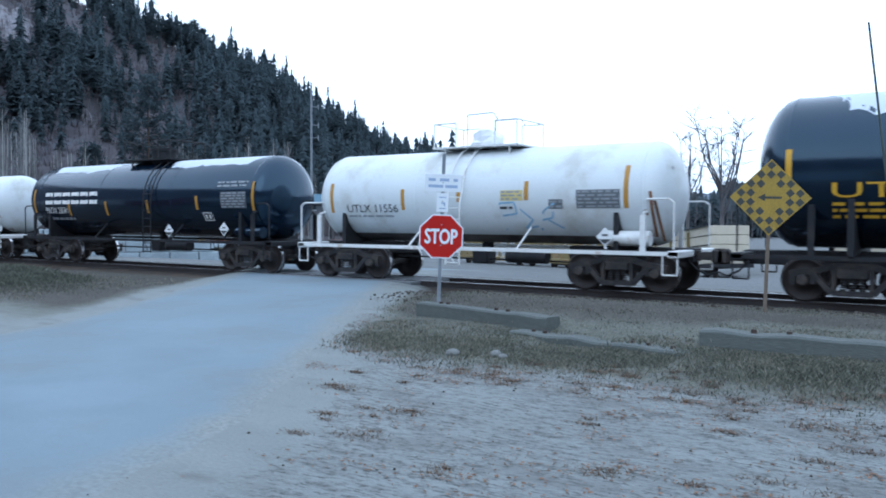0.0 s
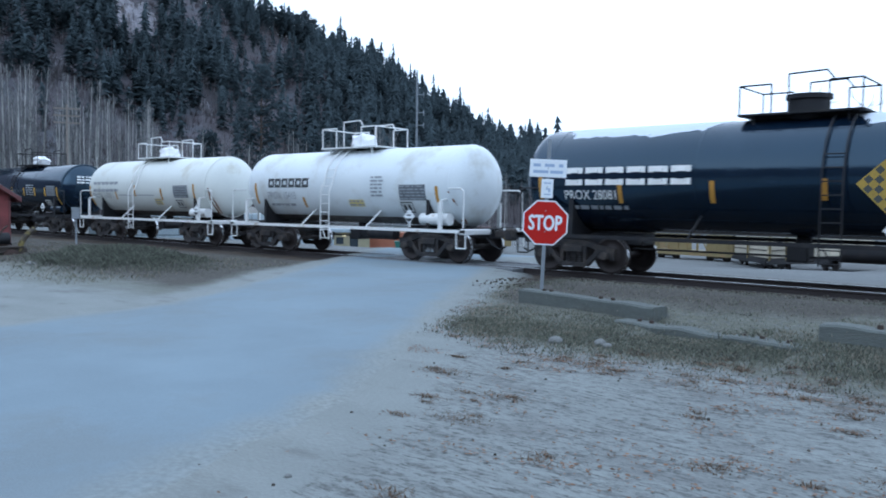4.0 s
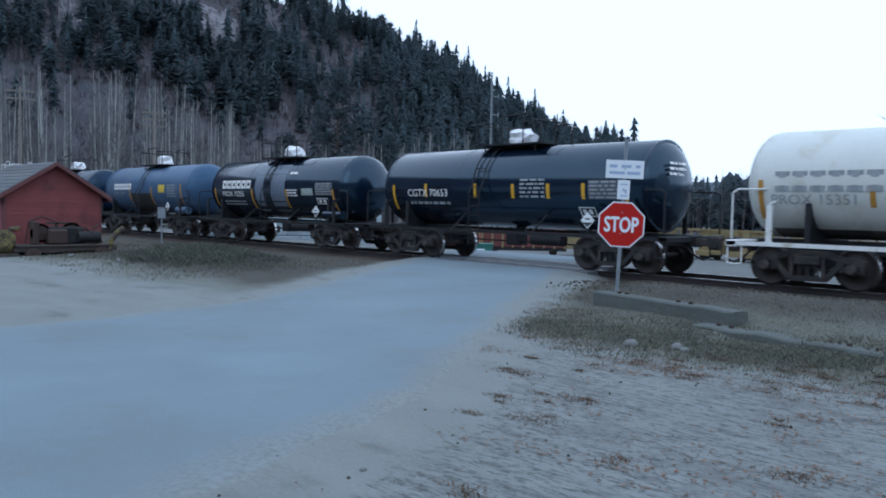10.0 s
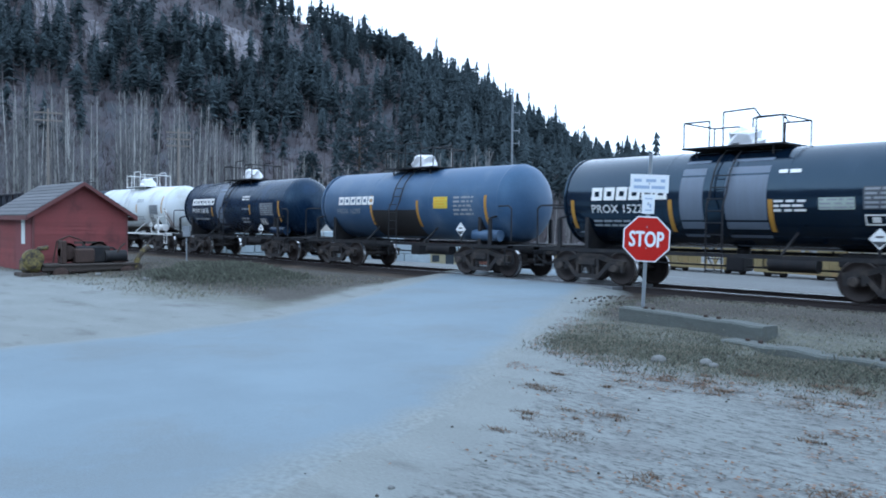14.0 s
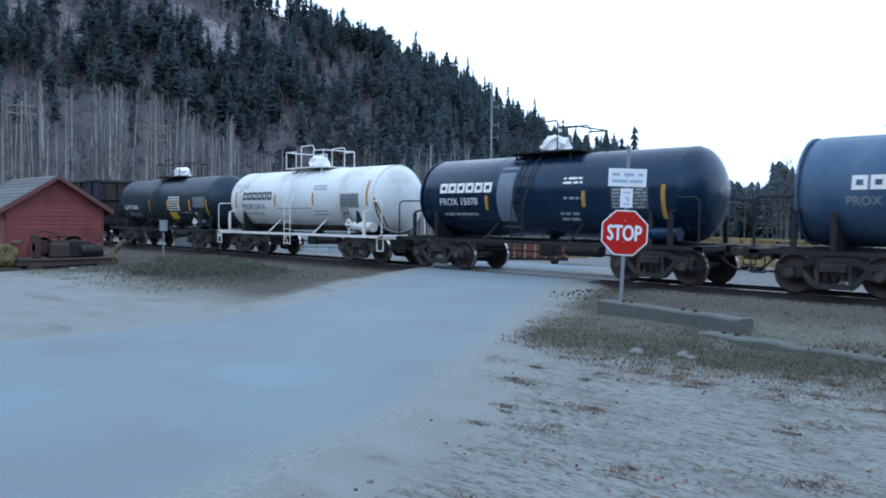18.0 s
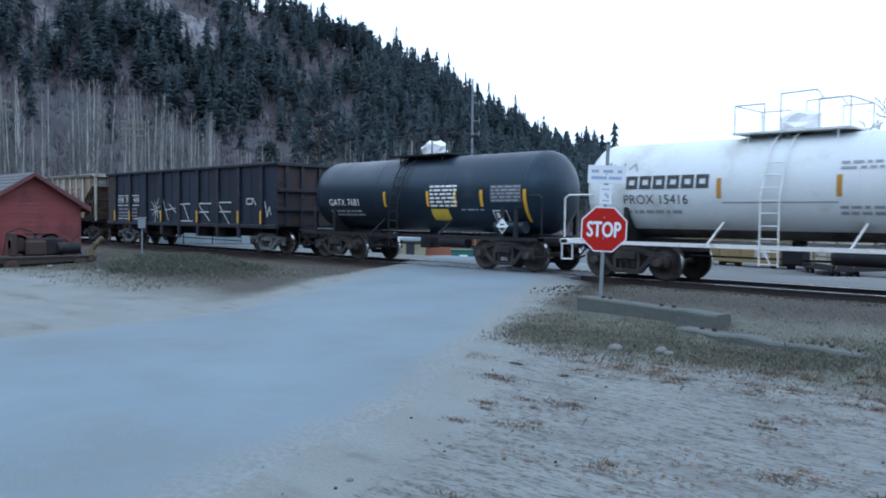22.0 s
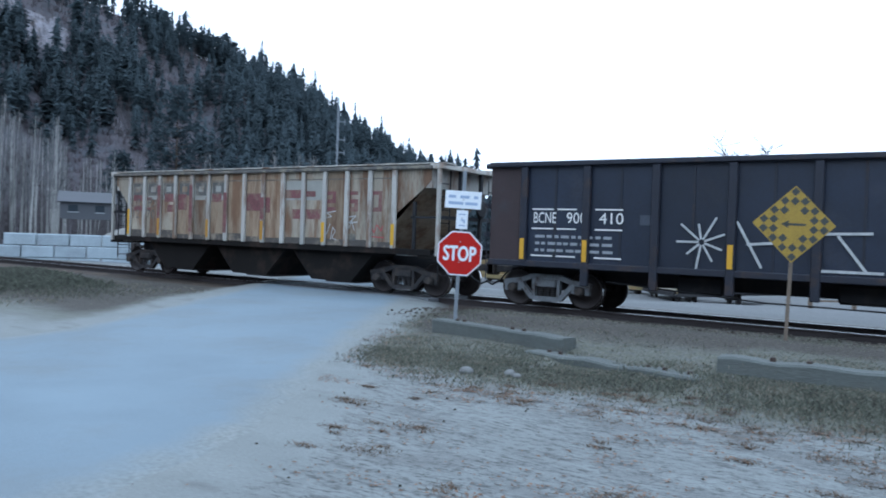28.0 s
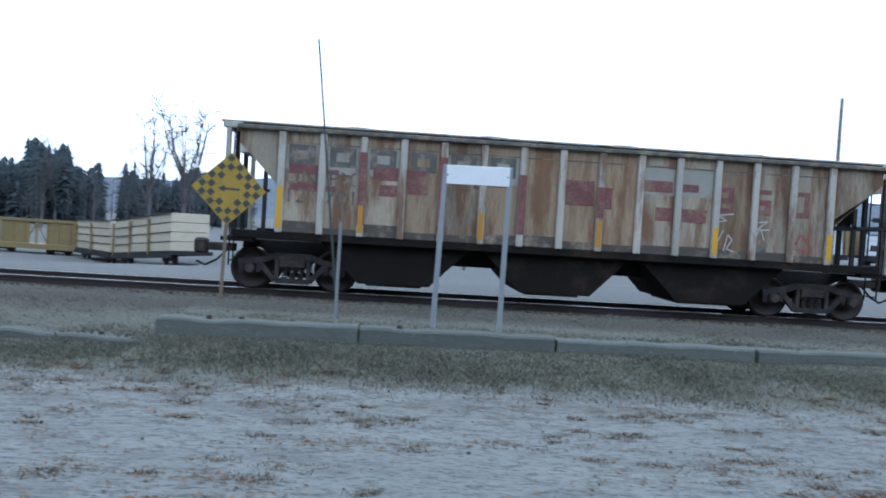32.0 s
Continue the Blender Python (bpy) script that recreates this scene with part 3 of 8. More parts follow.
def bearing_mesh():
    s = Shape()
    s.lathe_y([(-0.1, 0.07), (-0.1, 0.105), (0.05, 0.115), (0.1, 0.115)], n=16)
    me = s.mesh("bearing_cap")
    me.materials.append(m_truck)
    return me


SIDE_ME, SIDE_GREY_ME = sideframe_mesh("side_frame", m_truck), sideframe_mesh("side_frame", m_truckgrey)
SPRING_ME, BEAR_ME = spring_mesh(), bearing_mesh()


def put(name, me, parent, m):
    ob = new(name, me)
    ob.parent = parent
    ob.matrix_local = m
    return ob


def add_truck(car, x, grey=False):
    for sgn in (-1, 1):
        sf = put("side_frame", SIDE_GREY_ME if grey else SIDE_ME, car, pose(x, sgn * 1.0, 0))
        for k in (-0.17, 0.0, 0.17):
            put("spring", SPRING_ME, sf, pose(k, -sgn * 0.01, 0))
        for k in (-0.89, 0.89):
            put("bearing_cap", BEAR_ME, sf, pose(k, sgn * 0.06, WHEEL_R, 0, 0, 0 if sgn < 0 else 180))
    s = Shape().box(-0.2, -1.02, 0.42, 0.2, 1.02, 0.72, 0.03)
    ob = part("bolster", s, m_truck, car)
    ob.matrix_local = pose(x, 0, 0)
    for k in (-0.89, 0.89):
        ws = put("wheelset", AXLE_ME, car, pose(x + k, 0, WHEEL_R))
        for sgn in (-1, 1):
            put("wheel", WHEEL_ME, ws, pose(0, sgn * 0.735, 0, 0, 0, 0 if sgn < 0 else 180))
            put("tread", TREAD_ME, ws, pose(0, sgn * 0.735, 0, 0, 0, 0 if sgn < 0 else 180))
        WHEELSETS.append((ws, x + k))


def add_coupler(car, x_end, sgn):
    s = Shape()
    s.box(min(0, sgn * 0.75), -0.09, 0.74, max(0, sgn * 0.75), 0.09, 0.92, 0.02)
    s.box(min(sgn * 0.62, sgn * 0.9), -0.16, 0.66, max(sgn * 0.62, sgn * 0.9), 0.16, 1.0, 0.05)
    ob = part("coupler", s, m_truck, car)
    ob.matrix_local = pose(x_end, 0, 0)
    h = Shape()
    pts = [(sgn * 0.1, -0.35, 0.8), (sgn * 0.35, -0.33, 0.55), (sgn * 0.6, -0.3, 0.42), (sgn * 0.8, -0.28, 0.5)]
    h.tube(pts, 0.025, n=6)
    ob = part("brake_hose", h, m_frame, car)
    ob.matrix_local = pose(x_end, 0, 0)


def on_tank(x0, z0, pts, r, zc, off=0.006):
    """Points (u, v) laid onto the near side of a tank; v is height."""
    out = []
    for u, v in pts:
        z = z0 + v
        d = max(0.05, (r + off) ** 2 - (z - zc) ** 2)
        out.append((x0 + u, -math.sqrt(d), z))
    return out


def patch(x0, x1, z0, z1, r, zc, off=0.006, n=6, slant=0.0):
    s = Shape()
    vs = []
    for k in range(n + 1):
        z = z0 + (z1 - z0) * k / n
        dx = slant * k / n
        for x in (x0 + dx, x1 + dx):
            vs.append((x, -math.sqrt(max(0.02, (r + off) ** 2 - (z - zc) ** 2)), z))
    s.add(vs, [(2 * k, 2 * k + 1, 2 * k + 3, 2 * k + 2) for k in range(n)], True)
    return s


def block_word(n, w, h):
    """A wordmark drawn as plain blocks: each one two stacked bars beside a stem, (u0, v0, u1, v1)."""
    step = w / n
    quads = []
    for i in range(n):
        u = -w / 2 + i * step
        k = step * 0.86
        quads += [(u, -h / 2, u + k * 0.27, h / 2), (u + k * 0.73, -h / 2, u + k, h / 2), (u + k * 0.27, h * 0.2, u + k * 0.73, h / 2), (u + k * 0.27, -h / 2, u + k * 0.73, -h * 0.2)]
    return quads


def tank_quads(car, quads, x, z, material, r, zc, name="wordmark", off=0.014):
    s = Shape()
    for a, b, c, d in quads:
        s.add(on_tank(x, z, [(a, b), (c, b), (c, d), (a, d)], r, zc, off), [(0, 1, 2, 3)])
    ob = part(name, s, material, car)
    if name == "stencil_text":
        tagged(ob, kind="stuff")
    return ob


def bars(w, rows, h, seed, gap=0.5):
    """Unreadable small print as plain bars."""
    rnd = random.Random(seed)
    out = []
    for i in range(rows):
        v = -i * h
        u = -w / 2
        while u < w / 2 - 0.05:
            l = min(rnd.uniform(0.08, 0.3), w / 2 - u)
            out.append((u, v - h * gap / 2, u + l, v + h * gap / 2))
            u += l + rnd.uniform(0.03, 0.08)
    return out


def diamond(car, x, z, y, size=0.27, parent_name="placard"):
    s = Shape()
    s.prism([(0, -size * 0.7), (size * 0.7, 0), (0, size * 0.7), (-size * 0.7, 0)], -0.008, 0.008)
    ob = part(parent_name, s, m_placard, car, "white diamond hazard placard")
    ob.matrix_local = pose(x, y, z)
    q = Shape()
    q.prism([(0, -size * 0.55), (size * 0.5, -0.05), (-size * 0.5, -0.05)], -0.004, 0.004)
    q.box(-0.07, -0.004, 0.02, 0.07, 0.004, 0.06)
    ob2 = part("placard_mark", q, m_letblack, ob)
    ob2.matrix_local = pose(0, -0.01, 0)


def tank_car(name, X, paint, r, zc, length, tc, label, steel, rails=True, wrap=True, ladder=0.0, ends=(0.0, 0.0)):
    """A tank car on two trucks; origin at the rail top under its middle."""
    car = empty(name, pose(X, TRACK_Y, RAIL_Z), label, "tank car", "tank cars of the freight train")
    MOVERS.append((car, X))
    hl, hd = length / 2, r * 0.5
    prof = []
    for k in range(7):
        a = math.pi / 2 * k / 6
        prof.append((-hl + hd - hd * math.cos(a), max(0.02, r * math.sin(a))))
    body = [(x + ends[0], rr) for x, rr in prof] + [(-x + ends[1], rr) for x, rr in reversed(prof)]
    s = Shape()
    s.lathe_x(body, 0, zc, 56)
    tank = fix(part("tank", s, paint, car))
    # weld seams
    for k in (-0.5, -0.17, 0.17, 0.5):
        w = Shape()
        x = k * (length - 2 * hd)
        w.lathe_x([(x - 0.03, r - 0.01), (x - 0.02, r + 0.004), (x + 0.02, r + 0.004), (x + 0.03, r - 0.01)], 0, zc, 56)
        part("weld_band", w, paint, tank)
    zb = zc - r
    # stub sills, cradles
    sill_z0, sill_z1 = 0.78, 1.05
    end = hl + 0.30
    for sgn in (-1, 1):
        s = Shape()
        x0, x1 = sorted((sgn * (tc / 2 - 1.5), sgn * end))
        s.box(x0, -0.32, 0.7, x1, 0.32, 1.0, 0.02)
        part("stub_sill", s, m_frame, car)
        s = Shape()
        x0, x1 = sorted((sgn * (end - 0.25), sgn * end))
        s.box(x0, -1.4, 0.82, x1, 1.4, 0.97, 0.02)
        part("end_sill", s, steel, car)
        s = Shape()
        n = 10
        poly = [(-0.95 * r, 0.95)]
        for k in range(n + 1):
            a = math.pi * (1.12 + 0.76 * k / n)
            poly.append((r * 1.01 * math.cos(a), zc + r * 1.01 * math.sin(a)))
        poly.append((0.95 * r, 0.95))
        s.prism(poly, sgn * tc / 2 - 0.06, sgn * tc / 2 + 0.06, "x")
        fix(part("cradle", s, steel if steel is not m_whitesteel else m_frame, car))
        xr, xs = sgn * (end - 0.12), sgn * (end - 0.2)
        for yy in (-1.36, 1.36):
            s = Shape()
            s.tube([(xr, yy, 1.0), (xr, yy, 2.0), (xr - sgn * 0.12, yy * 0.99, 2.08), (sgn * (hl - 0.45), yy * 0.9, 2.08), (sgn * (hl - 0.5), yy * 0.72, 2.08)], 0.022, n=6)
            part("end_handrail", s, steel, car)
            s = Shape()
            s.tube([(xs - 0.16, yy, 0.95), (xs - 0.16, yy, 0.45), (xs + 0.16, yy, 0.45), (xs + 0.16, yy, 0.95)], 0.02, n=6)
            part("stirrup_step", s, steel, car)
        add_truck(car, sgn * tc / 2)
        add_coupler(car, sgn * (hl + 0.02), sgn)
    # running side rail with its braces
    for yy in (-1.38, 1.38):
        s = Shape()
        s.box(-end, yy - 0.02, 0.86, end, yy + 0.02, 0.95)
        part("side_rail", s, steel, car)
    for xx in (-tc / 2 - 0.7, -tc / 5, tc / 5, tc / 2 + 0.7):
        heavy = abs(xx) > tc / 2
        for yy in (-1, 1):
            s = Shape()
            if heavy:
                s.box(xx - 0.06, yy * 1.36 - 0.03, 0.9, xx + 0.06, yy * 1.36 + 0.03, zc - r * 0.42)
                s.tube([(xx, yy * 1.36, zc - r * 0.4), (xx, yy * r * 0.93, zc - r * 0.35)], 0.03, n=6)
            else:
                s.tube([(xx, yy * 1.38, 0.92), (xx + 0.15, yy * r * 0.75, zc - r * 0.66)], 0.028, n=6)
            part("rail_brace", s, steel, car)
    # underside gear
    s = Shape()
    s.cyl((0.9, -0.55, 0.72), (2.0, -0.55, 0.72), 0.17, n=14)
    part("air_reservoir", s, m_frame, car)
    s = Shape()
    s.cyl((tc / 2 - 0.3, -0.98, 1.22), (tc / 2 + 0.75, -0.98, 1.22), 0.17, n=16)
    part("brake_cylinder", s, paint if paint in (m_blue, m_navy, m_black, m_slate) else m_whitesteel, car)
    s = Shape()
    s.tube([(-tc / 2 + 1.2, -0.2, 0.62), (tc / 2 - 1.2, -0.25, 0.6)], 0.025)
    s.box(-0.25, -0.4, 0.5, 0.2, 0.1, 0.85, 0.03)
    s.cyl((0, 0, zb), (0, 0, zb - 0.32), 0.16, n=14)
    part("brake_rigging", s, m_frame, car)
    # top platform, dome and rails
    zt = zc + r
    s = Shape()
    s.box(-1.26, -0.75, zt + 0.02, 1.26, 0.75, zt + 0.06)
    for xx in (-0.95, 0.95):
        for yy in (-0.6, 0.6):
            s.cyl((xx, yy, zt - 0.2), (xx, yy, zt + 0.04), 0.025, n=6)
    part("top_platform", s, steel, car)
    s = Shape()
    wide = 0.26 if wrap else 0.36
    s.cyl((0, 0, zt - 0.1), (0, 0, zt + 0.3), wide, n=20)
    s.cyl((0, 0, zt + 0.3), (0, 0, zt + 0.34), wide + 0.03, n=20)
    dome = part("manway_dome", s, m_frame, car)
    if wrap:
        s = Shape()
        rnd = random.Random(int(abs(X) * 10))
        rings = []
        for j in range(6):
            rad = (0.36, 0.4, 0.38, 0.34, 0.22, 0.03)[j]
            rings.append([(rad * (1 + rnd.uniform(-0.26, 0.22)) * math.cos(2 * math.pi * i / 12) * 1.15, rad * (1 + rnd.uniform(-0.26, 0.22)) * math.sin(2 * math.pi * i / 12), zt + (0.05, 0.17, 0.3, 0.42, 0.49, 0.52)[j] + rnd.uniform(-0.07, 0.07) * (j < 5)) for i in range(12)])
        vs = [p for q in rings for p in q]
        s.add(vs, [(j * 12 + i, j * 12 + (i + 1) % 12, (j + 1) * 12 + (i + 1) % 12, (j + 1) * 12 + i) for j in range(5) for i in range(12)], False)
        part("plastic_cover", s, m_bag, car, "white plastic wrap tied over the valves")
    if rails:
        s = Shape()
        for yy in (-0.72, 0.72):
            s.tube([(-1.22, yy, zt), (-1.22, yy, zt + 0.66), (-0.55, yy, zt + 0.66), (-0.55, yy, zt)], 0.02)
            s.tube([(1.22, yy, zt), (1.22, yy, zt + 0.66), (0.6, yy, zt + 0.66), (0.6, yy, zt)], 0.02)
            s.tube([(-0.2, yy, zt), (-0.2, yy, zt + 0.84), (0.55, yy, zt + 0.86), (0.7, yy, zt + 0.66)], 0.02)
        s.tube([(-1.22, -0.72, zt + 0.66), (-1.22, 0.72, zt + 0.66)], 0.02)
        s.tube([(1.22, -0.72, zt + 0.66), (1.22, 0.72, zt + 0.66)], 0.02)
        part("safety_railing", s, steel, car)
    # side ladders
    for sg in (-1, 1):
        s = Shape()
        for dx in (-0.2, 0.2):
            pts = [(ladder + dx, sg * 1.42, 0.5), (ladder + dx, sg * 1.42, zc - 0.2), (ladder + dx, sg * (r + 0.1), zc + 0.1)]
            for k in range(1, 6):
                a = math.pi / 2 * k / 6
                pts.append((ladder + dx, sg * (r + 0.08) * math.cos(a), zc + (r + 0.08) * math.sin(a)))
            s.tube(pts, 0.02)
        for k in range(9):
            z = 0.55 + 0.27 * k
            y = 1.42 if z < zc else math.sqrt(max(0.1, (r + 0.1) ** 2 - (z - zc) ** 2))
            s.tube([(ladder - 0.2, sg * y, z), (ladder + 0.2, sg * y, z)], 0.014)
        s.tube([(ladder - 0.2, sg * 1.42, 0.98), (ladder + 0.05, sg * 1.42, 0.55)], 0.014)
        part("side_ladder", s, steel, car)
    return car, tank


R0, ZC0 = 1.17, 2.2


def deck(car, r, zc, items, seed):
    """Lettering, reflectors, stencils and placards on the near side of a tank; places in metres from the car's middle."""
    k = seed
    for it in items:
        kind, x0, x1, z0, z1 = it[:5]
        m = it[5] if len(it) > 5 else None
        k += 1
        xm, zm, w, h = (x0 + x1) / 2, (z0 + z1) / 2, x1 - x0, z1 - z0
        if kind == "stripe":
            part("reflector_stripe", patch(xm - 0.055, xm + 0.055, z0, z1, r, zc, 0.008), m, car)
        elif kind == "text":
            vs, fs = text_mesh(it[6], 1.0)
            us, vv = [u for u, v in vs], [v for u, v in vs]
            sc, sv = w / (max(us) - min(us)), h / (max(vv) - min(vv))
            vc = (max(vv) + min(vv)) / 2
            words = it[6].split()
            for wi, word in enumerate(words):
                vs, fs = text_mesh(word, 1.0)
                us = [u for u, v in vs]
                at = x0 - min(us) * sc if wi == 0 else x1 - max(us) * sc
                s = Shape()
                s.add(on_tank(at, zm, [(u * sc, (v - vc) * sv) for u, v in vs], r, zc, 0.014), fs)
                part("lettering", s, m, car)
        elif kind == "mark":
            word = block_word(6, w, h)
            per = len(word) // 6
            for n in range(6):
                tank_quads(car, word[n * per:(n + 1) * per], xm, zm, m, r, zc, "wordmark_block")
        elif kind == "lines":
            rows = max(1, round(h / 0.12))
            q = [(a, b + h / 2 - h / rows / 2, c, d + h / 2 - h / rows / 2) for a, b, c, d in bars(w, rows, h / rows, k, 0.5)]
            tank_quads(car, q, xm, zm, m, r, zc, "stencil_text")
        elif kind == "panel":
            part("data_panel", patch(x0, x1, z0, z1, r, zc, 0.006), m, car)
            rows = max(2, round(h / 0.09))
            q = [(a, b + h / 2 - h / rows / 2, c, d + h / 2 - h / rows / 2) for a, b, c, d in bars(w * 0.94, rows, h / rows, k, 0.5)]
            tank_quads(car, q, xm, zm, it[6], r, zc, "stencil_text", 0.012)
        elif kind == "patch":
            part(it[6], patch(x0, x1, z0, z1, r, zc, 0.005, 10), m, car, it[7])
        elif kind == "frame":
            t = 0.03
            tank_quads(car, [(-w / 2, -h / 2, w / 2, -h / 2 + t), (-w / 2, h / 2 - t, w / 2, h / 2), (-w / 2, -h / 2, -w / 2 + t, h / 2), (w / 2 - t, -h / 2, w / 2, h / 2), (-w * 0.3, -h * 0.25, -w * 0.08, h * 0.25), (w * 0.08, -h * 0.25, w * 0.3, h * 0.25)], xm, zm, m, r, zc, "stencil_frame")
        elif kind == "diamond":
            diamond(car, xm, zm, -1.41, 0.3)
            part("placard_holder", Shape().box(xm - 0.03, -1.4, 0.98, xm + 0.03, -1.37, zm - 0.1), it[5], car)


def scrawl(car, name, strokes, x, z, r, zc, material, wid=0.03, flat=None):
    """Spray-painted strokes: polylines of (u, v) laid on the side."""
    s = Shape()
    for line in strokes:
        for (a, b), (c, d) in zip(line, line[1:]):
            l = math.hypot(c - a, d - b) or 1
            nx, ny = -(d - b) / l * wid, (c - a) / l * wid
            q = [(a + nx, b + ny), (c + nx, d + ny), (c - nx, d - ny), (a - nx, b - ny)]
            if flat is None:
                s.add(on_tank(x, z, q, r, zc, 0.012), [(0, 1, 2, 3)])
            else:
                s.add([(x + u, flat, z + v) for u, v in q], [(0, 1, 2, 3)])
    return part(name, s, material, car)


def snow_cap(car, r, zc, x0, x1, seed, near=1.25):
    """A thin ragged strip of snow along the top of a tank."""
    s = Shape()
    n = int((x1 - x0) / 0.15)
    vs = []
    for i in range(n + 1):
        x = x0 + (x1 - x0) * i / n
        end = min(1, i / 4, (n - i) / 4)
        lo = 0.75 + 0.16 * noise.noise((x * 1.1, seed, 0)) + 0.1 * noise.noise((x * 4, seed, 2))
        for k in range(7):
            a = math.pi / 2 + (near - lo) * end * (k / 6) - 0.25 * (1 - k / 6) * end
            rr = r + 0.004 + 0.012 * math.sin(math.pi * k / 6) * end
            vs.append((x, -rr * math.sin(a - math.pi / 2), zc + rr * math.cos(a - math.pi / 2)))
    s.add(vs, [(i * 7 + k, (i + 1) * 7 + k, (i + 1) * 7 + k + 1, i * 7 + k + 1) for i in range(n) for k in range(6)], True)
    part("snow", s, m_snow, car, "thin patchy snow along the top")


def head_text(car, length, r, zc, material, seed):
    """Small stencilled rows on the car's right-hand end."""
    s = Shape()
    x = length / 2 - r * 0.16
    for i, (a, b, c, d) in enumerate(bars(0.75, 3, 0.13, seed, 0.5)):
        s.add([(x + 0.03, a - 0.2, zc + 0.55 + b), (x + 0.03, c - 0.2, zc + 0.55 + b), (x + 0.01, c - 0.2, zc + 0.55 + d), (x + 0.01, a - 0.2, zc + 0.55 + d)], [(0, 1, 2, 3)])
    part("end_stencil", s, material, car)


def build_tanks():
    W, K, G = m_letwhite, m_letblack, m_letgrey
    P = mat("slate_data_panel", (0.12, 0.135, 0.15), 0.5, var=0.1)
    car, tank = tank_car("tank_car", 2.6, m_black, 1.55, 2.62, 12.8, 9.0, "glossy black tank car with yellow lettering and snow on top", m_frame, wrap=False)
    deck(car, 1.55, 2.62, [("text", -4.83, -2.7, 2.06, 2.34, m_letyellow, "UTLX"), ("lines", -4.83, -2.6, 1.64, 2.0, m_letyellow), ("stripe", -5.66, -5.53, 2.45, 3.0, m_yellow)], 3)
    snow_cap(car, 1.55, 2.62, -5.2, 5.0, 7, 1.5)
    car, tank = tank_car("tank_car", -10.6, m_white, 1.2, 2.24, 10.3, 7.9, "white tank car with black lettering and faint blue graffiti", m_whitesteel, ladder=-0.2)
    # the belly patch paints road grime together with the shade under the tank
    deck(car, 1.2, 2.24, [("text", -3.79, -2.08, 1.81, 2.02, K, "UTLX 11556"), ("lines", -3.79, -2.2, 1.66, 1.76, G)] + [("stripe", x, x, a, b, m_amber) for x, a, b in ((-4.34, 1.8, 2.61), (-1.9, 1.87, 2.41), (-0.17, 2.06, 2.48), (1.73, 2.09, 2.54), (4.2, 1.89, 2.84))]
         + [("panel", 1.03, 1.64, 2.08, 2.33, mat("faded_yellow_plate", (0.6, 0.5, 0.2), 0.6), G), ("lines", 1.01, 1.35, 1.85, 1.97, K), ("panel", 2.31, 2.67, 1.88, 2.1, P, G), ("panel", 3.01, 4.06, 1.89, 2.31, P, G), ("diamond", 3.59, 4.03, 1.01, 1.49, m_whitesteel),
            ("patch", -4.6, 4.6, 1.041, 1.25, mat("belly_grime_shade", (0.13, 0.12, 0.11), 0.7, var=0.4, scale=2, second=(0.05, 0.045, 0.042), amount=0.6), "grime", "dark road grime along the belly")], 20)
    m_bluespray = mat("faint_blue_spray", (0.25, 0.42, 0.58), 0.6, var=0.3, scale=4)
    scrawl(car, "graffiti", [[(-0.7, -0.35), (-0.75, 0.3), (-0.35, 0.32), (-0.3, 0.05), (-0.7, 0.0)], [(-0.2, 0.15), (0.1, -0.1), (-0.15, -0.3), (0.2, -0.25)], [(0.25, -0.35), (0.4, 0.1), (0.7, 0.3), (0.62, -0.05), (0.35, -0.1)], [(0.5, -0.1), (0.85, -0.3)]], 1.75, 1.72, 1.2, 2.24, m_bluespray, 0.022)
    scrawl(car, "rust_run", [[(0, 0.5), (0.03, 0.1), (0.0, -0.5)], [(0.1, 0.3), (0.12, -0.6)], [(-0.12, 0.1), (-0.1, -0.5)]], 4.75, 1.75, 1.2, 2.24, m_rust, 0.035)
    head_text(car, 10.4, 1.2, 2.24, G, 3)
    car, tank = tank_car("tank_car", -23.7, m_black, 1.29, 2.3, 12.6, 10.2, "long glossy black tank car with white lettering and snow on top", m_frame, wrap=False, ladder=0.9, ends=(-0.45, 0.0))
    deck(car, 1.29, 2.3, [("mark", -5.22, -1.95, 2.14, 2.56, W), ("text", -5.25, -3.87, 1.8, 2.02, W, "PROX 28081"), ("lines", -5.2, -3.6, 1.52, 1.7, G)] + [("stripe", x, x, a, b, m_amber) for x, a, b in ((-5.95, 1.8, 2.7), (-3.76, 1.71, 2.14), (-1.55, 1.73, 2.21), (0.72, 1.8, 2.23), (3.2, 1.91, 2.34), (5.72, 1.87, 2.74))]
         + [("panel", 4.31, 5.44, 1.95, 2.45, mat("dark_grey_panel", (0.07, 0.08, 0.095), 0.5), G), ("lines", 4.15, 5.49, 2.58, 2.8, G), ("frame", 3.4, 3.83, 1.56, 1.82, W), ("diamond", 1.81, 2.24, 1.02, 1.45, m_frame), ("diamond", 4.42, 4.8, 1.12, 1.5, m_frame)], 40)
    snow_cap(car, 1.29, 2.3, -5.9, -1.4, 11, 1.42)
    snow_cap(car, 1.29, 2.3, 0.8, 5.6, 23, 1.42)
    part("large_dome", Shape().cyl((0, 0, 3.45), (0, 0, 3.96), 0.42, n=24).cyl((0, 0, 3.96), (0, 0, 4.06), 0.47, n=24), m_frame, car)
    head_text(car, 12.6, 1.29, 2.3, W, 4)
    car, tank = tank_car("tank_car", -37.35, m_white, R0, ZC0, 10.2, 7.5, "white tank car with black lettering and data panels", m_whitesteel, ladder=-0.3)
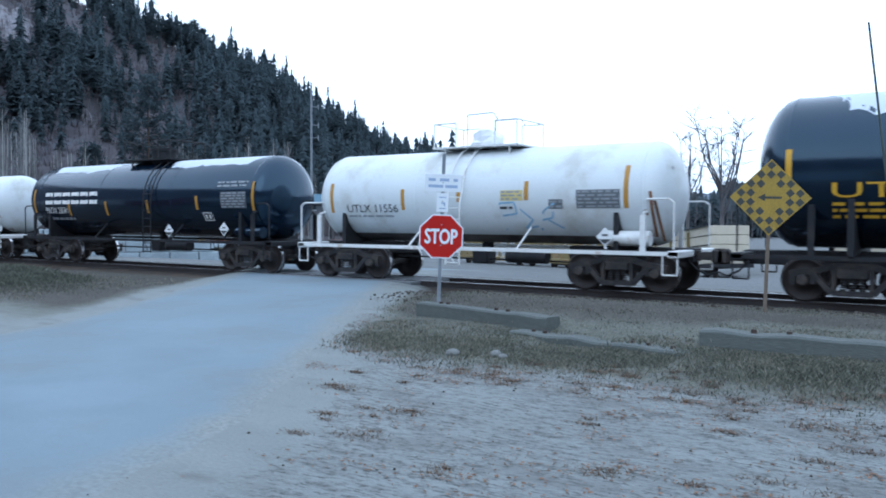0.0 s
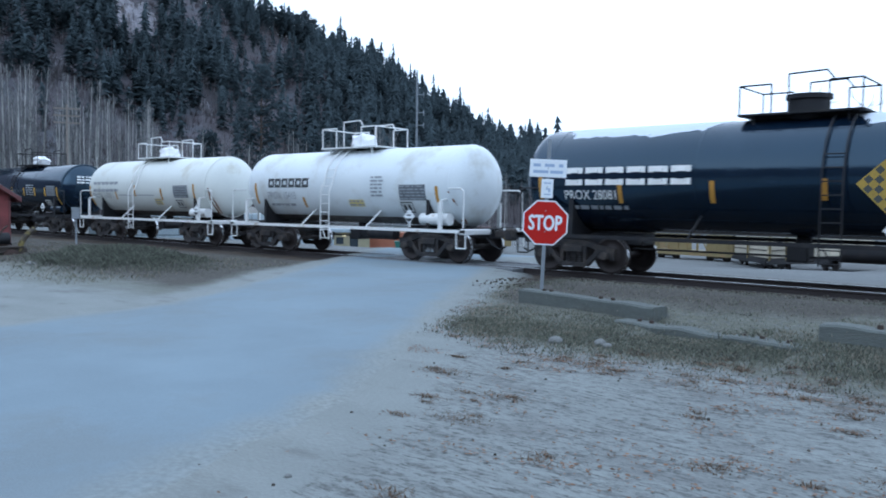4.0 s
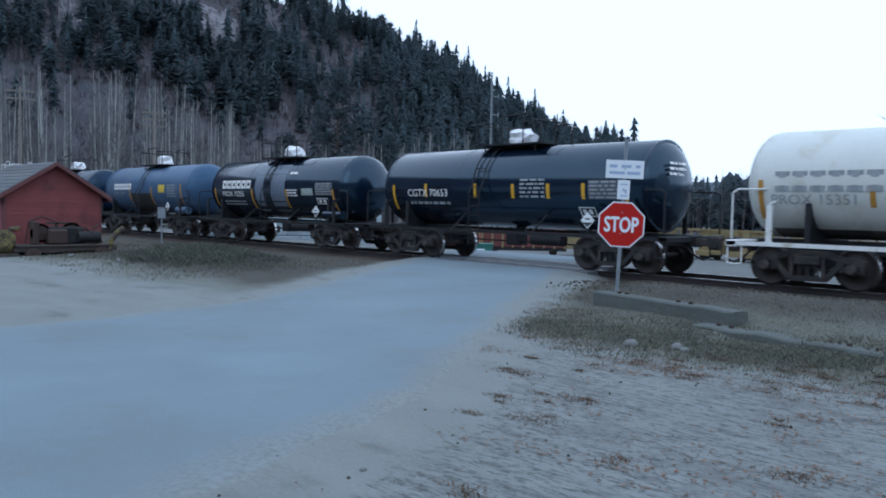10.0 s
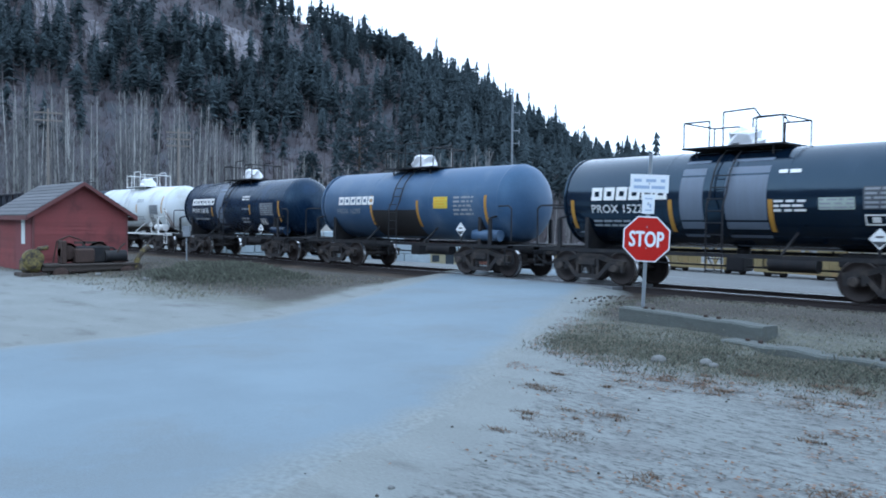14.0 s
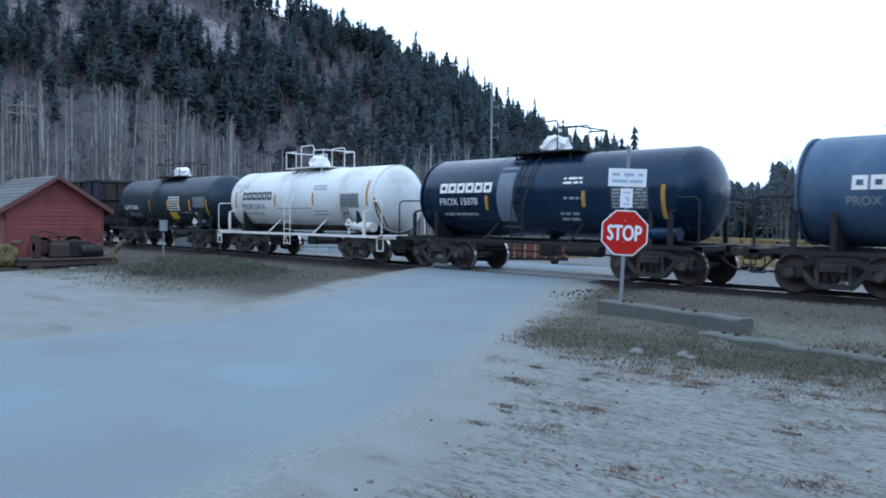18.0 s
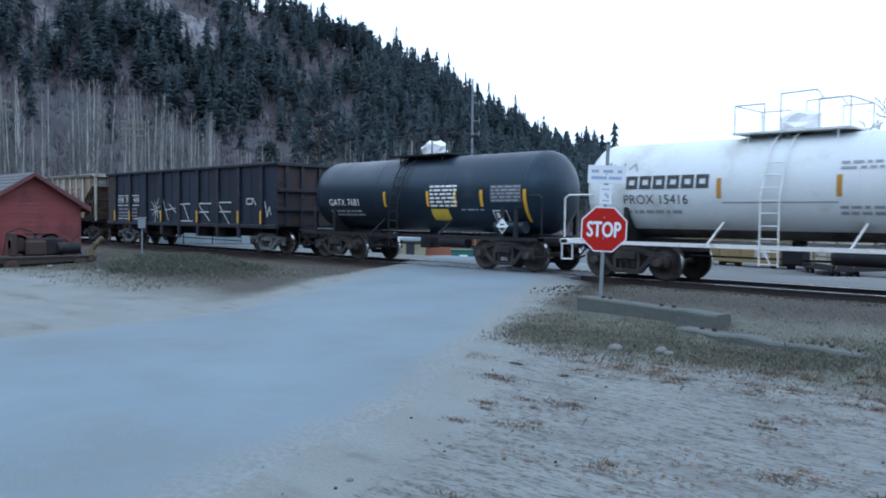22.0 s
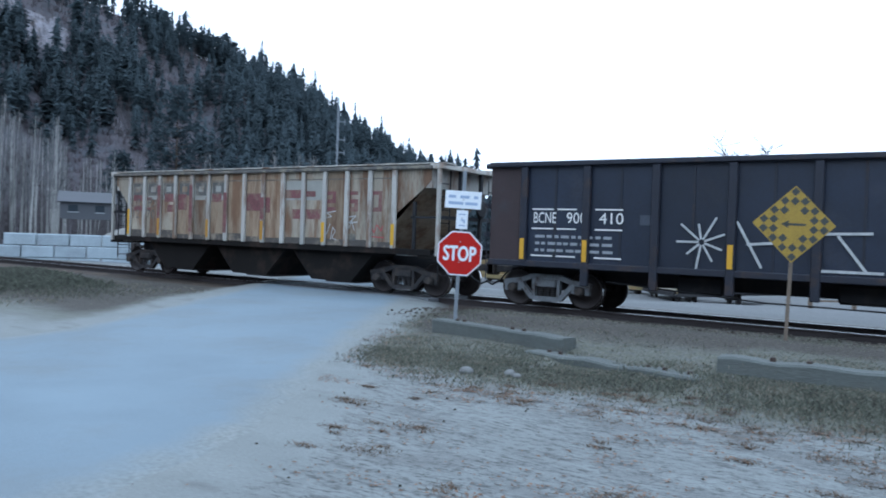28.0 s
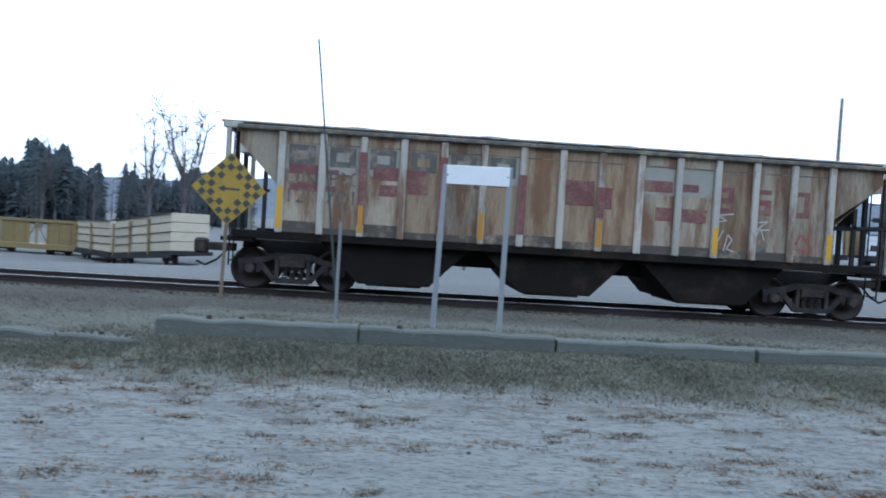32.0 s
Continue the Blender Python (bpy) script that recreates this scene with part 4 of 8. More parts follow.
    deck(car, R0, ZC0, [("mark", -3.5, -1.36, 2.15, 2.45, K), ("text", -3.55, -2.09, 1.76, 2.0, G, "PROX 15415"), ("lines", -3.5, -2.2, 1.5, 1.66, G), ("panel", 2.66, 3.7, 1.75, 2.2, P, G), ("frame", 2.63, 3.11, 1.39, 1.7, K), ("panel", 0.43, 1.1, 1.55, 1.76, mat("faded_yellow_plate", (0.6, 0.5, 0.2), 0.6), G), ("lines", 1.49, 2.03, 1.83, 2.49, G), ("diamond", 3.14, 3.51, 1.08, 1.49, m_whitesteel)]
         + [("stripe", x, x, a, b, m_amber) for x, a, b in ((-4.2, 1.6, 2.3), (-1.7, 1.5, 1.83), (4.12, 1.53, 2.15))] + [("patch", -4.4, 4.4, 1.041, 1.25, MATS["belly_grime_shade"], "grime", "dark road grime along the belly")], 60)
    scrawl(car, "rust_run", [[(0, 0.4), (0.05, -0.45)], [(0.13, 0.2), (0.12, -0.5)]], 4.55, 1.6, R0, ZC0, m_rust, 0.035)
    car, tank = tank_car("tank_car", -49.1, m_cream, R0, ZC0 + 0.02, 9.9, 7.2, "cream-white tank car with grey lettering and long weld seam", m_whitesteel, ladder=-0.6, ends=(-0.25, -0.1))
    deck(car, R0, ZC0 + 0.02, [("mark", -4.3, -2.11, 2.03, 2.46, G), ("text", -4.37, -2.66, 1.76, 1.97, G, "PROX 15351"), ("panel", 0.65, 1.17, 1.5, 1.75, MATS["faded_yellow_plate"], G), ("panel", 2.18, 3.2, 1.79, 2.26, P, G), ("frame", 2.2, 2.7, 1.4, 1.7, K), ("patch", -2.13, 0.69, 1.87, 1.9, G, "weld_seam", "dark horizontal weld seam"), ("diamond", 4.0, 4.4, 1.1, 1.5, m_whitesteel)]
         + [("stripe", x, x, a, b, m_amber) for x, a, b in ((-4.6, 1.45, 2.28), (-2.35, 1.71, 2.13), (-0.76, 1.83, 2.29), (1.28, 1.69, 2.15), (3.62, 1.5, 2.3))] + [("patch", -4.5, 4.5, 1.041, 1.25, MATS["belly_grime_shade"], "grime", "dark road grime along the belly")], 80)
    scrawl(car, "rust_run", [[(0, 0.45), (0.02, 0.0), (-0.08, -0.5)], [(0.07, 0.3), (0.06, -0.5)]], 4.6, 1.7, R0, ZC0 + 0.02, m_rust, 0.04)
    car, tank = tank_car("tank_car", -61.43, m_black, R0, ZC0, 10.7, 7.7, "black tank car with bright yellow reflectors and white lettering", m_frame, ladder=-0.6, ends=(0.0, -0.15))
    deck(car, R0, ZC0, [("text", -3.75, -1.97, 1.9, 2.12, W, "CGTX 70653"), ("lines", -3.7, -1.9, 1.62, 1.78, G), ("lines", 0.9, 1.77, 1.85, 2.42, G), ("panel", 3.2, 4.17, 1.84, 2.33, MATS["dark_grey_panel"], G), ("frame", 2.83, 3.33, 1.39, 1.64, W), ("diamond", 3.18, 3.6, 1.11, 1.49, m_frame)]
         + [("stripe", x, x, a, b, m_yellow) for x, a, b in ((-4.43, 1.48, 2.26), (-2.92, 1.88, 2.28), (-0.81, 1.87, 2.28), (0.64, 1.86, 2.25), (1.89, 1.85, 2.25), (3.04, 1.84, 2.25), (4.34, 1.43, 2.24))], 100)
    head_text(car, 10.7, R0, ZC0, W, 9)
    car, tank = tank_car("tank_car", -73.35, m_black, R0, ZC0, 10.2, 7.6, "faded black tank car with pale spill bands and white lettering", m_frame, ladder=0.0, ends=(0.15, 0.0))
    deck(car, R0, ZC0, [("patch", -1.05, -0.45, 1.1, 3.3, m_palestain, "spill_band", "pale blue-grey band of washed paint"), ("patch", 0.1, 1.08, 1.1, 3.3, m_palestain, "spill_band", "pale blue-grey band of washed paint"), ("mark", -3.61, -1.34, 2.19, 2.52, W), ("text", -3.6, -1.92, 1.87, 2.08, W, "PROX 15225"), ("lines", -3.6, -1.9, 1.5, 1.72, G), ("lines", 1.25, 1.97, 1.86, 2.16, W), ("panel", 2.2, 2.92, 1.92, 2.17, mat("pale_green_plate", (0.4, 0.47, 0.42), 0.6), G), ("panel", 3.08, 4.13, 1.92, 2.38, MATS["dark_grey_panel"], G), ("frame", 3.1, 3.8, 1.6, 1.82, W), ("lines", 1.3, 1.9, 2.68, 2.84, W), ("diamond", 3.31, 3.68, 1.17, 1.5, m_frame)]
         + [("stripe", x, x, a, b, m_amber) for x, a, b in ((-4.23, 1.47, 2.21), (-1.3, 1.41, 2.18), (1.17, 1.44, 2.15), (4.15, 1.39, 2.13))], 120)
    head_text(car, 10.2, R0, ZC0, W, 10)
    car, tank = tank_car("tank_car", -84.89, m_blue, R0, ZC0, 10.2, 7.5, "faded blue tank car with a black spill and yellow plate", m_frame, ladder=0.0, ends=(0.25, 0.0))
    deck(car, R0, ZC0, [("patch", -1.54, 0.88, 1.04, 2.0, m_stain, "spill_stain", "black spill stain below the dome"), ("mark", -3.4, -1.31, 2.19, 2.48, W), ("text", -3.5, -2.12, 1.88, 2.06, G, "PROX 16297"), ("panel", 1.74, 2.39, 2.03, 2.4, mat("yellow_plate", (0.62, 0.5, 0.06), 0.5), m_letyellow), ("lines", 2.66, 3.53, 1.79, 2.43, m_letgrey), ("diamond", 3.06, 3.47, 1.22, 1.55, m_frame)]
         + [("stripe", x, x, a, b, m_amber) for x, a, b in ((-1.5, 1.5, 2.5), (0.95, 1.45, 2.3), (4.04, 1.47, 2.41))], 140)
    head_text(car, 10.2, R0, ZC0, G, 11)
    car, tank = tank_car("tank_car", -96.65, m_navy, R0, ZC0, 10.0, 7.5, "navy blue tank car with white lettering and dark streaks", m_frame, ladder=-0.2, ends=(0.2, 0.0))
    deck(car, R0, ZC0, [("patch", -1.2, -0.6, 1.1, 3.2, m_palestain, "spill_band", "pale washed band"), ("mark", -3.53, -1.36, 2.3, 2.59, W), ("text", -3.52, -1.95, 1.94, 2.15, W, "PROX 15078"), ("lines", -3.4, -2.0, 1.6, 1.75, G), ("lines", 1.14, 1.76, 2.45, 2.68, W), ("lines", 1.19, 1.8, 2.04, 2.16, G), ("lines", 1.02, 1.64, 1.48, 1.77, G), ("panel", 2.66, 3.72, 1.82, 2.34, MATS["dark_grey_panel"], G), ("frame", 2.56, 3.01, 1.46, 1.69, W), ("diamond", 3.01, 3.41, 1.11, 1.42, m_frame)]
         + [("stripe", x, x, a, b, m_amber) for x, a, b in ((-1.6, 1.8, 2.2), (1.82, 1.87, 2.28), (4.13, 1.58, 2.4))], 160)
    head_text(car, 10.0, R0, ZC0, W, 12)
    car, tank = tank_car("tank_car", -108.1, m_white, R0, ZC0, 10.4, 7.5, "bright white tank car with black lettering and dark patch", m_whitesteel, ladder=-0.1, ends=(0.0, -0.12))
    deck(car, R0, ZC0, [("mark", -3.72, -1.54, 2.2, 2.51, K), ("text", -3.78, -2.1, 1.84, 2.06, K, "PROX 15416"), ("lines", -3.7, -2.2, 1.58, 1.74, G), ("panel", 2.84, 3.88, 1.88, 2.37, P, G), ("frame", 2.81, 3.31, 1.53, 1.84, K), ("lines", 1.2, 2.03, 1.58, 1.82, G), ("lines", 1.2, 2.0, 2.5, 2.72, G), ("patch", -1.3, 1.16, 1.85, 1.88, G, "weld_seam", "dark horizontal weld seam"), ("diamond", 3.44, 3.91, 1.08, 1.55, m_whitesteel)]
         + [("stripe", x, x, a, b, m_amber) for x, a, b in ((-4.28, 1.87, 2.55), (-1.35, 1.96, 2.41), (1.19, 1.98, 2.42), (4.34, 1.94, 2.81))] + [("patch", -4.5, 4.5, 1.041, 1.25, MATS["belly_grime_shade"], "grime", "dark road grime along the belly")], 180)
    scrawl(car, "graffiti", [[(-0.5, 0.1), (-0.3, 0.25), (-0.35, -0.2)], [(-0.2, 0.2), (-0.05, -0.1), (0.1, 0.22), (0.15, -0.1)], [(0.25, 0.05), (0.4, 0.2), (0.5, 0.0)]], -3.95, 2.62, R0, ZC0, m_letgrey, 0.02)
    scrawl(car, "rust_run", [[(0, 0.5), (0.02, 0.0), (-0.06, -0.45)], [(0.08, 0.35), (0.1, -0.5)]], 4.75, 1.7, R0, ZC0, m_rust, 0.045)
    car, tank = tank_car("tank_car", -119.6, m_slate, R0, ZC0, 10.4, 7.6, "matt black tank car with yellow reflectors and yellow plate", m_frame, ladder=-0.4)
    deck(car, R0, ZC0, [("text", -4.0, -2.43, 1.83, 2.05, W, "GATX 7681"), ("lines", -4.0, -2.28, 1.47, 1.71, G), ("panel", 0.93, 1.66, 1.38, 1.72, MATS["yellow_plate"], m_letyellow), ("lines", 0.97, 2.09, 1.76, 2.45, W), ("panel", 3.39, 4.51, 1.91, 2.39, MATS["dark_grey_panel"], G), ("frame", 3.4, 3.92, 1.39, 1.69, W), ("lines", 2.2, 3.2, 1.66, 1.74, G), ("diamond", 3.85, 4.27, 1.06, 1.45, m_frame)]
         + [("stripe", x, x, a, b, m_yellow) for x, a, b in ((-1.11, 1.79, 2.27), (0.86, 1.79, 2.26), (2.01, 1.79, 2.27), (3.05, 1.79, 2.26), (4.63, 1.37, 2.26))], 200)
    head_text(car, 10.4, R0, ZC0, G, 14)


build_tanks()

# ---- the gondola ----
m_gon = mat("blue_black_gondola_paint", (0.011, 0.017, 0.033), 0.5, var=0.3, scale=1.5, fine=20, bump=0.1, second=(0.02, 0.024, 0.038), amount=0.3, stain_scale=0.9, per_object=0.18)
m_gonend = mat("rusty_gondola_end", (0.04, 0.027, 0.028), 0.75, var=0.3, scale=2, fine=25, bump=0.15, second=(0.04, 0.035, 0.04), amount=0.4)
m_rib = mat("gondola_rib_paint", (0.013, 0.016, 0.027), 0.6, var=0.3, scale=3, fine=30, bump=0.1, second=(0.045, 0.03, 0.026), amount=0.3, stain_scale=2)
m_spray = mat("white_spray_paint", (0.45, 0.47, 0.47), 0.65, var=0.3, scale=8)


def gondola():
    X = -133.65
    car = empty("gondola_car", pose(X, TRACK_Y, RAIL_Z), "blue-black ribbed gondola car with white lettering and graffiti", "gondola car")
    MOVERS.append((car, X))
    hl = 7.35
    ribs = [-6.4 + 1.6 * i for i in range(9)]
    for sg in (-1, 1):
        edges = [-hl] + ribs + [hl]
        for a, b in zip(edges, edges[1:]):
            s = Shape()
            y0, y1 = sorted((sg * 1.44, sg * 1.47))
            s.box(a, y0, 1.1, b, y1, 3.34)
            part("side_panel", s, m_gonend if a < -7 else m_gon, car)
            if b - a > 1.2:
                s = Shape()
                y0, y1 = sorted((sg * 1.47, sg * 1.485))
                s.box((a + b) / 2 - 0.025, y0, 1.12, (a + b) / 2 + 0.025, y1, 3.3)
                part("panel_seam", s, m_rib, car)
        for x in ribs:
            s = Shape()
            y0, y1 = sorted((sg * 1.47, sg * 1.58))
            low = 1.05 if abs(x) > 5.0 else 0.6
            s.box(x - 0.09, y0, low, x + 0.09, y1, 3.32, 0.02)
            part("side_rib", s, m_rib, car)
        s = Shape()
        y0, y1 = sorted((sg * 1.4, sg * 1.6))
        s.box(-hl, y0, 3.32, hl, y1, 3.44, 0.02)
        part("top_chord", s, m_rib, car)
        s = Shape()
        y0, y1 = sorted((sg * 1.38, sg * 1.56))
        s.box(-hl, y0, 0.98, hl, y1, 1.12, 0.015)
        part("side_sill", s, m_rib, car)
    for sg in (-1, 1):
        s = Shape()
        x0, x1 = sorted((sg * (hl - 0.04), sg * hl))
        s.box(x0, -1.44, 1.1, x1, 1.44, 3.34)
        part("end_wall", s, m_gonend, car)
        for y in (-1.1, -0.4, 0.4, 1.1):
            s = Shape()
            x0, x1 = sorted((sg * hl, sg * (hl + 0.1)))
            s.box(x0, y - 0.06, 1.1, x1, y + 0.06, 3.3, 0.01)
            part("end_post", s, m_rib, car)
        for z in (1.7, 2.4, 3.36):
            s = Shape()
            x0, x1 = sorted((sg * hl, sg * (hl + 0.16)))
            s.box(x0, -1.5, z - 0.06, x1, 1.5, z + 0.06, 0.01)
            part("end_rail", s, m_rib, car)
        s = Shape()
        for k in range(5):
            z = 1.2 + 0.38 * k
            s.tube([(sg * (hl + 0.06), -1.52, z), (sg * (hl + 0.06), -1.05, z)], 0.014)
        s.tube([(sg * (hl + 0.06), -1.52, 0.6), (sg * (hl + 0.06), -1.52, 3.0)], 0.014)
        part("end_ladder", s, m_rib, car)
        add_truck(car, sg * 6.0, True)
        add_coupler(car, sg * hl, sg)
    s = Shape().box(-hl, -1.42, 1.06, hl, 1.42, 1.14)
    part("floor", s, m_frame, car)
    s = Shape().box(-hl, -0.35, 0.62, hl, 0.35, 1.06, 0.02)
    part("centre_sill", s, m_frame, car)
    for x in (-2.4, 0.8, 2.2):
        s = Shape().box(x - 0.5, -0.9, 0.55, x + 0.5, -0.3, 0.95, 0.05)
        part("underframe_box", s, m_frame, car)
    part("brake_rod", Shape().tube([(-4.4, -1.2, 0.72), (-1.0, -1.25, 0.5), (4.4, -1.2, 0.45)], 0.018), m_frame, car)
    Y = -1.49
    for word, x0, x1 in (("BCNE", -6.15, -5.57), ("900", -5.3, -4.82), ("410", -4.5, -3.93)):
        vs, fs = text_mesh(word, 1.0)
        us = [u for u, v in vs]
        sc = (x1 - x0) / (max(us) - min(us))
        um = (max(us) + min(us)) / 2
        s = Shape()
        s.add([((x0 + x1) / 2 + (u - um) * sc, Y, 2.12 + v * 0.36) for u, v in vs], fs)
        part("lettering", s, m_letwhite, car)
    for z in (2.33, 1.88, 1.25):
        for x0, x1 in ((-6.2, -5.64), (-5.54, -5.06), (-4.6, -3.95)):
            part("lettering_rule", Shape().box(x0, Y - 0.004, z - 0.015, x1, Y, z + 0.015), m_letwhite, car)
    s = Shape()
    for a, b, c, d in bars(2.0, 3, 0.16, 77, 0.4):
        s.quad((-5.1 + a, Y, 1.7 + b), (-5.1 + c, Y, 1.7 + b), (-5.1 + c, Y, 1.7 + d), (-5.1 + a, Y, 1.7 + d))
    tagged(part("stencil_text", s, m_letgrey, car), kind="stuff")
    star = []
    for k in range(9):
        a = 2 * math.pi * k / 9 + 0.35
        ln = 0.5 + 0.12 * math.sin(k * 2.3)
        star.append([(0.06 * math.cos(a), 0.06 * math.sin(a)), (ln * math.cos(a), ln * math.sin(a))])
    for ray in star:
        scrawl(car, "graffiti_stroke", [ray], -2.2, 1.68, 0, 0, m_spray, 0.022, Y - 0.03)
    marks = [[(-1.5, 2.12), (-1.0, 1.2)], [(-1.3, 1.66), (-0.35, 1.74)], [(-0.95, 1.95), (-0.6, 1.72), (-0.3, 1.55)], [(-0.1, 1.9), (0.95, 1.93)], [(0.36, 1.88), (0.85, 1.22)], [(0.0, 1.2), (1.15, 1.2)], [(1.6, 1.93), (2.7, 1.93)], [(1.55, 1.58), (2.5, 1.59)], [(1.6, 1.93), (2.55, 1.22)], [(3.2, 1.97), (4.25, 1.97)], [(3.2, 1.6), (4.2, 1.6)], [(3.2, 1.97), (4.1, 1.1)], [(5.35, 2.1), (5.8, 2.1), (6.0, 1.85)], [(5.35, 2.1), (5.35, 1.9), (5.75, 1.9), (5.75, 2.1)], [(6.6, 2.0), (6.75, 1.4), (6.9, 1.8), (7.0, 1.5)]]
    for line in marks:
        scrawl(car, "graffiti_stroke", [line], 0, 0, 0, 0, m_spray, 0.026, Y - 0.03)
    for x in (-6.4, -4.8, -1.6, 1.6, 4.8, 6.4):
        part("reflector_stripe", Shape().box(x - 0.055, -1.588, 1.15, x + 0.055, -1.582, 1.64), m_yellow, car)
    part("stencil_frame", Shape().box(-3.55, Y - 0.003, 2.0, -3.25, Y, 2.22), mat("faint_stencil_paint", (0.05, 0.06, 0.08), 0.6, var=0.3, scale=8), car)


gondola()

# ---- the covered hopper ----
m_hop = mat("rust_streaked_cream_paint", (0.31, 0.275, 0.215), 0.75, var=0.35, scale=1.4, fine=18, bump=0.12, second=(0.165, 0.098, 0.058), amount=0.62, stain_scale=1.3, per_object=0.28, stretch=(2.2, 1, 0.35))
m_hoprust = mat("brown_rusted_panel_paint", (0.285, 0.22, 0.15), 0.78, var=0.35, scale=1.4, fine=18, bump=0.12, second=(0.16, 0.095, 0.055), amount=0.5, stain_scale=1.1, per_object=0.22, stretch=(2.2, 1, 0.3))
m_hoprib = mat("cream_rib_paint", (0.41, 0.4, 0.365), 0.7, var=0.2, scale=2, fine=25, bump=0.1, second=(0.2, 0.13, 0.085), amount=0.45, stain_scale=1.2, per_object=0.15, stretch=(2, 1, 0.5))
m_hoplow = mat("grimy_hopper_slope", (0.012, 0.011, 0.0105), 0.85, spec=0.15, var=0.3, scale=2, fine=20, bump=0.2, second=(0.035, 0.025, 0.02), amount=0.3)
m_hopred = mat("faded_red_paint", (0.17, 0.068, 0.07), 0.75, var=0.35, scale=3, fine=20, second=(0.2, 0.135, 0.105), amount=0.45, stain_scale=2.5)
m_hopgrey = mat("faded_black_paint", (0.1, 0.097, 0.09), 0.75, var=0.3, scale=3, second=(0.2, 0.18, 0.14), amount=0.5, stain_scale=3)
m_hopmark = mat("worn_grey_wordmark_paint", (0.105, 0.104, 0.098), 0.75, var=0.3, scale=4, second=(0.22, 0.2, 0.165), amount=0.4, stain_scale=4)
m_hoppale = mat("pale_patch_paint", (0.3, 0.3, 0.27), 0.7, var=0.2, scale=2, second=(0.17, 0.12, 0.075), amount=0.4)
m_dirt = mat("lower_panel_dirt", (0.085, 0.077, 0.068), 0.85, var=0.4, scale=3, second=(0.22, 0.185, 0.14), amount=0.35, stain_scale=3)


def hopper():
    X = -149.65
    car = empty("hopper_car", pose(X, TRACK_Y, RAIL_Z), "rust-streaked cream covered hopper car with faded red paint patches", "hopper car")
    MOVERS.append((car, X))
    z0, z1 = 1.27, 3.36
    n = 15
    ribs = [-5.98 + 0.834 * i for i in range(n)]
    for sg in (-1, 1):
        Y = sg * 1.5
        for i, (a, b) in enumerate(zip(ribs, ribs[1:])):
            s = Shape()
            y0, y1 = sorted((Y, Y - sg * 0.03))
            s.box(a, y0, z0, b, y1, z1)
            part("side_panel", s, m_hoprust if i in (3, 5, 6, 7, 8, 11) else m_hop, car)
        for x in ribs:
            s = Shape()
            y0, y1 = sorted((Y, Y + sg * 0.09))
            s.box(x - 0.075, y0, z0 - 0.02, x + 0.075, y1, z1 - 0.02, 0.02)
            part("side_rib", s, m_hoprib, car)
        for e, sx in ((ribs[0], -1), (ribs[-1], 1)):
            s = Shape()
            poly = [(e, 2.15), (e, z1), (sx * 6.85, z1), (sx * 6.85, 3.05), (sx * 6.65, 2.85)]
            if sx < 0:
                poly.reverse()
            y0, y1 = sorted((Y, Y - sg * 0.03))
            s.prism(poly, y0, y1)
            fix(part("end_side_sheet", s, m_hop, car))
        s = Shape()
        y0, y1 = sorted((sg * 1.46, sg * 1.62))
        s.box(-6.9, y0, z1 - 0.03, 6.9, y1, z1 + 0.06, 0.015)
        part("top_chord", s, m_hopgrey, car)
        s = Shape()
        y0, y1 = sorted((sg * 1.36, sg * 1.53))
        s.box(-6.9, y0, 1.1, 6.9, y1, z0, 0.015)
        part("side_sill", s, m_hoplow, car)
        part("lip_seam", Shape().box(ribs[0], min(Y, Y + sg * 0.006), 3.1, ribs[-1], max(Y, Y + sg * 0.006), 3.125), m_hopgrey, car)
    s = Shape()
    s.prism([(-1.55, z1 + 0.03), (-0.9, z1 + 0.12), (0, z1 + 0.16), (0.9, z1 + 0.12), (1.55, z1 + 0.03)], -6.9, 6.9, "x")
    fix(part("roof", s, m_hopgrey, car))
    part("running_board", Shape().box(-7.25, -1.5, z1 + 0.1, 7.25, -0.95, z1 + 0.14, 0.01), m_hoprib, car)
    part("running_board", Shape().box(-7.25, 0.95, z1 + 0.1, 7.25, 1.5, z1 + 0.14, 0.01), m_hoprib, car)
    for x in (-4.5, -1.5, 1.5, 4.5):
        part("roof_hatch", Shape().cyl((x, 0, z1 + 0.1), (x, 0, z1 + 0.28), 0.4, n=18), m_hopgrey, car)
    # discharge bays
    for xc in (-3.55, -0.1, 3.3):
        s = Shape()
        s.prism([(xc - 1.62, 1.15), (xc - 0.75, 0.27), (xc + 0.75, 0.27), (xc + 1.62, 1.15)], -1.3, 1.3)
        fix(part("hopper_bay", s, m_hoplow, car))
        part("outlet_gate", Shape().box(xc - 0.6, -0.9, 0.2, xc + 0.6, 0.9, 0.31, 0.02), m_truck, car)
        part("gate_bar", Shape().cyl((xc + 0.62, -1.0, 0.28), (xc + 0.62, 1.0, 0.28), 0.04, n=8), m_truck, car)
    part("centre_sill", Shape().box(-6.9, -0.32, 0.7, 6.9, 0.32, 1.05, 0.02), m_frame, car)
    for sx in (-1, 1):
        # slope sheet and end cage
        s = Shape()
        vs = [(sx * 6.65, -1.47, 2.85), (sx * 6.65, 1.47, 2.85), (sx * 4.9, 1.47, 1.2), (sx * 4.9, -1.47, 1.2), (sx * 6.6, -1.47, 2.8), (sx * 6.6, 1.47, 2.8), (sx * 4.85, 1.47, 1.15), (sx * 4.85, -1.47, 1.15)]
        s.add(vs, [(0, 1, 2, 3), (7, 6, 5, 4), (0, 4, 5, 1), (2, 6, 7, 3), (1, 5, 6, 2), (3, 7, 4, 0)])
        fix(part("slope_sheet", s, m_hoprust, car))
        s = Shape()
        x0, x1 = sorted((sx * 6.62, sx * 6.85))
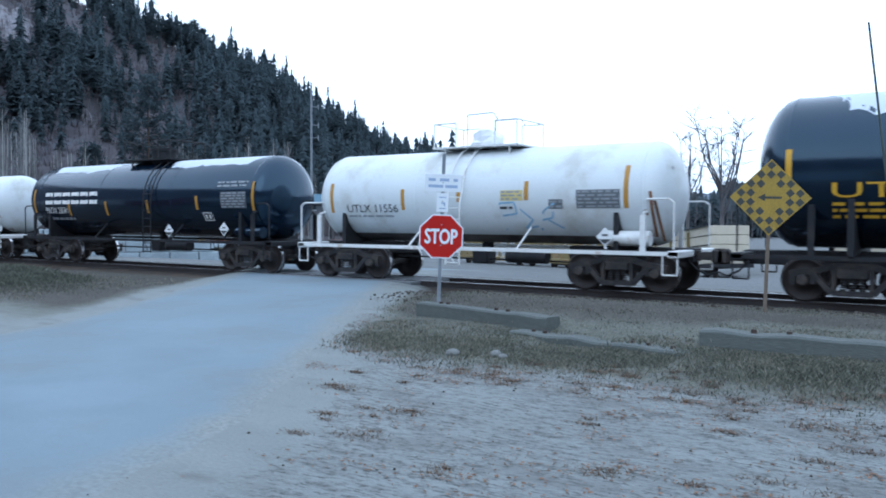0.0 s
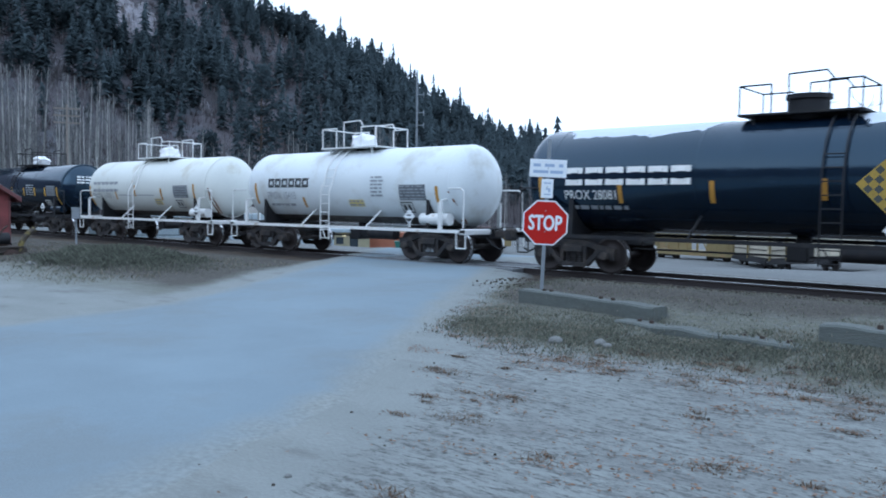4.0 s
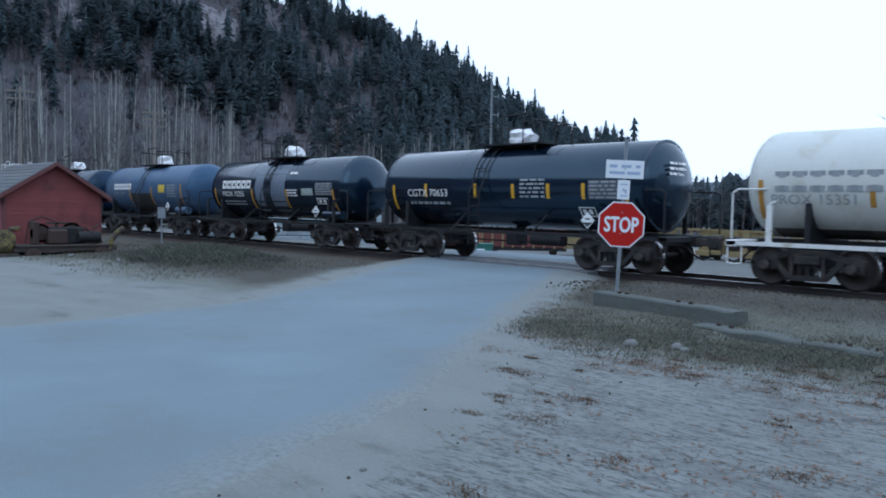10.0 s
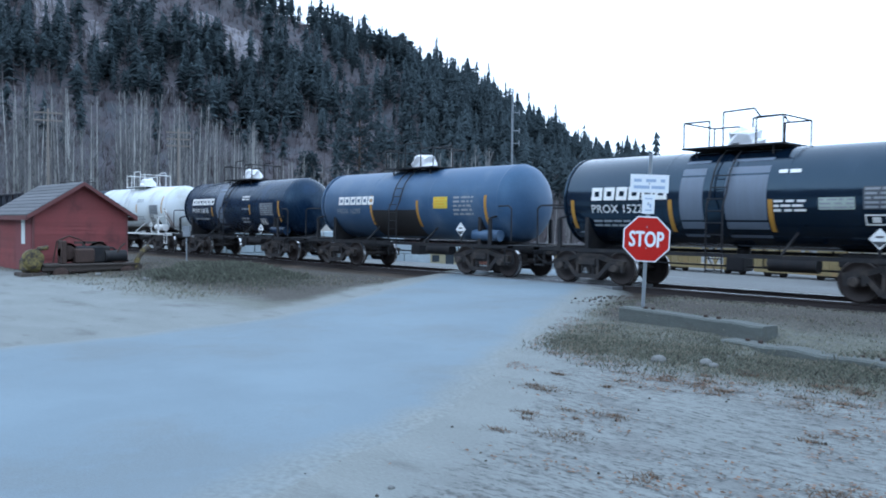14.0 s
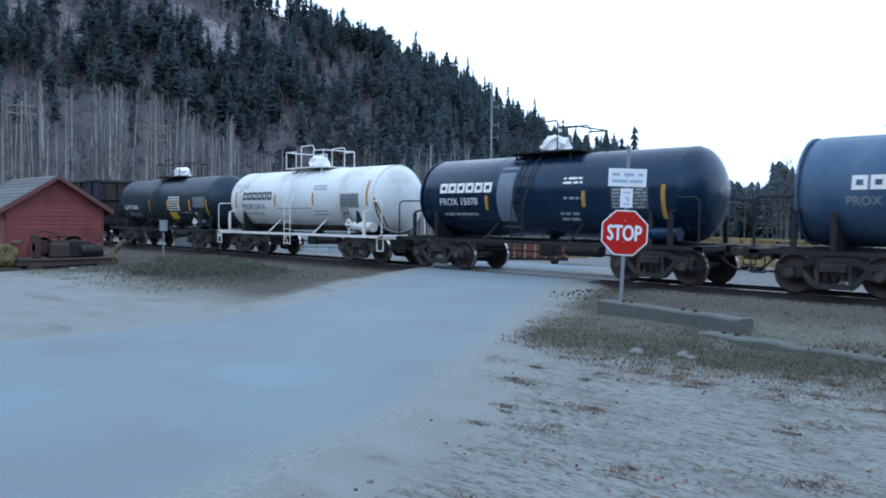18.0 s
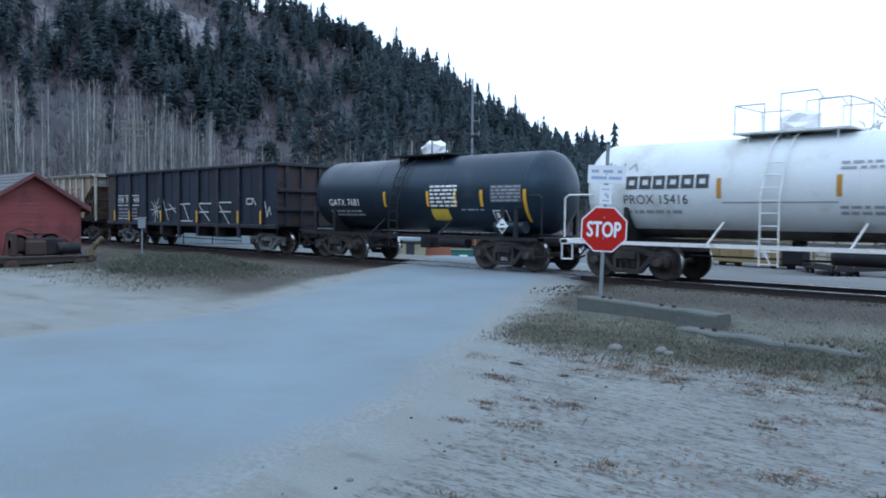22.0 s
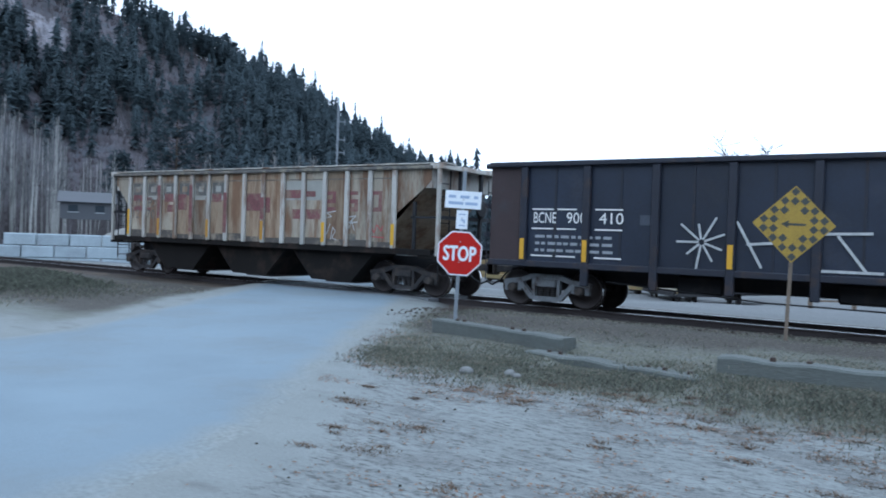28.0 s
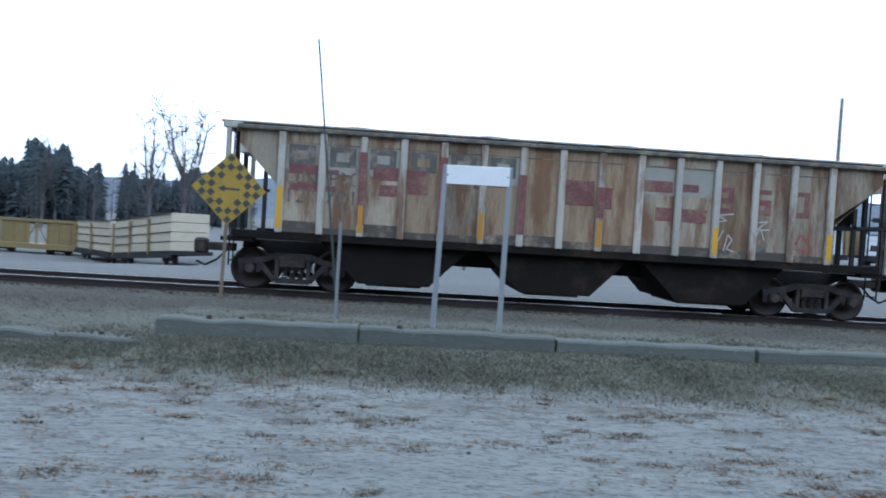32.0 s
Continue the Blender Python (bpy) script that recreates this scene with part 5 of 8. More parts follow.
        s.box(x0, -1.48, 2.85, x1, 1.48, z1)
        part("end_wall", s, m_hoprib, car)
        x0, x1 = sorted((sx * 6.5, sx * 7.15))
        part("end_platform", Shape().box(x0, -1.5, 1.02, x1, 1.5, 1.12, 0.01), m_hoplow, car)
        for y in (-1.46, -0.5, 0.5, 1.46):
            part("end_post", Shape().box(sx * 7.08 - 0.05, y - 0.05, 1.1, sx * 7.08 + 0.05, y + 0.05, z1 + 0.1, 0.01), m_hoprib if abs(y) > 1 else m_frame, car)
        part("end_beam", Shape().box(min(sx * 6.8, sx * 7.2), -1.52, z1 - 0.02, max(sx * 6.8, sx * 7.2), 1.52, z1 + 0.1, 0.01), m_hoprib, car)
        part("cross_rail", Shape().box(sx * 7.06 - 0.03, -1.46, 2.05, sx * 7.06 + 0.03, 1.46, 2.15), m_frame, car)
        for y in (-1.3, -0.85):
            s = Shape()
            s.tube([(sx * 7.0, y, 0.5), (sx * 7.0, y, z1)], 0.018)
            part("ladder_rail", s, m_frame, car)
        for k in range(8):
            part("ladder_rung", Shape().cyl((sx * 7.0, -1.3, 0.6 + 0.34 * k), (sx * 7.0, -0.85, 0.6 + 0.34 * k), 0.014, n=6), m_frame, car)
        part("rail_side", Shape().box(min(sx * 6.2, sx * 7.05), -1.47, 2.06, max(sx * 6.2, sx * 7.05), -1.43, 2.12), m_frame, car)
        part("brace_post", Shape().box(sx * 6.3 - 0.04, -1.47, 1.1, sx * 6.3 + 0.04, -1.4, 2.5), m_frame, car)
        part("valve_box", Shape().box(sx * 6.1 - 0.35, -1.5, 1.08, sx * 6.1 + 0.3, -1.2, 1.26, 0.03), m_hoprib, car)
        add_truck(car, sx * 5.7)
        add_coupler(car, sx * 7.1, sx)
    part("brake_wheel", Shape().lathe_x([(-0.02, 0.24), (0.02, 0.26), (0.03, 0.2)], 0.4, 2.4, 20), m_frame, car).matrix_local = pose(7.18, 0, 0)

    def plate(x0, x1, za, zb, m, name, lift=0.004):
        part(name, Shape().box(x0, -1.5 - lift, za, x1, -1.5, zb), m, car)
    # faded wordmark blocks, one to a panel
    for i in range(6):
        a = ribs[i] + 0.12
        for u0, u1, v0, v1 in ((0.02, 0.16, 0, 0.42), (0.42, 0.56, 0, 0.42), (0.16, 0.42, 0.3, 0.42), (0.16, 0.42, 0.0, 0.12)):
            plate(a + u0, a + u1, 2.66 + v0, 2.66 + v1, m_hopmark, "wordmark_block", 0.006)
    for i in (0, 1, 2, 4, 5, 9, 10):
        plate(ribs[i] + 0.08, ribs[i + 1] - 0.08, 2.52, 3.08, m_hoppale, "pale_patch", 0.003)
    # red paint patches
    for x0, x1, za, zb in ((-5.83, -5.22, 2.48, 2.68), (-5.06, -4.8, 2.5, 2.6), (-5.8, -5.22, 2.14, 2.32), (-5.06, -4.86, 2.14, 2.26), (-4.1, -3.58, 2.45, 2.72), (-3.4, -2.95, 2.2, 2.7), (-3.95, -3.58, 2.12, 2.36), (-2.0, -1.9, 2.4, 2.6), (-1.7, -1.25, 2.46, 2.72), (-0.22, 0.56, 2.2, 2.72), (0.72, 0.95, 2.15, 2.6), (1.55, 2.24, 2.58, 2.82), (2.42, 2.8, 2.62, 2.78), (1.9, 2.26, 1.98, 2.26), (2.42, 3.0, 1.98, 2.26)):
        plate(x0, x1, za, zb, m_hopred, "red_patch", 0.008)
    for i in (3, 5, 7):
        part("rib_paint", Shape().box(ribs[i - 1] - 0.077, -1.595, 1.5, ribs[i - 1] + 0.077, -1.59, 3.0 - 0.25 * (i == 7)), m_hopred, car)
    part("rib_paint", Shape().box(ribs[8] - 0.077, -1.595, 1.95, ribs[8] + 0.077, -1.59, 2.6), m_hopred, car)
    # three large block figures
    seg = {"a": (0, 0.45, 0.42, 0.55), "b": (0.3, 0.27, 0.42, 0.5), "c": (0.3, 0.0, 0.42, 0.27), "d": (0, 0, 0.42, 0.11), "e": (0, 0.0, 0.12, 0.27), "f": (0, 0.27, 0.12, 0.5), "g": (0, 0.22, 0.42, 0.33)}
    for x, on in ((3.16, "abged"), (3.98, "afgcd"), (4.83, "abcdef")):
        for k in on:
            u0, v0, u1, v1 = seg[k]
            plate(x + u0, x + u1, 2.22 + v0, 2.22 + v1, m_hopred, "figure_block", 0.005 + 0.0006 * (ord(k) - 97))
    for i, word in ((0, ("UN", "121")), (1, ("PX", "701"))):
        for k, wd in enumerate(word):
            vs, fs = text_mesh(wd, 0.42, 1.15)
            s = Shape()
            s.add([((ribs[i] + ribs[i + 1]) / 2 + u, -1.51, 2.4 - 0.38 * k + v) for u, v in vs], fs)
            part("lettering", s, m_hopgrey, car)
    for i in range(14):
        rnd = random.Random(i)
        plate(ribs[i] + 0.075, ribs[i + 1] - 0.075, z0, z0 + rnd.uniform(0.1, 0.26), m_dirt, "dirt_band", 0.0025)
    for x in (ribs[0], ribs[2], ribs[5], ribs[8], ribs[11], ribs[14]):
        part("reflector_stripe", Shape().box(x - 0.055, -1.598, 1.34, x + 0.055, -1.592, 1.9 if abs(x) < 5.9 else 2.2), m_amber if -5.9 < x < 2 else m_yellow, car)
    scrawl(car, "graffiti", [[(-0.2, -0.2), (0.0, 0.25)], [(0.02, -0.2), (0.1, 0.15), (0.2, 0.05), (0.08, -0.15), (0.25, -0.2)], [(-0.2, 0.4), (0.05, 0.45), (-0.15, 0.55), (0.2, 0.6)]], 3.4, 1.62, 0, 0, m_spray, 0.012, -1.507)
    scrawl(car, "graffiti", [[(-0.2, 0.2), (0.15, 0.25), (-0.1, 0.05), (0.2, 0.08)], [(-0.1, -0.1), (0.0, 0.1), (0.1, -0.15)]], 4.2, 1.85, 0, 0, m_spray, 0.012, -1.507)
    scrawl(car, "graffiti", [[(-0.25, -0.1), (-0.2, 0.15), (-0.05, -0.1), (0.05, 0.12), (0.2, -0.05), (0.25, 0.1)], [(-0.2, -0.2), (0.3, -0.22)]], 5.05, 1.75, 0, 0, mat("red_spray_paint", (0.4, 0.05, 0.07), 0.7), 0.012, -1.507)
    plate(3.95, 4.35, 1.42, 1.6, m_hopgrey, "stencil_plate", 0.005)


hopper()

# ---- the hillside and its woods ----
m_slope = mat("shrubby_slope", (0.07, 0.064, 0.074), 0.95, var=0.6, scale=0.03, fine=0.35, bump=0.6, second=(0.045, 0.05, 0.06), amount=0.5, stain_scale=0.06)
m_cliff = mat("bare_rock", (0.19, 0.185, 0.205), 0.9, var=0.5, scale=0.12, fine=0.6, bump=0.8, second=(0.1, 0.09, 0.09), amount=0.45, stain_scale=0.12)
m_fir = thin(island(mat("conifer_needles", (0.071, 0.094, 0.106), 0.95, var=0.4, scale=0.07, fine=0.5, bump=0, spec=0.1), 0.12), 0.4)
# copy of the needles with distance haze put into its paler, bluer colour
m_hazefir = thin(island(mat("haze_paled_conifer_needles", (0.088, 0.113, 0.127), 0.95, var=0.35, scale=0.07, fine=0.5, bump=0, spec=0.1), 0.12), 0.4)
m_bare = island(mat("bare_poplar_bark", (0.3, 0.3, 0.285), 0.9, var=0.2, scale=0.5, fine=4, bump=0.2), 0.3)
m_brush = island(mat("bare_brush_twigs", (0.10, 0.092, 0.096), 0.95, var=0.25, scale=0.5, fine=3, bump=0.2), 0.35)
m_poptwig = island(mat("grey_poplar_twigs", (0.15, 0.152, 0.156), 0.95, var=0.25, scale=0.5, fine=3, bump=0), 0.3)
m_shrub = island(mat("red_brown_shrub_twigs", (0.084, 0.072, 0.08), 0.95, var=0.6, scale=0.04, fine=0.5, bump=0), 0.4)
m_trunk = mat("conifer_bark", (0.07, 0.055, 0.045), 0.95, var=0.3, scale=2, fine=20, bump=0.5)

# heights past azimuth 100 belong to the unseen slope added behind the camera
RIDGE = [(-70, 0.05), (-40, 0.055), (-12, 0.055), (0, 0.06), (6, 0.055), (13, 0.035), (20, 0.034), (30, 0.04), (35.5, 0.062), (37.2, 0.072), (41.1, 0.112), (45.1, 0.158), (49, 0.192), (53.5, 0.217), (60, 0.27), (66, 0.31), (80, 0.36), (100, 0.36), (180, 0.3), (270, 0.26), (291, 0.06)]
HILL_FOOT, HILL_TOP = 175.0, 560.0


def hill_point(az, u):
    """u: 0 at the foot, 1 at the ridge, up to 1.4 behind it."""
    a = radians(az)
    r0 = HILL_FOOT + (0 if az > 30 else 500 * smooth(34, 22, az))
    r1 = HILL_TOP + (0 if az > 30 else 1500 * smooth(34, 22, az))
    r = r0 + (r1 - r0) * u
    ridge = lerp_table(RIDGE, az) * r1
    g = (0.12 * u + 0.88 * smooth(0.0, 1.15, u) ** 1.1) if u <= 1 else 0.97 - 0.5 * (u - 1)
    bumpy = 6 * noise.noise((az * 0.22, u * 4, 0)) + 3 * noise.noise((az * 0.7, u * 11, 5))
    z = -4 + (ridge + 4) * g + bumpy * smooth(0.05, 0.3, u) * smooth(1.3, 0.9, u) * min(1, ridge / 60)
    return Vector((-r * math.sin(a), r * math.cos(a), z))


us = [0, 0.05, 0.1, 0.16, 0.23, 0.3, 0.38, 0.46, 0.54, 0.62, 0.7, 0.78, 0.86, 0.93, 1.0, 1.1, 1.25]


def slope_mesh(azs):
    hs = Shape()
    hs.add([hill_point(a, u) for a in azs for u in us], [(j * len(us) + i, j * len(us) + i + 1, (j + 1) * len(us) + i + 1, (j + 1) * len(us) + i) for j in range(len(azs) - 1) for i in range(len(us) - 1)], True)
    return hs


# distance haze is painted into this slope's blue-grey colour
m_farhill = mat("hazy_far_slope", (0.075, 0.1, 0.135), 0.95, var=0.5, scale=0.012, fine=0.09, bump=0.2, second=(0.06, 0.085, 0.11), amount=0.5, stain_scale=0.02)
# azimuths from 104 on: unseen slope, added to darken what the tanks reflect
tagged(part("hillside", slope_mesh([31 + 1.0 * i for i in range(70)] + [104 + 4.0 * i for i in range(47)]), m_slope), "steep dark hillside with leafless brush and rock, unseen part added behind the camera", "hill", kind="structure")
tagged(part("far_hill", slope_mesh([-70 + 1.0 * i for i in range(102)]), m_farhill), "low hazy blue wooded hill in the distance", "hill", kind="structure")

# cliffs: rough rock faces let into the slope
rk = Shape()
rnd = random.Random(5)
CLIFFS = ((61.5, 0.66, 2.6, 18), (63.8, 0.7, 1.8, 14), (70.6, 0.56, 1.8, 15), (73.4, 0.6, 2.2, 16), (67.2, 0.84, 1.3, 12), (57.0, 0.42, 1.0, 8), (60.0, 0.5, 0.9, 7), (72, 0.45, 1.0, 8), (52.5, 0.30, 1.2, 7), (56, 0.27, 1.6, 8), (66, 0.43, 0.9, 8), (76.5, 0.6, 2, 14))
for az, u, wid, hgt in CLIFFS:
    nx, nz = 27, 15
    vs = []
    for j in range(nz):
        for i in range(nx):
            fx, fz = i / (nx - 1), j / (nz - 1)
            edge = math.sin(math.pi * fx) ** 0.5 * math.sin(math.pi * fz) ** 0.5
            p = hill_point(az + (fx - 0.5) * wid * (1 + 0.3 * noise.noise((az, fz * 3, 0))), u + (fz - 0.5) * hgt / 150)
            k = 6.0 * edge - 2.0 + 3.5 * noise.noise((fx * 6 + az, fz * 5, u * 9)) + 2.5 * noise.noise((fx * 17 + az, fz * 9, u * 9))
            d = Vector((p.x, p.y, 0)).normalized()
            vs.append(p - d * k + Vector((0, 0, k * 0.25)))
    rk.add(vs, [(j * nx + i, j * nx + i + 1, (j + 1) * nx + i + 1, (j + 1) * nx + i) for j in range(nz - 1) for i in range(nx - 1)], False)
cliffs = tagged(part("rock_outcrop", rk, m_cliff), "pale grey and mauve rock outcrops on the slope", "rock", kind="stuff")


def conifer(s, base, h, rnd, tiers=9, spread=0.2, spikes=7, pine=False, ragged=0.12):
    """A spire of drooping whorls round a stem; uneven, with gaps."""
    x, y, z = base
    lean = rnd.uniform(-0.02, 0.02) * h
    for t in range(tiers):
        f = t / tiers
        zt = z + h * (0.10 + 0.9 * f)
        rad = h * spread * (1 - f) ** 0.85 * rnd.uniform(0.75, 1.15) + 0.02 * h
        if pine:
            rad = h * spread * max(0.12, math.sin(math.pi * (0.12 + 0.86 * f)) ** 0.7) * rnd.uniform(0.75, 1.2)
            zt += h * 0.1 * (1 - f)
        drop = h * 0.9 / tiers * (1 - 0.4 * f)
        top = zt + h * 1.05 / tiers
        off = rnd.uniform(0, 6.28)
        vs = [(x + lean * f, y, top)]
        fs = []
        for k in range(spikes):
            if rnd.random() < ragged:
                continue
            a0 = off + 6.283 * k / spikes
            a1 = a0 + 6.283 / spikes * 0.55
            a2 = a0 + 6.283 / spikes * 1.05
            rr = rad * rnd.uniform(0.85 - 1.6 * ragged, 1.2)
            n = len(vs)
            vs += [(x + 0.55 * rr * math.cos(a0), y + 0.55 * rr * math.sin(a0), zt + drop * 0.1), (x + rr * math.cos(a1), y + rr * math.sin(a1), zt - drop * rnd.uniform(0.3, 1.0)), (x + 0.55 * rr * math.cos(a2), y + 0.55 * rr * math.sin(a2), zt + drop * 0.1)]
            fs += [(0, n, n + 1), (0, n + 1, n + 2)]
        s.add(vs, fs, True)
        s.nrm += [Vector((vx - x, vy - y, 0.3 * rad + 0.25 * (vz - zt))).normalized() for vx, vy, vz in vs]
    s.add([(x - 0.02 * h, y, z - 0.5), (x + 0.02 * h, y, z - 0.5), (x + lean, y, z + h)], [(0, 1, 2)])
    s.add([(x, y - 0.02 * h, z - 0.5), (x, y + 0.02 * h, z - 0.5), (x + lean, y, z + h)], [(0, 1, 2)])
    s.nrm += [Vector((-x, -y, 0)).normalized() if x or y else Vector((0, -1, 0))] * 6


def stick(s, a, b, r0, r1):
    """A tapered three-sided twig."""
    a, b = Vector(a), Vector(b)
    d = (b - a).normalized()
    p = d.orthogonal().normalized()
    q = d.cross(p)
    vs = []
    for c, r in ((a, r0), (b, r1)):
        for k in range(3):
            t = 2.094 * k
            vs.append(c + p * (r * math.cos(t)) + q * (r * math.sin(t)))
    s.add(vs, [(0, 1, 4, 3), (1, 2, 5, 4), (2, 0, 3, 5)], False)


def bare_tree(s, base, h, rnd, limbs=16, spread=0.18, up=0.75, r=0.011, twigs=3, start=0.25, stem=None):
    """A leafless tree: stem, rising limbs and twigs."""
    base = Vector(base)
    top = base + Vector((rnd.uniform(-0.04, 0.04) * h, rnd.uniform(-0.04, 0.04) * h, h))
    mid = base.lerp(top, 0.5) + Vector((rnd.uniform(-0.02, 0.02) * h, 0, 0))
    stick(stem or s, base, mid, r * h, r * h * 0.65)
    stick(stem or s, mid, top, r * h * 0.65, r * h * 0.12)
    for k in range(limbs):
        f = start + (0.95 - start) * k / limbs
        p = base.lerp(mid, f * 2) if f < 0.5 else mid.lerp(top, f * 2 - 1)
        a = rnd.uniform(0, 6.283)
        ln = h * spread * (1.15 - 0.75 * f) * rnd.uniform(0.7, 1.4)
        d = Vector((math.cos(a), math.sin(a), up * rnd.uniform(0.8, 1.7))).normalized()
        e = p + d * ln
        stick(s, p, e, r * h * 0.32 * (1.1 - f), r * h * 0.1)
        for j in range(twigs):
            q = p.lerp(e, rnd.uniform(0.35, 0.95))
            d2 = (d + Vector((rnd.uniform(-0.7, 0.7), rnd.uniform(-0.7, 0.7), rnd.uniform(-0.1, 0.6)))).normalized()
            stick(s, q, q + d2 * ln * rnd.uniform(0.3, 0.6), r * h * 0.12, r * h * 0.05)


def woods():
    rnd = random.Random(11)
    fir, brush = Shape(), Shape()
    made = 0
    while made < 2050:
        az, u = rnd.uniform(33, 84), rnd.uniform(0.1, 1.02) ** 0.8
        dens = 0.5 + 1.1 * noise.noise((az * 0.16, u * 3.0, 7)) + 0.5 * (u > 0.9)
        dens += 0.5 * smooth(54, 46, az)
        dens += 0.3 * smooth(60, 66, az)
        if az > 53:
            # brown open slope above, a dark belt of firs below it
            k = smooth(53, 57, az)
            belt_u = smooth(0.34, 0.42, u) * smooth(0.66, 0.56, u)
            dens += k * (0.1 + 0.2 * max(0, noise.noise((az * 0.35, u * 6, 2))) + 0.75 * belt_u + 0.4 * (u > 0.95) - dens)
        if u < 0.25:
            dens -= 0.35
        if any(abs(az - ca) < cw * 0.55 and abs(u - cu) < 0.07 for ca, cu, cw, ch in CLIFFS):
            dens -= 0.75
        if rnd.random() > dens:
            continue
        p = hill_point(az, u)
        h = rnd.uniform(11, 22) * (1.25 if rnd.random() < 0.2 else 1.0) * (0.75 + 0.35 * u)
        pine = rnd.random() < 0.55
        conifer(fir, (p.x, p.y, p.z - 0.5), h * (0.9 if pine else 1.08), rnd, tiers=19, spikes=5, spread=rnd.uniform(0.17, 0.27), pine=pine, ragged=0.24)
        made += 1
    tagged(part("conifer_forest", fir, m_fir), "dark blue-green conifers crowding the hillside", "forest", kind="stuff")
    made = 0
    while made < 2600:
        az, u = rnd.uniform(34, 84), rnd.uniform(0.0, 1.0) ** 1.2
        if noise.noise((az * 0.16, u * 3.0, 7)) > 0.25 and u > 0.2:
            continue
        p = hill_point(az, u)
        bare_tree(brush, (p.x, p.y, p.z - 0.3), rnd.uniform(5, 11), rnd, limbs=10, spread=0.36, twigs=1, r=0.022, start=0.08)
        made += 1
    tagged(part("bare_brush", brush, m_brush), "grey-brown leafless brush on the slope", "brush", kind="stuff")
    # low shrubs that cover the open slope
    shrubs = Shape()
    made = 0
    while made < 8000:
        az, u = rnd.uniform(33, 84), rnd.uniform(0.02, 1.0)
        if any(abs(az - ca) < cw * 0.45 and abs(u - cu) < 0.05 for ca, cu, cw, ch in CLIFFS):
            continue
        p = hill_point(az, u)
        h = rnd.uniform(1.8, 4.6)
        for k in range(13):
            a = rnd.uniform(0, 6.283)
            b = Vector((math.cos(a), math.sin(a), 0))
            side = Vector((-b.y, b.x, 0)) * h * rnd.uniform(0.02, 0.05)
            root = p + b * h * rnd.uniform(0.0, 0.35)
            tip = root + b * h * rnd.uniform(0.1, 0.55) + Vector((0, 0, h * rnd.uniform(0.5, 1.1)))
            shrubs.add([root - side, root + side, tip], [(0, 1, 2)])
        made += 1
    tagged(part("hill_shrubs", shrubs, m_shrub), "red-brown and grey leafless shrubs on the slope", "shrubs", kind="stuff")
    # belt of pale poplars at the hill's foot
    belt, stems = Shape(), Shape()
    # start the stems with one sapling at the edge of the belt
    stick(stems, (-160, 30, -4.3), (-160, 30, 3), 0.07, 0.02)
    for az0, az1, n, top in ((70.5, 79, 46, 0.14), (67, 69.6, 24, 0.145), (63.8, 66.3, 20, 0.135), (60.0, 63.2, 26, 0.115), (57, 60, 10, 0.085), (52, 57, 16, 0.07), (47, 52, 20, 0.085), (44.0, 47, 14, 0.095), (40, 44, 12, 0.06), (36, 40, 12, 0.045)):
        for i in range(n):
            az = rnd.uniform(az0, az1)
            r = rnd.uniform(150, 180)
            a = radians(az)
            h = r * top * rnd.uniform(0.72, 1.08) + 4
            bare_tree(belt, (-r * math.sin(a), r * math.cos(a), -4.2), h, rnd, limbs=24, spread=0.15, up=1.7, twigs=5, r=0.0105, start=0.3, stem=stems)
    tagged(part("poplar_stems", stems, m_bare), "pale straight stems of leafless poplars below the hill", "trees", kind="stuff")
    tagged(part("poplar_crowns", belt, m_poptwig), "grey leafless crowns of the poplar belt", "trees", kind="stuff")
    # thicket under them
    low = Shape()
    for i in range(520):
        az, r = rnd.uniform(33, 82), rnd.uniform(140, 172)
        a = radians(az)
        bare_tree(low, (-r * math.sin(a), r * math.cos(a), -4.2), rnd.uniform(3, 7.5), rnd, limbs=9, spread=0.32, twigs=2, r=0.012, start=0.1)
    tagged(part("thicket", low, m_brush), "dense leafless thicket at the edge of the yard", "brush", kind="stuff")


woods()


def single_conifer(name, x, y, z, h, label, seed, spread=0.2, tiers=16, spikes=11, pine=False):
    rnd = random.Random(seed)
    ob = empty(name, pose(x, y, z), label, "tree")
    s = Shape()
    conifer(s, (0, 0, 0), h, rnd, tiers, spread, spikes, pine)
    part("crown", s, m_fir, ob)
    part("trunk", Shape().cyl((0, 0, -1), (0, 0, h * 0.9), h * 0.016, h * 0.004, n=8), m_trunk, ob)
    return ob


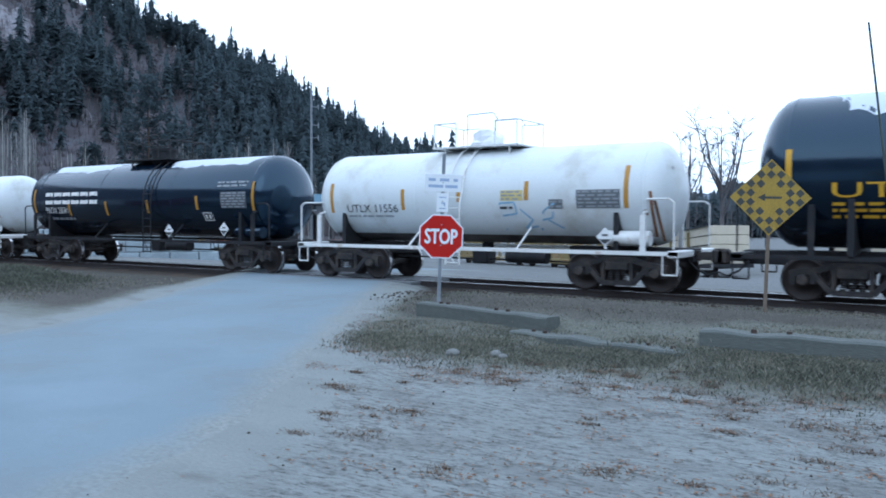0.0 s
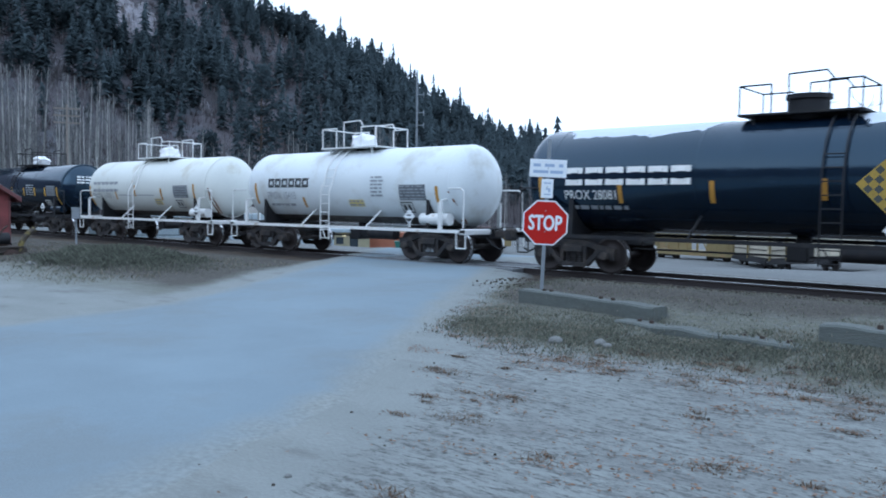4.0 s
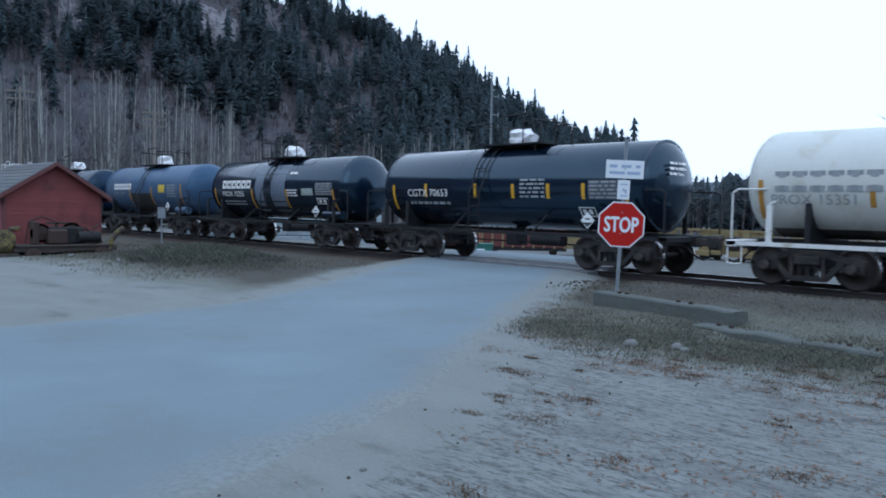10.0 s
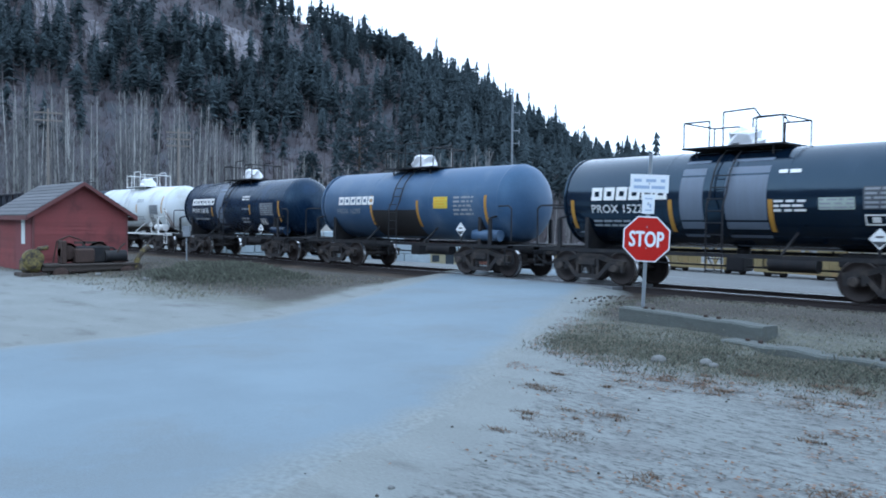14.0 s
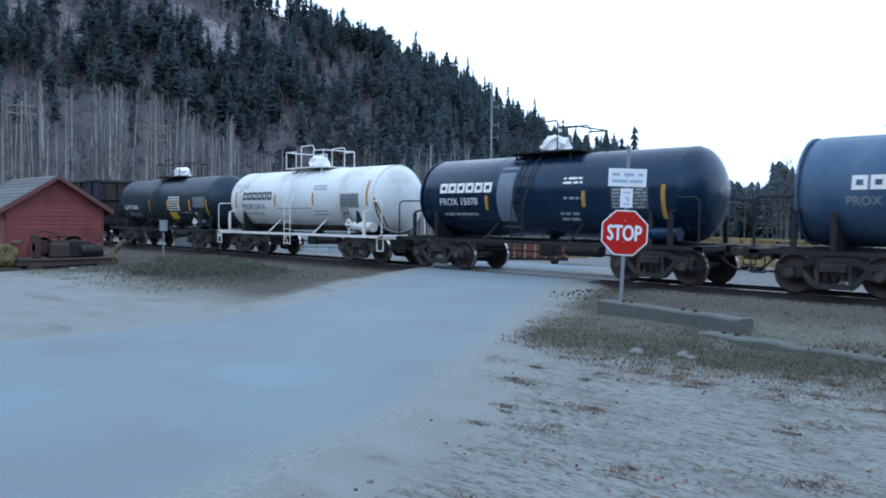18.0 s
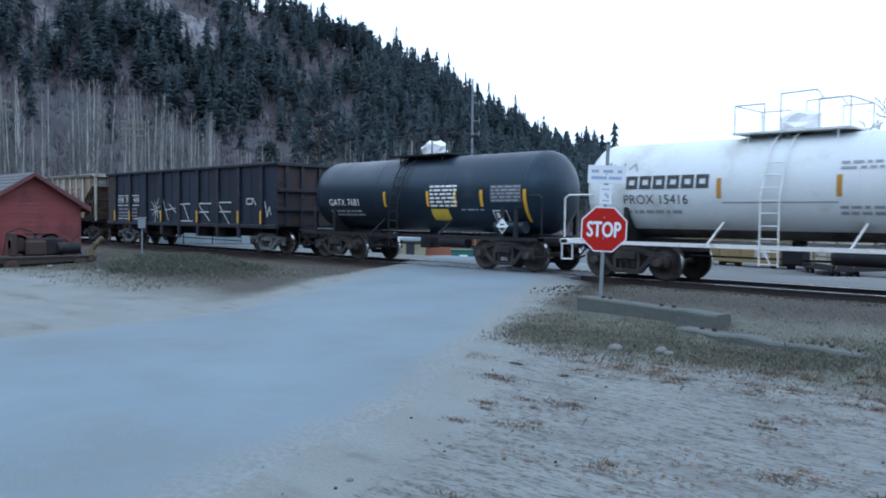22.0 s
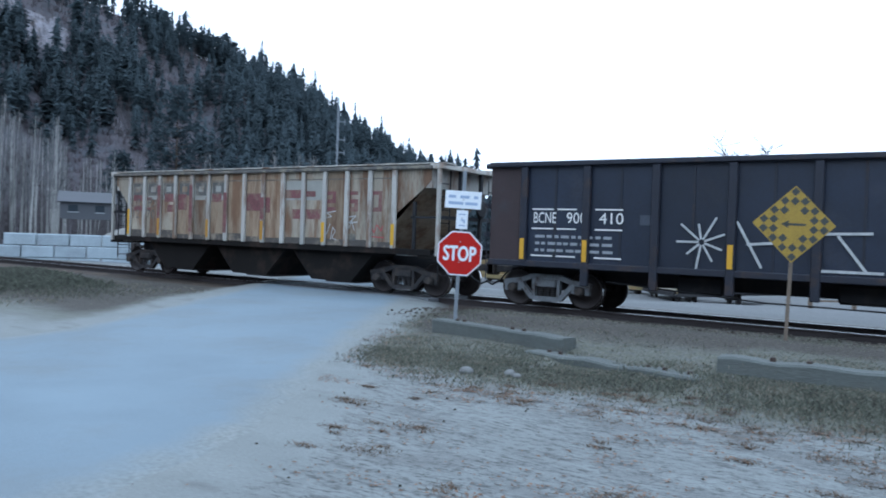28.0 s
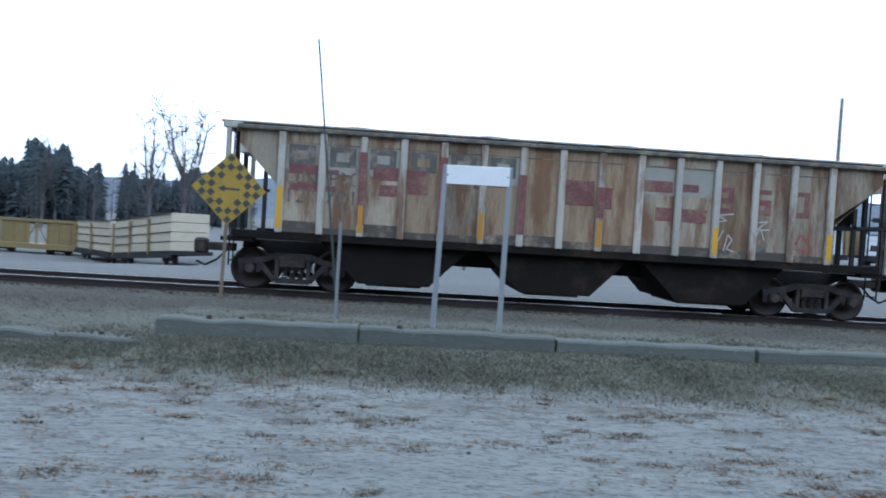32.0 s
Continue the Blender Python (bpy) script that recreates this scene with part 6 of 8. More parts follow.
def clump_pine(name, x, y, z, h, wide, label, seed):
    """A round-crowned pine: limbs in uneven whorls carrying tufts of needles, with gaps."""
    rnd = random.Random(seed)
    ob = empty(name, pose(x, y, z), label, "tree")
    c, b = Shape(), Shape()
    for k in range(64):
        f = (k + rnd.random()) / 64
        zc = h * (0.16 + 0.82 * f)
        reach = wide * math.sin(math.pi * (0.2 + 0.77 * f)) ** 0.7 * rnd.uniform(0.6, 1.1)
        a = k * 2.4 + rnd.uniform(-0.5, 0.5)
        tip = Vector((math.cos(a) * reach, math.sin(a) * reach, zc + reach * rnd.uniform(-0.1, 0.25)))
        root = Vector((0, 0, zc - 0.08 * reach))
        stick(b, root, tip, 0.12, 0.03)
        for j in range(26):
            p = root.lerp(tip, rnd.uniform(0.3, 1.05)) + Vector((rnd.gauss(0, 0.7), rnd.gauss(0, 0.7), rnd.gauss(0.15, 0.45)))
            for q in range(3):
                d = Vector((rnd.uniform(-1, 1), rnd.uniform(-1, 1), rnd.uniform(-0.3, 0.9))).normalized() * rnd.uniform(0.5, 0.95)
                e = d.orthogonal().normalized() * 0.3
                c.add([p - e, p + e, p + d], [(0, 1, 2)])
    part("crown", c, m_fir, ob)
    part("limb", b, m_trunk, ob)
    part("trunk", Shape().cyl((0, 0, -1), (0, 0, h * 0.92), h * 0.014, h * 0.003, n=8), m_trunk, ob)


def polar(az, r):
    return -r * math.sin(radians(az)), r * math.cos(radians(az))


x, y = polar(32.75, 120)
single_conifer("spruce_tree", x, y, -4, 17.5, "tall ragged spruce behind the yard", 3, 0.15, 18, 8)
x, y = polar(31.7, 124)
single_conifer("spruce_tree", x, y, -4, 13.5, "tall ragged spruce behind the yard", 4, 0.14, 14, 7)
for i, (az, r, h) in enumerate(((53.4, 190, 36), (56.9, 215, 22), (50.6, 205, 20))):
    x, y = polar(az, r)
    clump_pine("pine_tree", x, y, -4, h, h * 0.17, "large dark round-crowned pine at the foot of the hill", 20 + i)


for i, (az, u, h) in enumerate(((50.5, 0.97, 25), (49.9, 0.98, 22), (51.1, 0.95, 20), (54.4, 0.97, 22), (46.6, 0.97, 15))):
    p = hill_point(az, u)
    clump_pine("pine_tree", p.x, p.y, p.z - 1, h, h * 0.26, "broad round-crowned pine on the ridge", 40 + i)


def far_trees():
    """The dark trees beyond the yard."""
    rnd = random.Random(77)
    f, b = Shape(), Shape()
    for i in range(330):
        az = rnd.choice((rnd.uniform(19.5, 33), rnd.uniform(10, 18.4), rnd.uniform(19.6, 27)))
        r = rnd.uniform(190, 260)
        top = 0.042 + 0.018 * noise.noise((az * 0.7, 3, 0)) + (0.02 if 21.5 < az < 24 else 0)
        x, y = polar(az, r)
        conifer(f, (x, y, -5), 5 + r * top * rnd.uniform(0.55, 1.1), rnd, 14, rnd.uniform(0.16, 0.26), 9, rnd.random() < 0.4)
    for i in range(40):
        az, r = rnd.uniform(-50, 8), rnd.uniform(240, 320)
        x, y = polar(az, r)
        conifer(f, (x, y, -5), 5 + r * rnd.uniform(0.01, 0.035), rnd, 8, 0.18, 6)
    tagged(part("far_conifers", f, m_hazefir), "row of dark conifers beyond the lumber yard", "trees", kind="stuff")
    for i in range(70):
        az, r = rnd.uniform(9, 30), rnd.uniform(150, 210)
        x, y = polar(az, r)
        bare_tree(b, (x, y, -5), 5 + r * rnd.uniform(0.02, 0.055), rnd, limbs=16, spread=0.25, twigs=3, r=0.008)
    tagged(part("far_bare_trees", b, m_brush), "thin leafless trees beyond the lumber yard", "trees", kind="stuff")


far_trees()


def cottonwood(name, az, r, h, seed, label):
    rnd = random.Random(seed)
    x, y = polar(az, r)
    ob = empty(name, pose(x, y, -4.5), label, "tree")
    t, c = Shape(), Shape()
    t.cyl((0, 0, -0.5), (0.2, 0, h * 0.35), h * 0.018, h * 0.012, n=8)
    part("trunk", t, m_brush, ob)
    for k in range(9):
        a = rnd.uniform(0, 6.283)
        z0 = h * rnd.uniform(0.18, 0.45)
        p = Vector((0.2 * z0 / h, 0, z0))
        e = Vector((math.cos(a) * h * rnd.uniform(0.1, 0.24), math.sin(a) * h * rnd.uniform(0.1, 0.24), h * rnd.uniform(0.72, 1.0)))
        m = p.lerp(e, 0.45) + Vector((math.cos(a), math.sin(a), 0)) * h * 0.03
        stick(c, p, m, h * 0.008, h * 0.0055)
        stick(c, m, e, h * 0.0055, h * 0.0015)
        for j in range(14):
            f = rnd.uniform(0.2, 1.0)
            q = p.lerp(m, f * 2) if f < 0.5 else m.lerp(e, f * 2 - 1)
            d = Vector((rnd.uniform(-1, 1), rnd.uniform(-1, 1), rnd.uniform(0.1, 1.2))).normalized()
            ln = h * rnd.uniform(0.05, 0.12)
            stick(c, q, q + d * ln, h * 0.0026, h * 0.0012)
            for l in range(4):
                d2 = (d + Vector((rnd.uniform(-0.8, 0.8), rnd.uniform(-0.8, 0.8), rnd.uniform(-0.3, 0.7)))).normalized()
                w = q + d * ln * rnd.uniform(0.3, 1)
                stick(c, w, w + d2 * ln * rnd.uniform(0.4, 0.8), h * 0.0014, h * 0.0007)
    part("crown", c, m_brush, ob)


cottonwood("cottonwood_tree", 14.4, 125, 21.5, 5, "large leafless cottonwood with fine twigs")
cottonwood("cottonwood_tree", 16.6, 140, 19, 6, "leafless cottonwood with fine twigs")
cottonwood("cottonwood_tree", 22.2, 190, 18.5, 9, "leafless cottonwood among dark conifers")

# ---- signs and posts beside the crossing ----
m_signred = mat("sign_red", (0.40, 0.012, 0.008), 0.55, var=0.06, spec=0.2)
m_signwhite = mat("sign_white", (0.74, 0.78, 0.82), 0.45, var=0.05, scale=4)
m_signyellow = mat("weathered_sign_yellow", (0.33, 0.225, 0.03), 0.6, var=0.25, scale=5)
m_signblack = mat("faded_sign_black", (0.045, 0.05, 0.045), 0.6, var=0.25)
m_signblue = mat("sign_blue_print", (0.33, 0.42, 0.58), 0.5, var=0.1)
m_galv = mat("galvanised_steel", (0.27, 0.3, 0.33), 0.55, 0.3, var=0.12, scale=8)
m_timberpost = mat("weathered_post", (0.16, 0.13, 0.1), 0.9, var=0.25, scale=4, fine=30, bump=0.4)
m_darkrod = mat("dark_green_rod", (0.04, 0.055, 0.05), 0.6, var=0.1)


def octagon(r):
    return [(r * math.cos(math.pi / 8 + k * math.pi / 4), r * math.sin(math.pi / 8 + k * math.pi / 4)) for k in range(8)]


def letters(ob, body, x, z, w, h, y, material, name="lettering"):
    vs, fs = text_mesh(body, 1.0)
    us_ = [u for u, v in vs]
    vv = [v for u, v in vs]
    sc, sv = w / (max(us_) - min(us_)), h / (max(vv) - min(vv))
    uc, vc = (max(us_) + min(us_)) / 2, (max(vv) + min(vv)) / 2
    s = Shape()
    s.add([(x + (u - uc) * sc, y, z + (v - vc) * sv) for u, v in vs], fs)
    return part(name, s, material, ob)


def bold_letters(ob, body, x, z, w, h, y, material, fat=0.011):
    """Heavier strokes: the same letters laid a little beside one another."""
    vs, fs = text_mesh(body, 1.0)
    us_ = [u for u, v in vs]
    vv = [v for u, v in vs]
    sc, sv = w / (max(us_) - min(us_)), h / (max(vv) - min(vv))
    uc, vc = (max(us_) + min(us_)) / 2, (max(vv) + min(vv)) / 2
    s = Shape()
    for i, (dx, dz) in enumerate(((-fat, 0), (fat, 0), (0, -fat), (0, fat))):
        s.add([(x + dx + (u - uc) * sc, y - 0.0005 * i, z + dz + (v - vc) * sv) for u, v in vs], fs)
    return part("lettering", s, material, ob)


def stop_sign():
    ob = empty("stop_sign", pose(-7.62, 11.55, -0.23, 0, 2.0, 33), "red octagonal stop sign with white border on a leaning steel post", "stop sign")
    r = 0.41
    part("border_plate", Shape().prism(octagon(r), -0.004, 0.004), m_signwhite, ob, "white border")
    part("panel", Shape().prism(octagon(r * 0.94), -0.008, -0.0045), m_signred, ob, "red face")
    bold_letters(ob, "STOP", 0, 0.0, 0.55, 0.25, -0.011, m_signwhite, 0.009)
    s = Shape()
    s.box(-0.03, 0.005, -1.16, -0.012, 0.035, 1.42)
    s.box(0.012, 0.005, -1.16, 0.03, 0.035, 1.42)
    s.box(-0.012, 0.025, -1.16, 0.012, 0.035, 1.42)
    part("post", s, m_galv, ob)
    small = part("tab_plate", Shape().box(-0.1, -0.004, 0.42, 0.1, 0.004, 0.74, 0.003), m_signwhite, ob, "small white plate with faint print")
    s = Shape()
    for i, (a, b, c, d) in enumerate(((-0.06, 0.66, 0.06, 0.68), (-0.02, 0.56, 0.05, 0.585), (0.02, 0.52, 0.05, 0.56), (-0.05, 0.47, 0.06, 0.49))):
        s.box(a, -0.0065, b, c, -0.0045, d)
    part("print_bars", s, m_signblue, small)
    name_plate = part("name_plate", Shape().box(-0.31, -0.006, 0.77, 0.31, 0.004, 1.07, 0.003), m_signwhite, ob, "white plate with two lines of blue print")
    s = Shape()
    for zz in (0.97, 0.86):
        for a, b, c, d in bars(0.5, 1, 0.1, int(zz * 100), 0.5):
            s.box(a, -0.0085, zz + b, c, -0.0065, zz + d)
    part("print_bars", s, m_signblue, name_plate)
    for z in (-0.15, 0.2, 0.6, 0.92):
        part("bolt", Shape().cyl((0, -0.016, z), (0, 0.0, z), 0.012, n=8), m_galv, ob)


stop_sign()


def hazard_sign():
    ob = empty("checkerboard_sign", pose(-2.47, 12.5, 0.40, 0, 1.5, 17), "yellow and black checkerboard sign with arrow on a thin rusty post", "road sign")
    h = 0.56
    part("panel", Shape().prism([(0, -h), (h, 0), (0, h), (-h, 0)], -0.005, 0.005), m_signyellow, ob)
    c = h * 1.4142 / 8.3
    for i in range(8):
        for j in range(8):
            if (i + j) % 2 or min(i, j, 7 - i, 7 - j) > 1:
                continue
            u, v = (i - 3.5) * c, (j - 3.5) * c
            x, z, k = (u - v) * 0.7071, (u + v) * 0.7071, c * 0.66
            part("check", Shape().prism([(x, z - k), (x + k, z), (x, z + k), (x - k, z)], -0.0085, -0.0055), m_signblack, ob)
    part("arrow_shaft", Shape().box(-0.1, -0.0085, -0.016, 0.16, -0.0055, 0.016), m_signblack, ob)
    part("arrow_head", Shape().prism([(-0.17, 0), (-0.07, -0.055), (-0.07, 0.055)], -0.0085, -0.0055), m_signblack, ob)
    part("post", Shape().box(-0.025, 0.006, -1.72, 0.025, 0.05, 0.1), m_timberpost, ob)


hazard_sign()


def board_sign():
    ob = empty("board_sign", pose(1.15, 10.6, -1.28, 0, 0, -12), "blank white board on two pale steel posts", "sign")
    for x, lean in ((-0.44, 0.05), (0.42, 0.02)):
        s = Shape()
        s.add([(x - 0.035 - lean, -0.02, -0.1), (x + 0.035 - lean, -0.02, -0.1), (x + 0.035 - lean, 0.02, -0.1), (x - 0.035 - lean, 0.02, -0.1), (x - 0.03, -0.02, 2.14), (x + 0.03, -0.02, 2.14), (x + 0.03, 0.02, 2.14), (x - 0.03, 0.02, 2.14)], [(0, 3, 2, 1), (4, 5, 6, 7), (0, 1, 5, 4), (1, 2, 6, 5), (2, 3, 7, 6), (3, 0, 4, 7)])
        part("post", s, m_galv, ob)
    part("board", Shape().box(-0.42, -0.035, 1.88, 0.42, -0.022, 2.13, 0.004), m_signwhite, ob)
    for x in (-0.4, 0.4):
        part("bolt", Shape().cyl((x, -0.045, 2.0), (x, -0.03, 2.0), 0.012, n=8), m_galv, ob)


board_sign()

m_stake = mat("dull_grey_stake", (0.2, 0.22, 0.23), 0.7, var=0.2, scale=6)
rod = empty("marker_rod", pose(-0.62, 10.6, -1.27), "tall thin dark rod with a pale lower stake, leaning", "post")
part("rod", Shape().cyl((0.02, 0.03, 0), (-0.43, 0.1, 3.66), 0.016, 0.012, n=8), m_darkrod, rod)
part("stake", Shape().box(-0.02, -0.025, -0.15, 0.02, 0.0, 1.28), m_stake, rod)

# ---- old timbers lying along the bank ----
m_beam = mat("grey_weathered_beam", (0.112, 0.125, 0.118), 0.95, var=0.3, scale=2, fine=22, bump=0.7, second=(0.1, 0.105, 0.095), amount=0.4, stain_scale=1.8, per_object=0.12, stretch=(0.6, 4, 4))
m_rustbolt = mat("rusty_bolt", (0.04, 0.028, 0.022), 0.85, var=0.3)


def timber(x0, y0, x1, y1, ztop, h, w, seed, bolts=()):
    d = math.hypot(x1 - x0, y1 - y0)
    yaw = math.degrees(math.atan2(y1 - y0, x1 - x0))
    ob = empty("timber_beam", pose(x0, y0, ztop - h, 0, 0, yaw), "grey weathered timber beam half buried in the bank", "timber", "old beams beside the track")
    n = 14
    vs, fs = [], []
    for i in range(n + 1):
        x = d * i / n
        e = 0.02 * noise.noise((x * 1.7, seed, 0))
        g = 0.025 * noise.noise((x * 2.3, seed, 5))
        b = 0.025
        for yy, zz in ((0, 0.0), (0, h - b), (b, h), (w - b, h), (w, h - b), (w, -0.1)):
            vs.append((x, yy + e, zz + (g if zz > 0 else 0)))
    for i in range(n):
        for k in range(6):
            fs.append((i * 6 + k, (i + 1) * 6 + k, (i + 1) * 6 + (k + 1) % 6, i * 6 + (k + 1) % 6))
    fs += [tuple(range(6)), tuple(reversed(range(n * 6, n * 6 + 6)))]
    s = Shape()
    s.add(vs, fs)
    fix(part("beam", s, m_beam, ob))
    for bx_ in bolts:
        part("bolt", Shape().cyl((bx_, w * 0.6, h - 0.02), (bx_, w * 0.6, h + 0.035), 0.04, 0.03, n=8), m_rustbolt, ob)


timber(-8.0, 11.35, -5.15, 10.62, -1.37, 0.24, 0.3, 1, (0.45, 0.62, 1.75, 2.0))
timber(-5.6, 10.3, -2.75, 9.78, -1.56, 0.16, 0.34, 2, (0.3, 0.5, 1.9, 2.15, 2.5))
timber(-2.75, 9.95, -0.3, 10.02, -1.29, 0.24, 0.32, 3, (0.6, 1.0))
timber(-0.27, 10.02, 2.2, 10.05, -1.30, 0.23, 0.32, 4, (0.5,))
timber(2.24, 10.06, 4.9, 10.2, -1.33, 0.22, 0.32, 5)
timber(4.95, 10.2, 8.2, 10.5, -1.34, 0.22, 0.32, 6)

# ---- the red shed ----
m_shed = mat("red_shed_boards", (0.19, 0.05, 0.05), 0.8, var=0.18, scale=2, fine=25, bump=0.25, second=(0.12, 0.036, 0.037), amount=0.3, stain_scale=1.3, per_object=0.12)
m_shedtrim = mat("dark_trim_boards", (0.13, 0.05, 0.05), 0.8, var=0.2)
m_roof = mat("grey_felt_shingle", (0.11, 0.115, 0.125), 0.9, var=0.25, scale=3, fine=30, bump=0.5, per_object=0.15)
m_pane = mat("pale_window_blind", (0.62, 0.68, 0.68), 0.35, var=0.08)


def build_shed():
    L, Wd, E, P = 4.4, 3.05, 2.03, 3.0
    ob = empty("shed", pose(-28.6, 8.0, -1.77), "small red clapboard shed with grey shingled gable roof", "shed")
    # walls as cores with lapped boards
    part("gable_wall", Shape().prism([(0.02, 0), (Wd - 0.02, 0), (Wd - 0.02, E), (Wd / 2, P - 0.03), (0.02, E)], -0.08, -0.02, "x"), m_shed, ob)
    part("back_wall", Shape().prism([(0.02, 0), (Wd - 0.02, 0), (Wd - 0.02, E), (Wd / 2, P - 0.03), (0.02, E)], -L + 0.02, -L + 0.08, "x"), m_shed, ob)
    part("side_wall", Shape().box(-L, 0.02, 0, 0, 0.08, E), m_shed, ob)
    part("side_wall", Shape().box(-L, Wd - 0.08, 0, 0, Wd - 0.02, E), m_shed, ob)
    nb = 21
    for i in range(nb):
        z0 = 0.05 + i * (P - 0.12) / nb
        z1 = z0 + (P - 0.12) / nb + 0.012
        def half(z):
            return Wd / 2 if z < E else Wd / 2 * max(0.02, (P - z) / (P - E))
        a, b = half(z0), half(z1)
        s = Shape()
        c = Wd / 2
        s.add([(-0.018, c - a, z0), (-0.018, c + a, z0), (-0.018, c + b, z1), (-0.018, c - b, z1), (0.018, c - a, z0), (0.018, c + a, z0), (0.002, c + b, z1), (0.002, c - b, z1)], [(0, 3, 2, 1), (4, 5, 6, 7), (0, 1, 5, 4), (1, 2, 6, 5), (2, 3, 7, 6), (3, 0, 4, 7)])
        part("board", s, m_shed, ob)
        if z1 < E + 0.1:
            part("board", Shape().box(-L, 0.0, z0, -0.0, 0.018, z1 - 0.02), m_shed, ob)
    for y in (0, Wd):
        part("corner_trim", Shape().box(-0.06, y - 0.03, 0, 0.03, y + 0.03, E + 0.02), m_shedtrim, ob)
    door = part("door", Shape().box(-1.9, -0.035, 0.06, -0.15, 0.0, 1.9, 0.006), mat("dark_red_door", (0.17, 0.05, 0.055), 0.75, var=0.15), ob, "dark red plank door")
    part("window", Shape().box(-1.2, -0.045, 0.95, -0.8, -0.036, 1.75), m_pane, door, "narrow pale window in the door")
    for sg, y0 in ((-1, 0), (1, Wd)):
        # shingled roof halves in courses
        run = Wd / 2 + 0.28
        nrm = math.atan2(P - E, Wd / 2)
        for k in range(9):
            f0, f1 = k / 9, (k + 1) / 9 + 0.02
            ya, yb = Wd / 2 + sg * run * (1 - f0), Wd / 2 + sg * run * (1 - min(1, f1))
            za, zb = P - math.tan(nrm) * run * (1 - f0) + 0.05, P - math.tan(nrm) * run * (1 - min(1, f1)) + 0.05
            s = Shape()
            s.add([(-L - 0.25, ya, za), (0.28, ya, za), (0.28, yb, zb), (-L - 0.25, yb, zb), (-L - 0.25, ya, za + 0.035), (0.28, ya, za + 0.035), (0.28, yb, zb + 0.015), (-L - 0.25, yb, zb + 0.015)], [(0, 1, 2, 3), (7, 6, 5, 4), (0, 4, 5, 1), (1, 5, 6, 2), (2, 6, 7, 3), (3, 7, 4, 0)])
            fix(part("shingle_course", s, m_roof, ob))
        s = Shape()
        ye, ze = Wd / 2 + sg * run, P - math.tan(nrm) * run
        s.add([(0.2, ye, ze - 0.09), (0.29, ye, ze - 0.09), (0.29, Wd / 2, P - 0.07), (0.2, Wd / 2, P - 0.07), (0.2, ye, ze + 0.05), (0.29, ye, ze + 0.05), (0.29, Wd / 2, P + 0.055), (0.2, Wd / 2, P + 0.055)], [(0, 1, 2, 3), (7, 6, 5, 4), (0, 4, 5, 1), (1, 5, 6, 2), (2, 6, 7, 3), (3, 7, 4, 0)])
        fix(part("barge_board", s, m_shedtrim, ob))
        part("fascia", Shape().box(-L - 0.24, min(ye, ye - sg * 0.03), ze - 0.1, 0.27, max(ye, ye - sg * 0.03), ze + 0.04), m_shedtrim, ob)


build_shed()

# ---- old wagon with machinery before the shed ----
m_deck = mat("rotting_deck_planks", (0.055, 0.046, 0.04), 0.95, var=0.3, scale=3, fine=25, bump=0.5, per_object=0.2)
m_oldyellow = mat("peeling_yellow_iron", (0.2, 0.165, 0.055), 0.85, var=0.3, scale=5, second=(0.05, 0.042, 0.035), amount=0.65, stain_scale=4)
m_rustiron = mat("rusty_iron", (0.05, 0.032, 0.026), 0.85, var=0.35, scale=5, fine=35, bump=0.4)


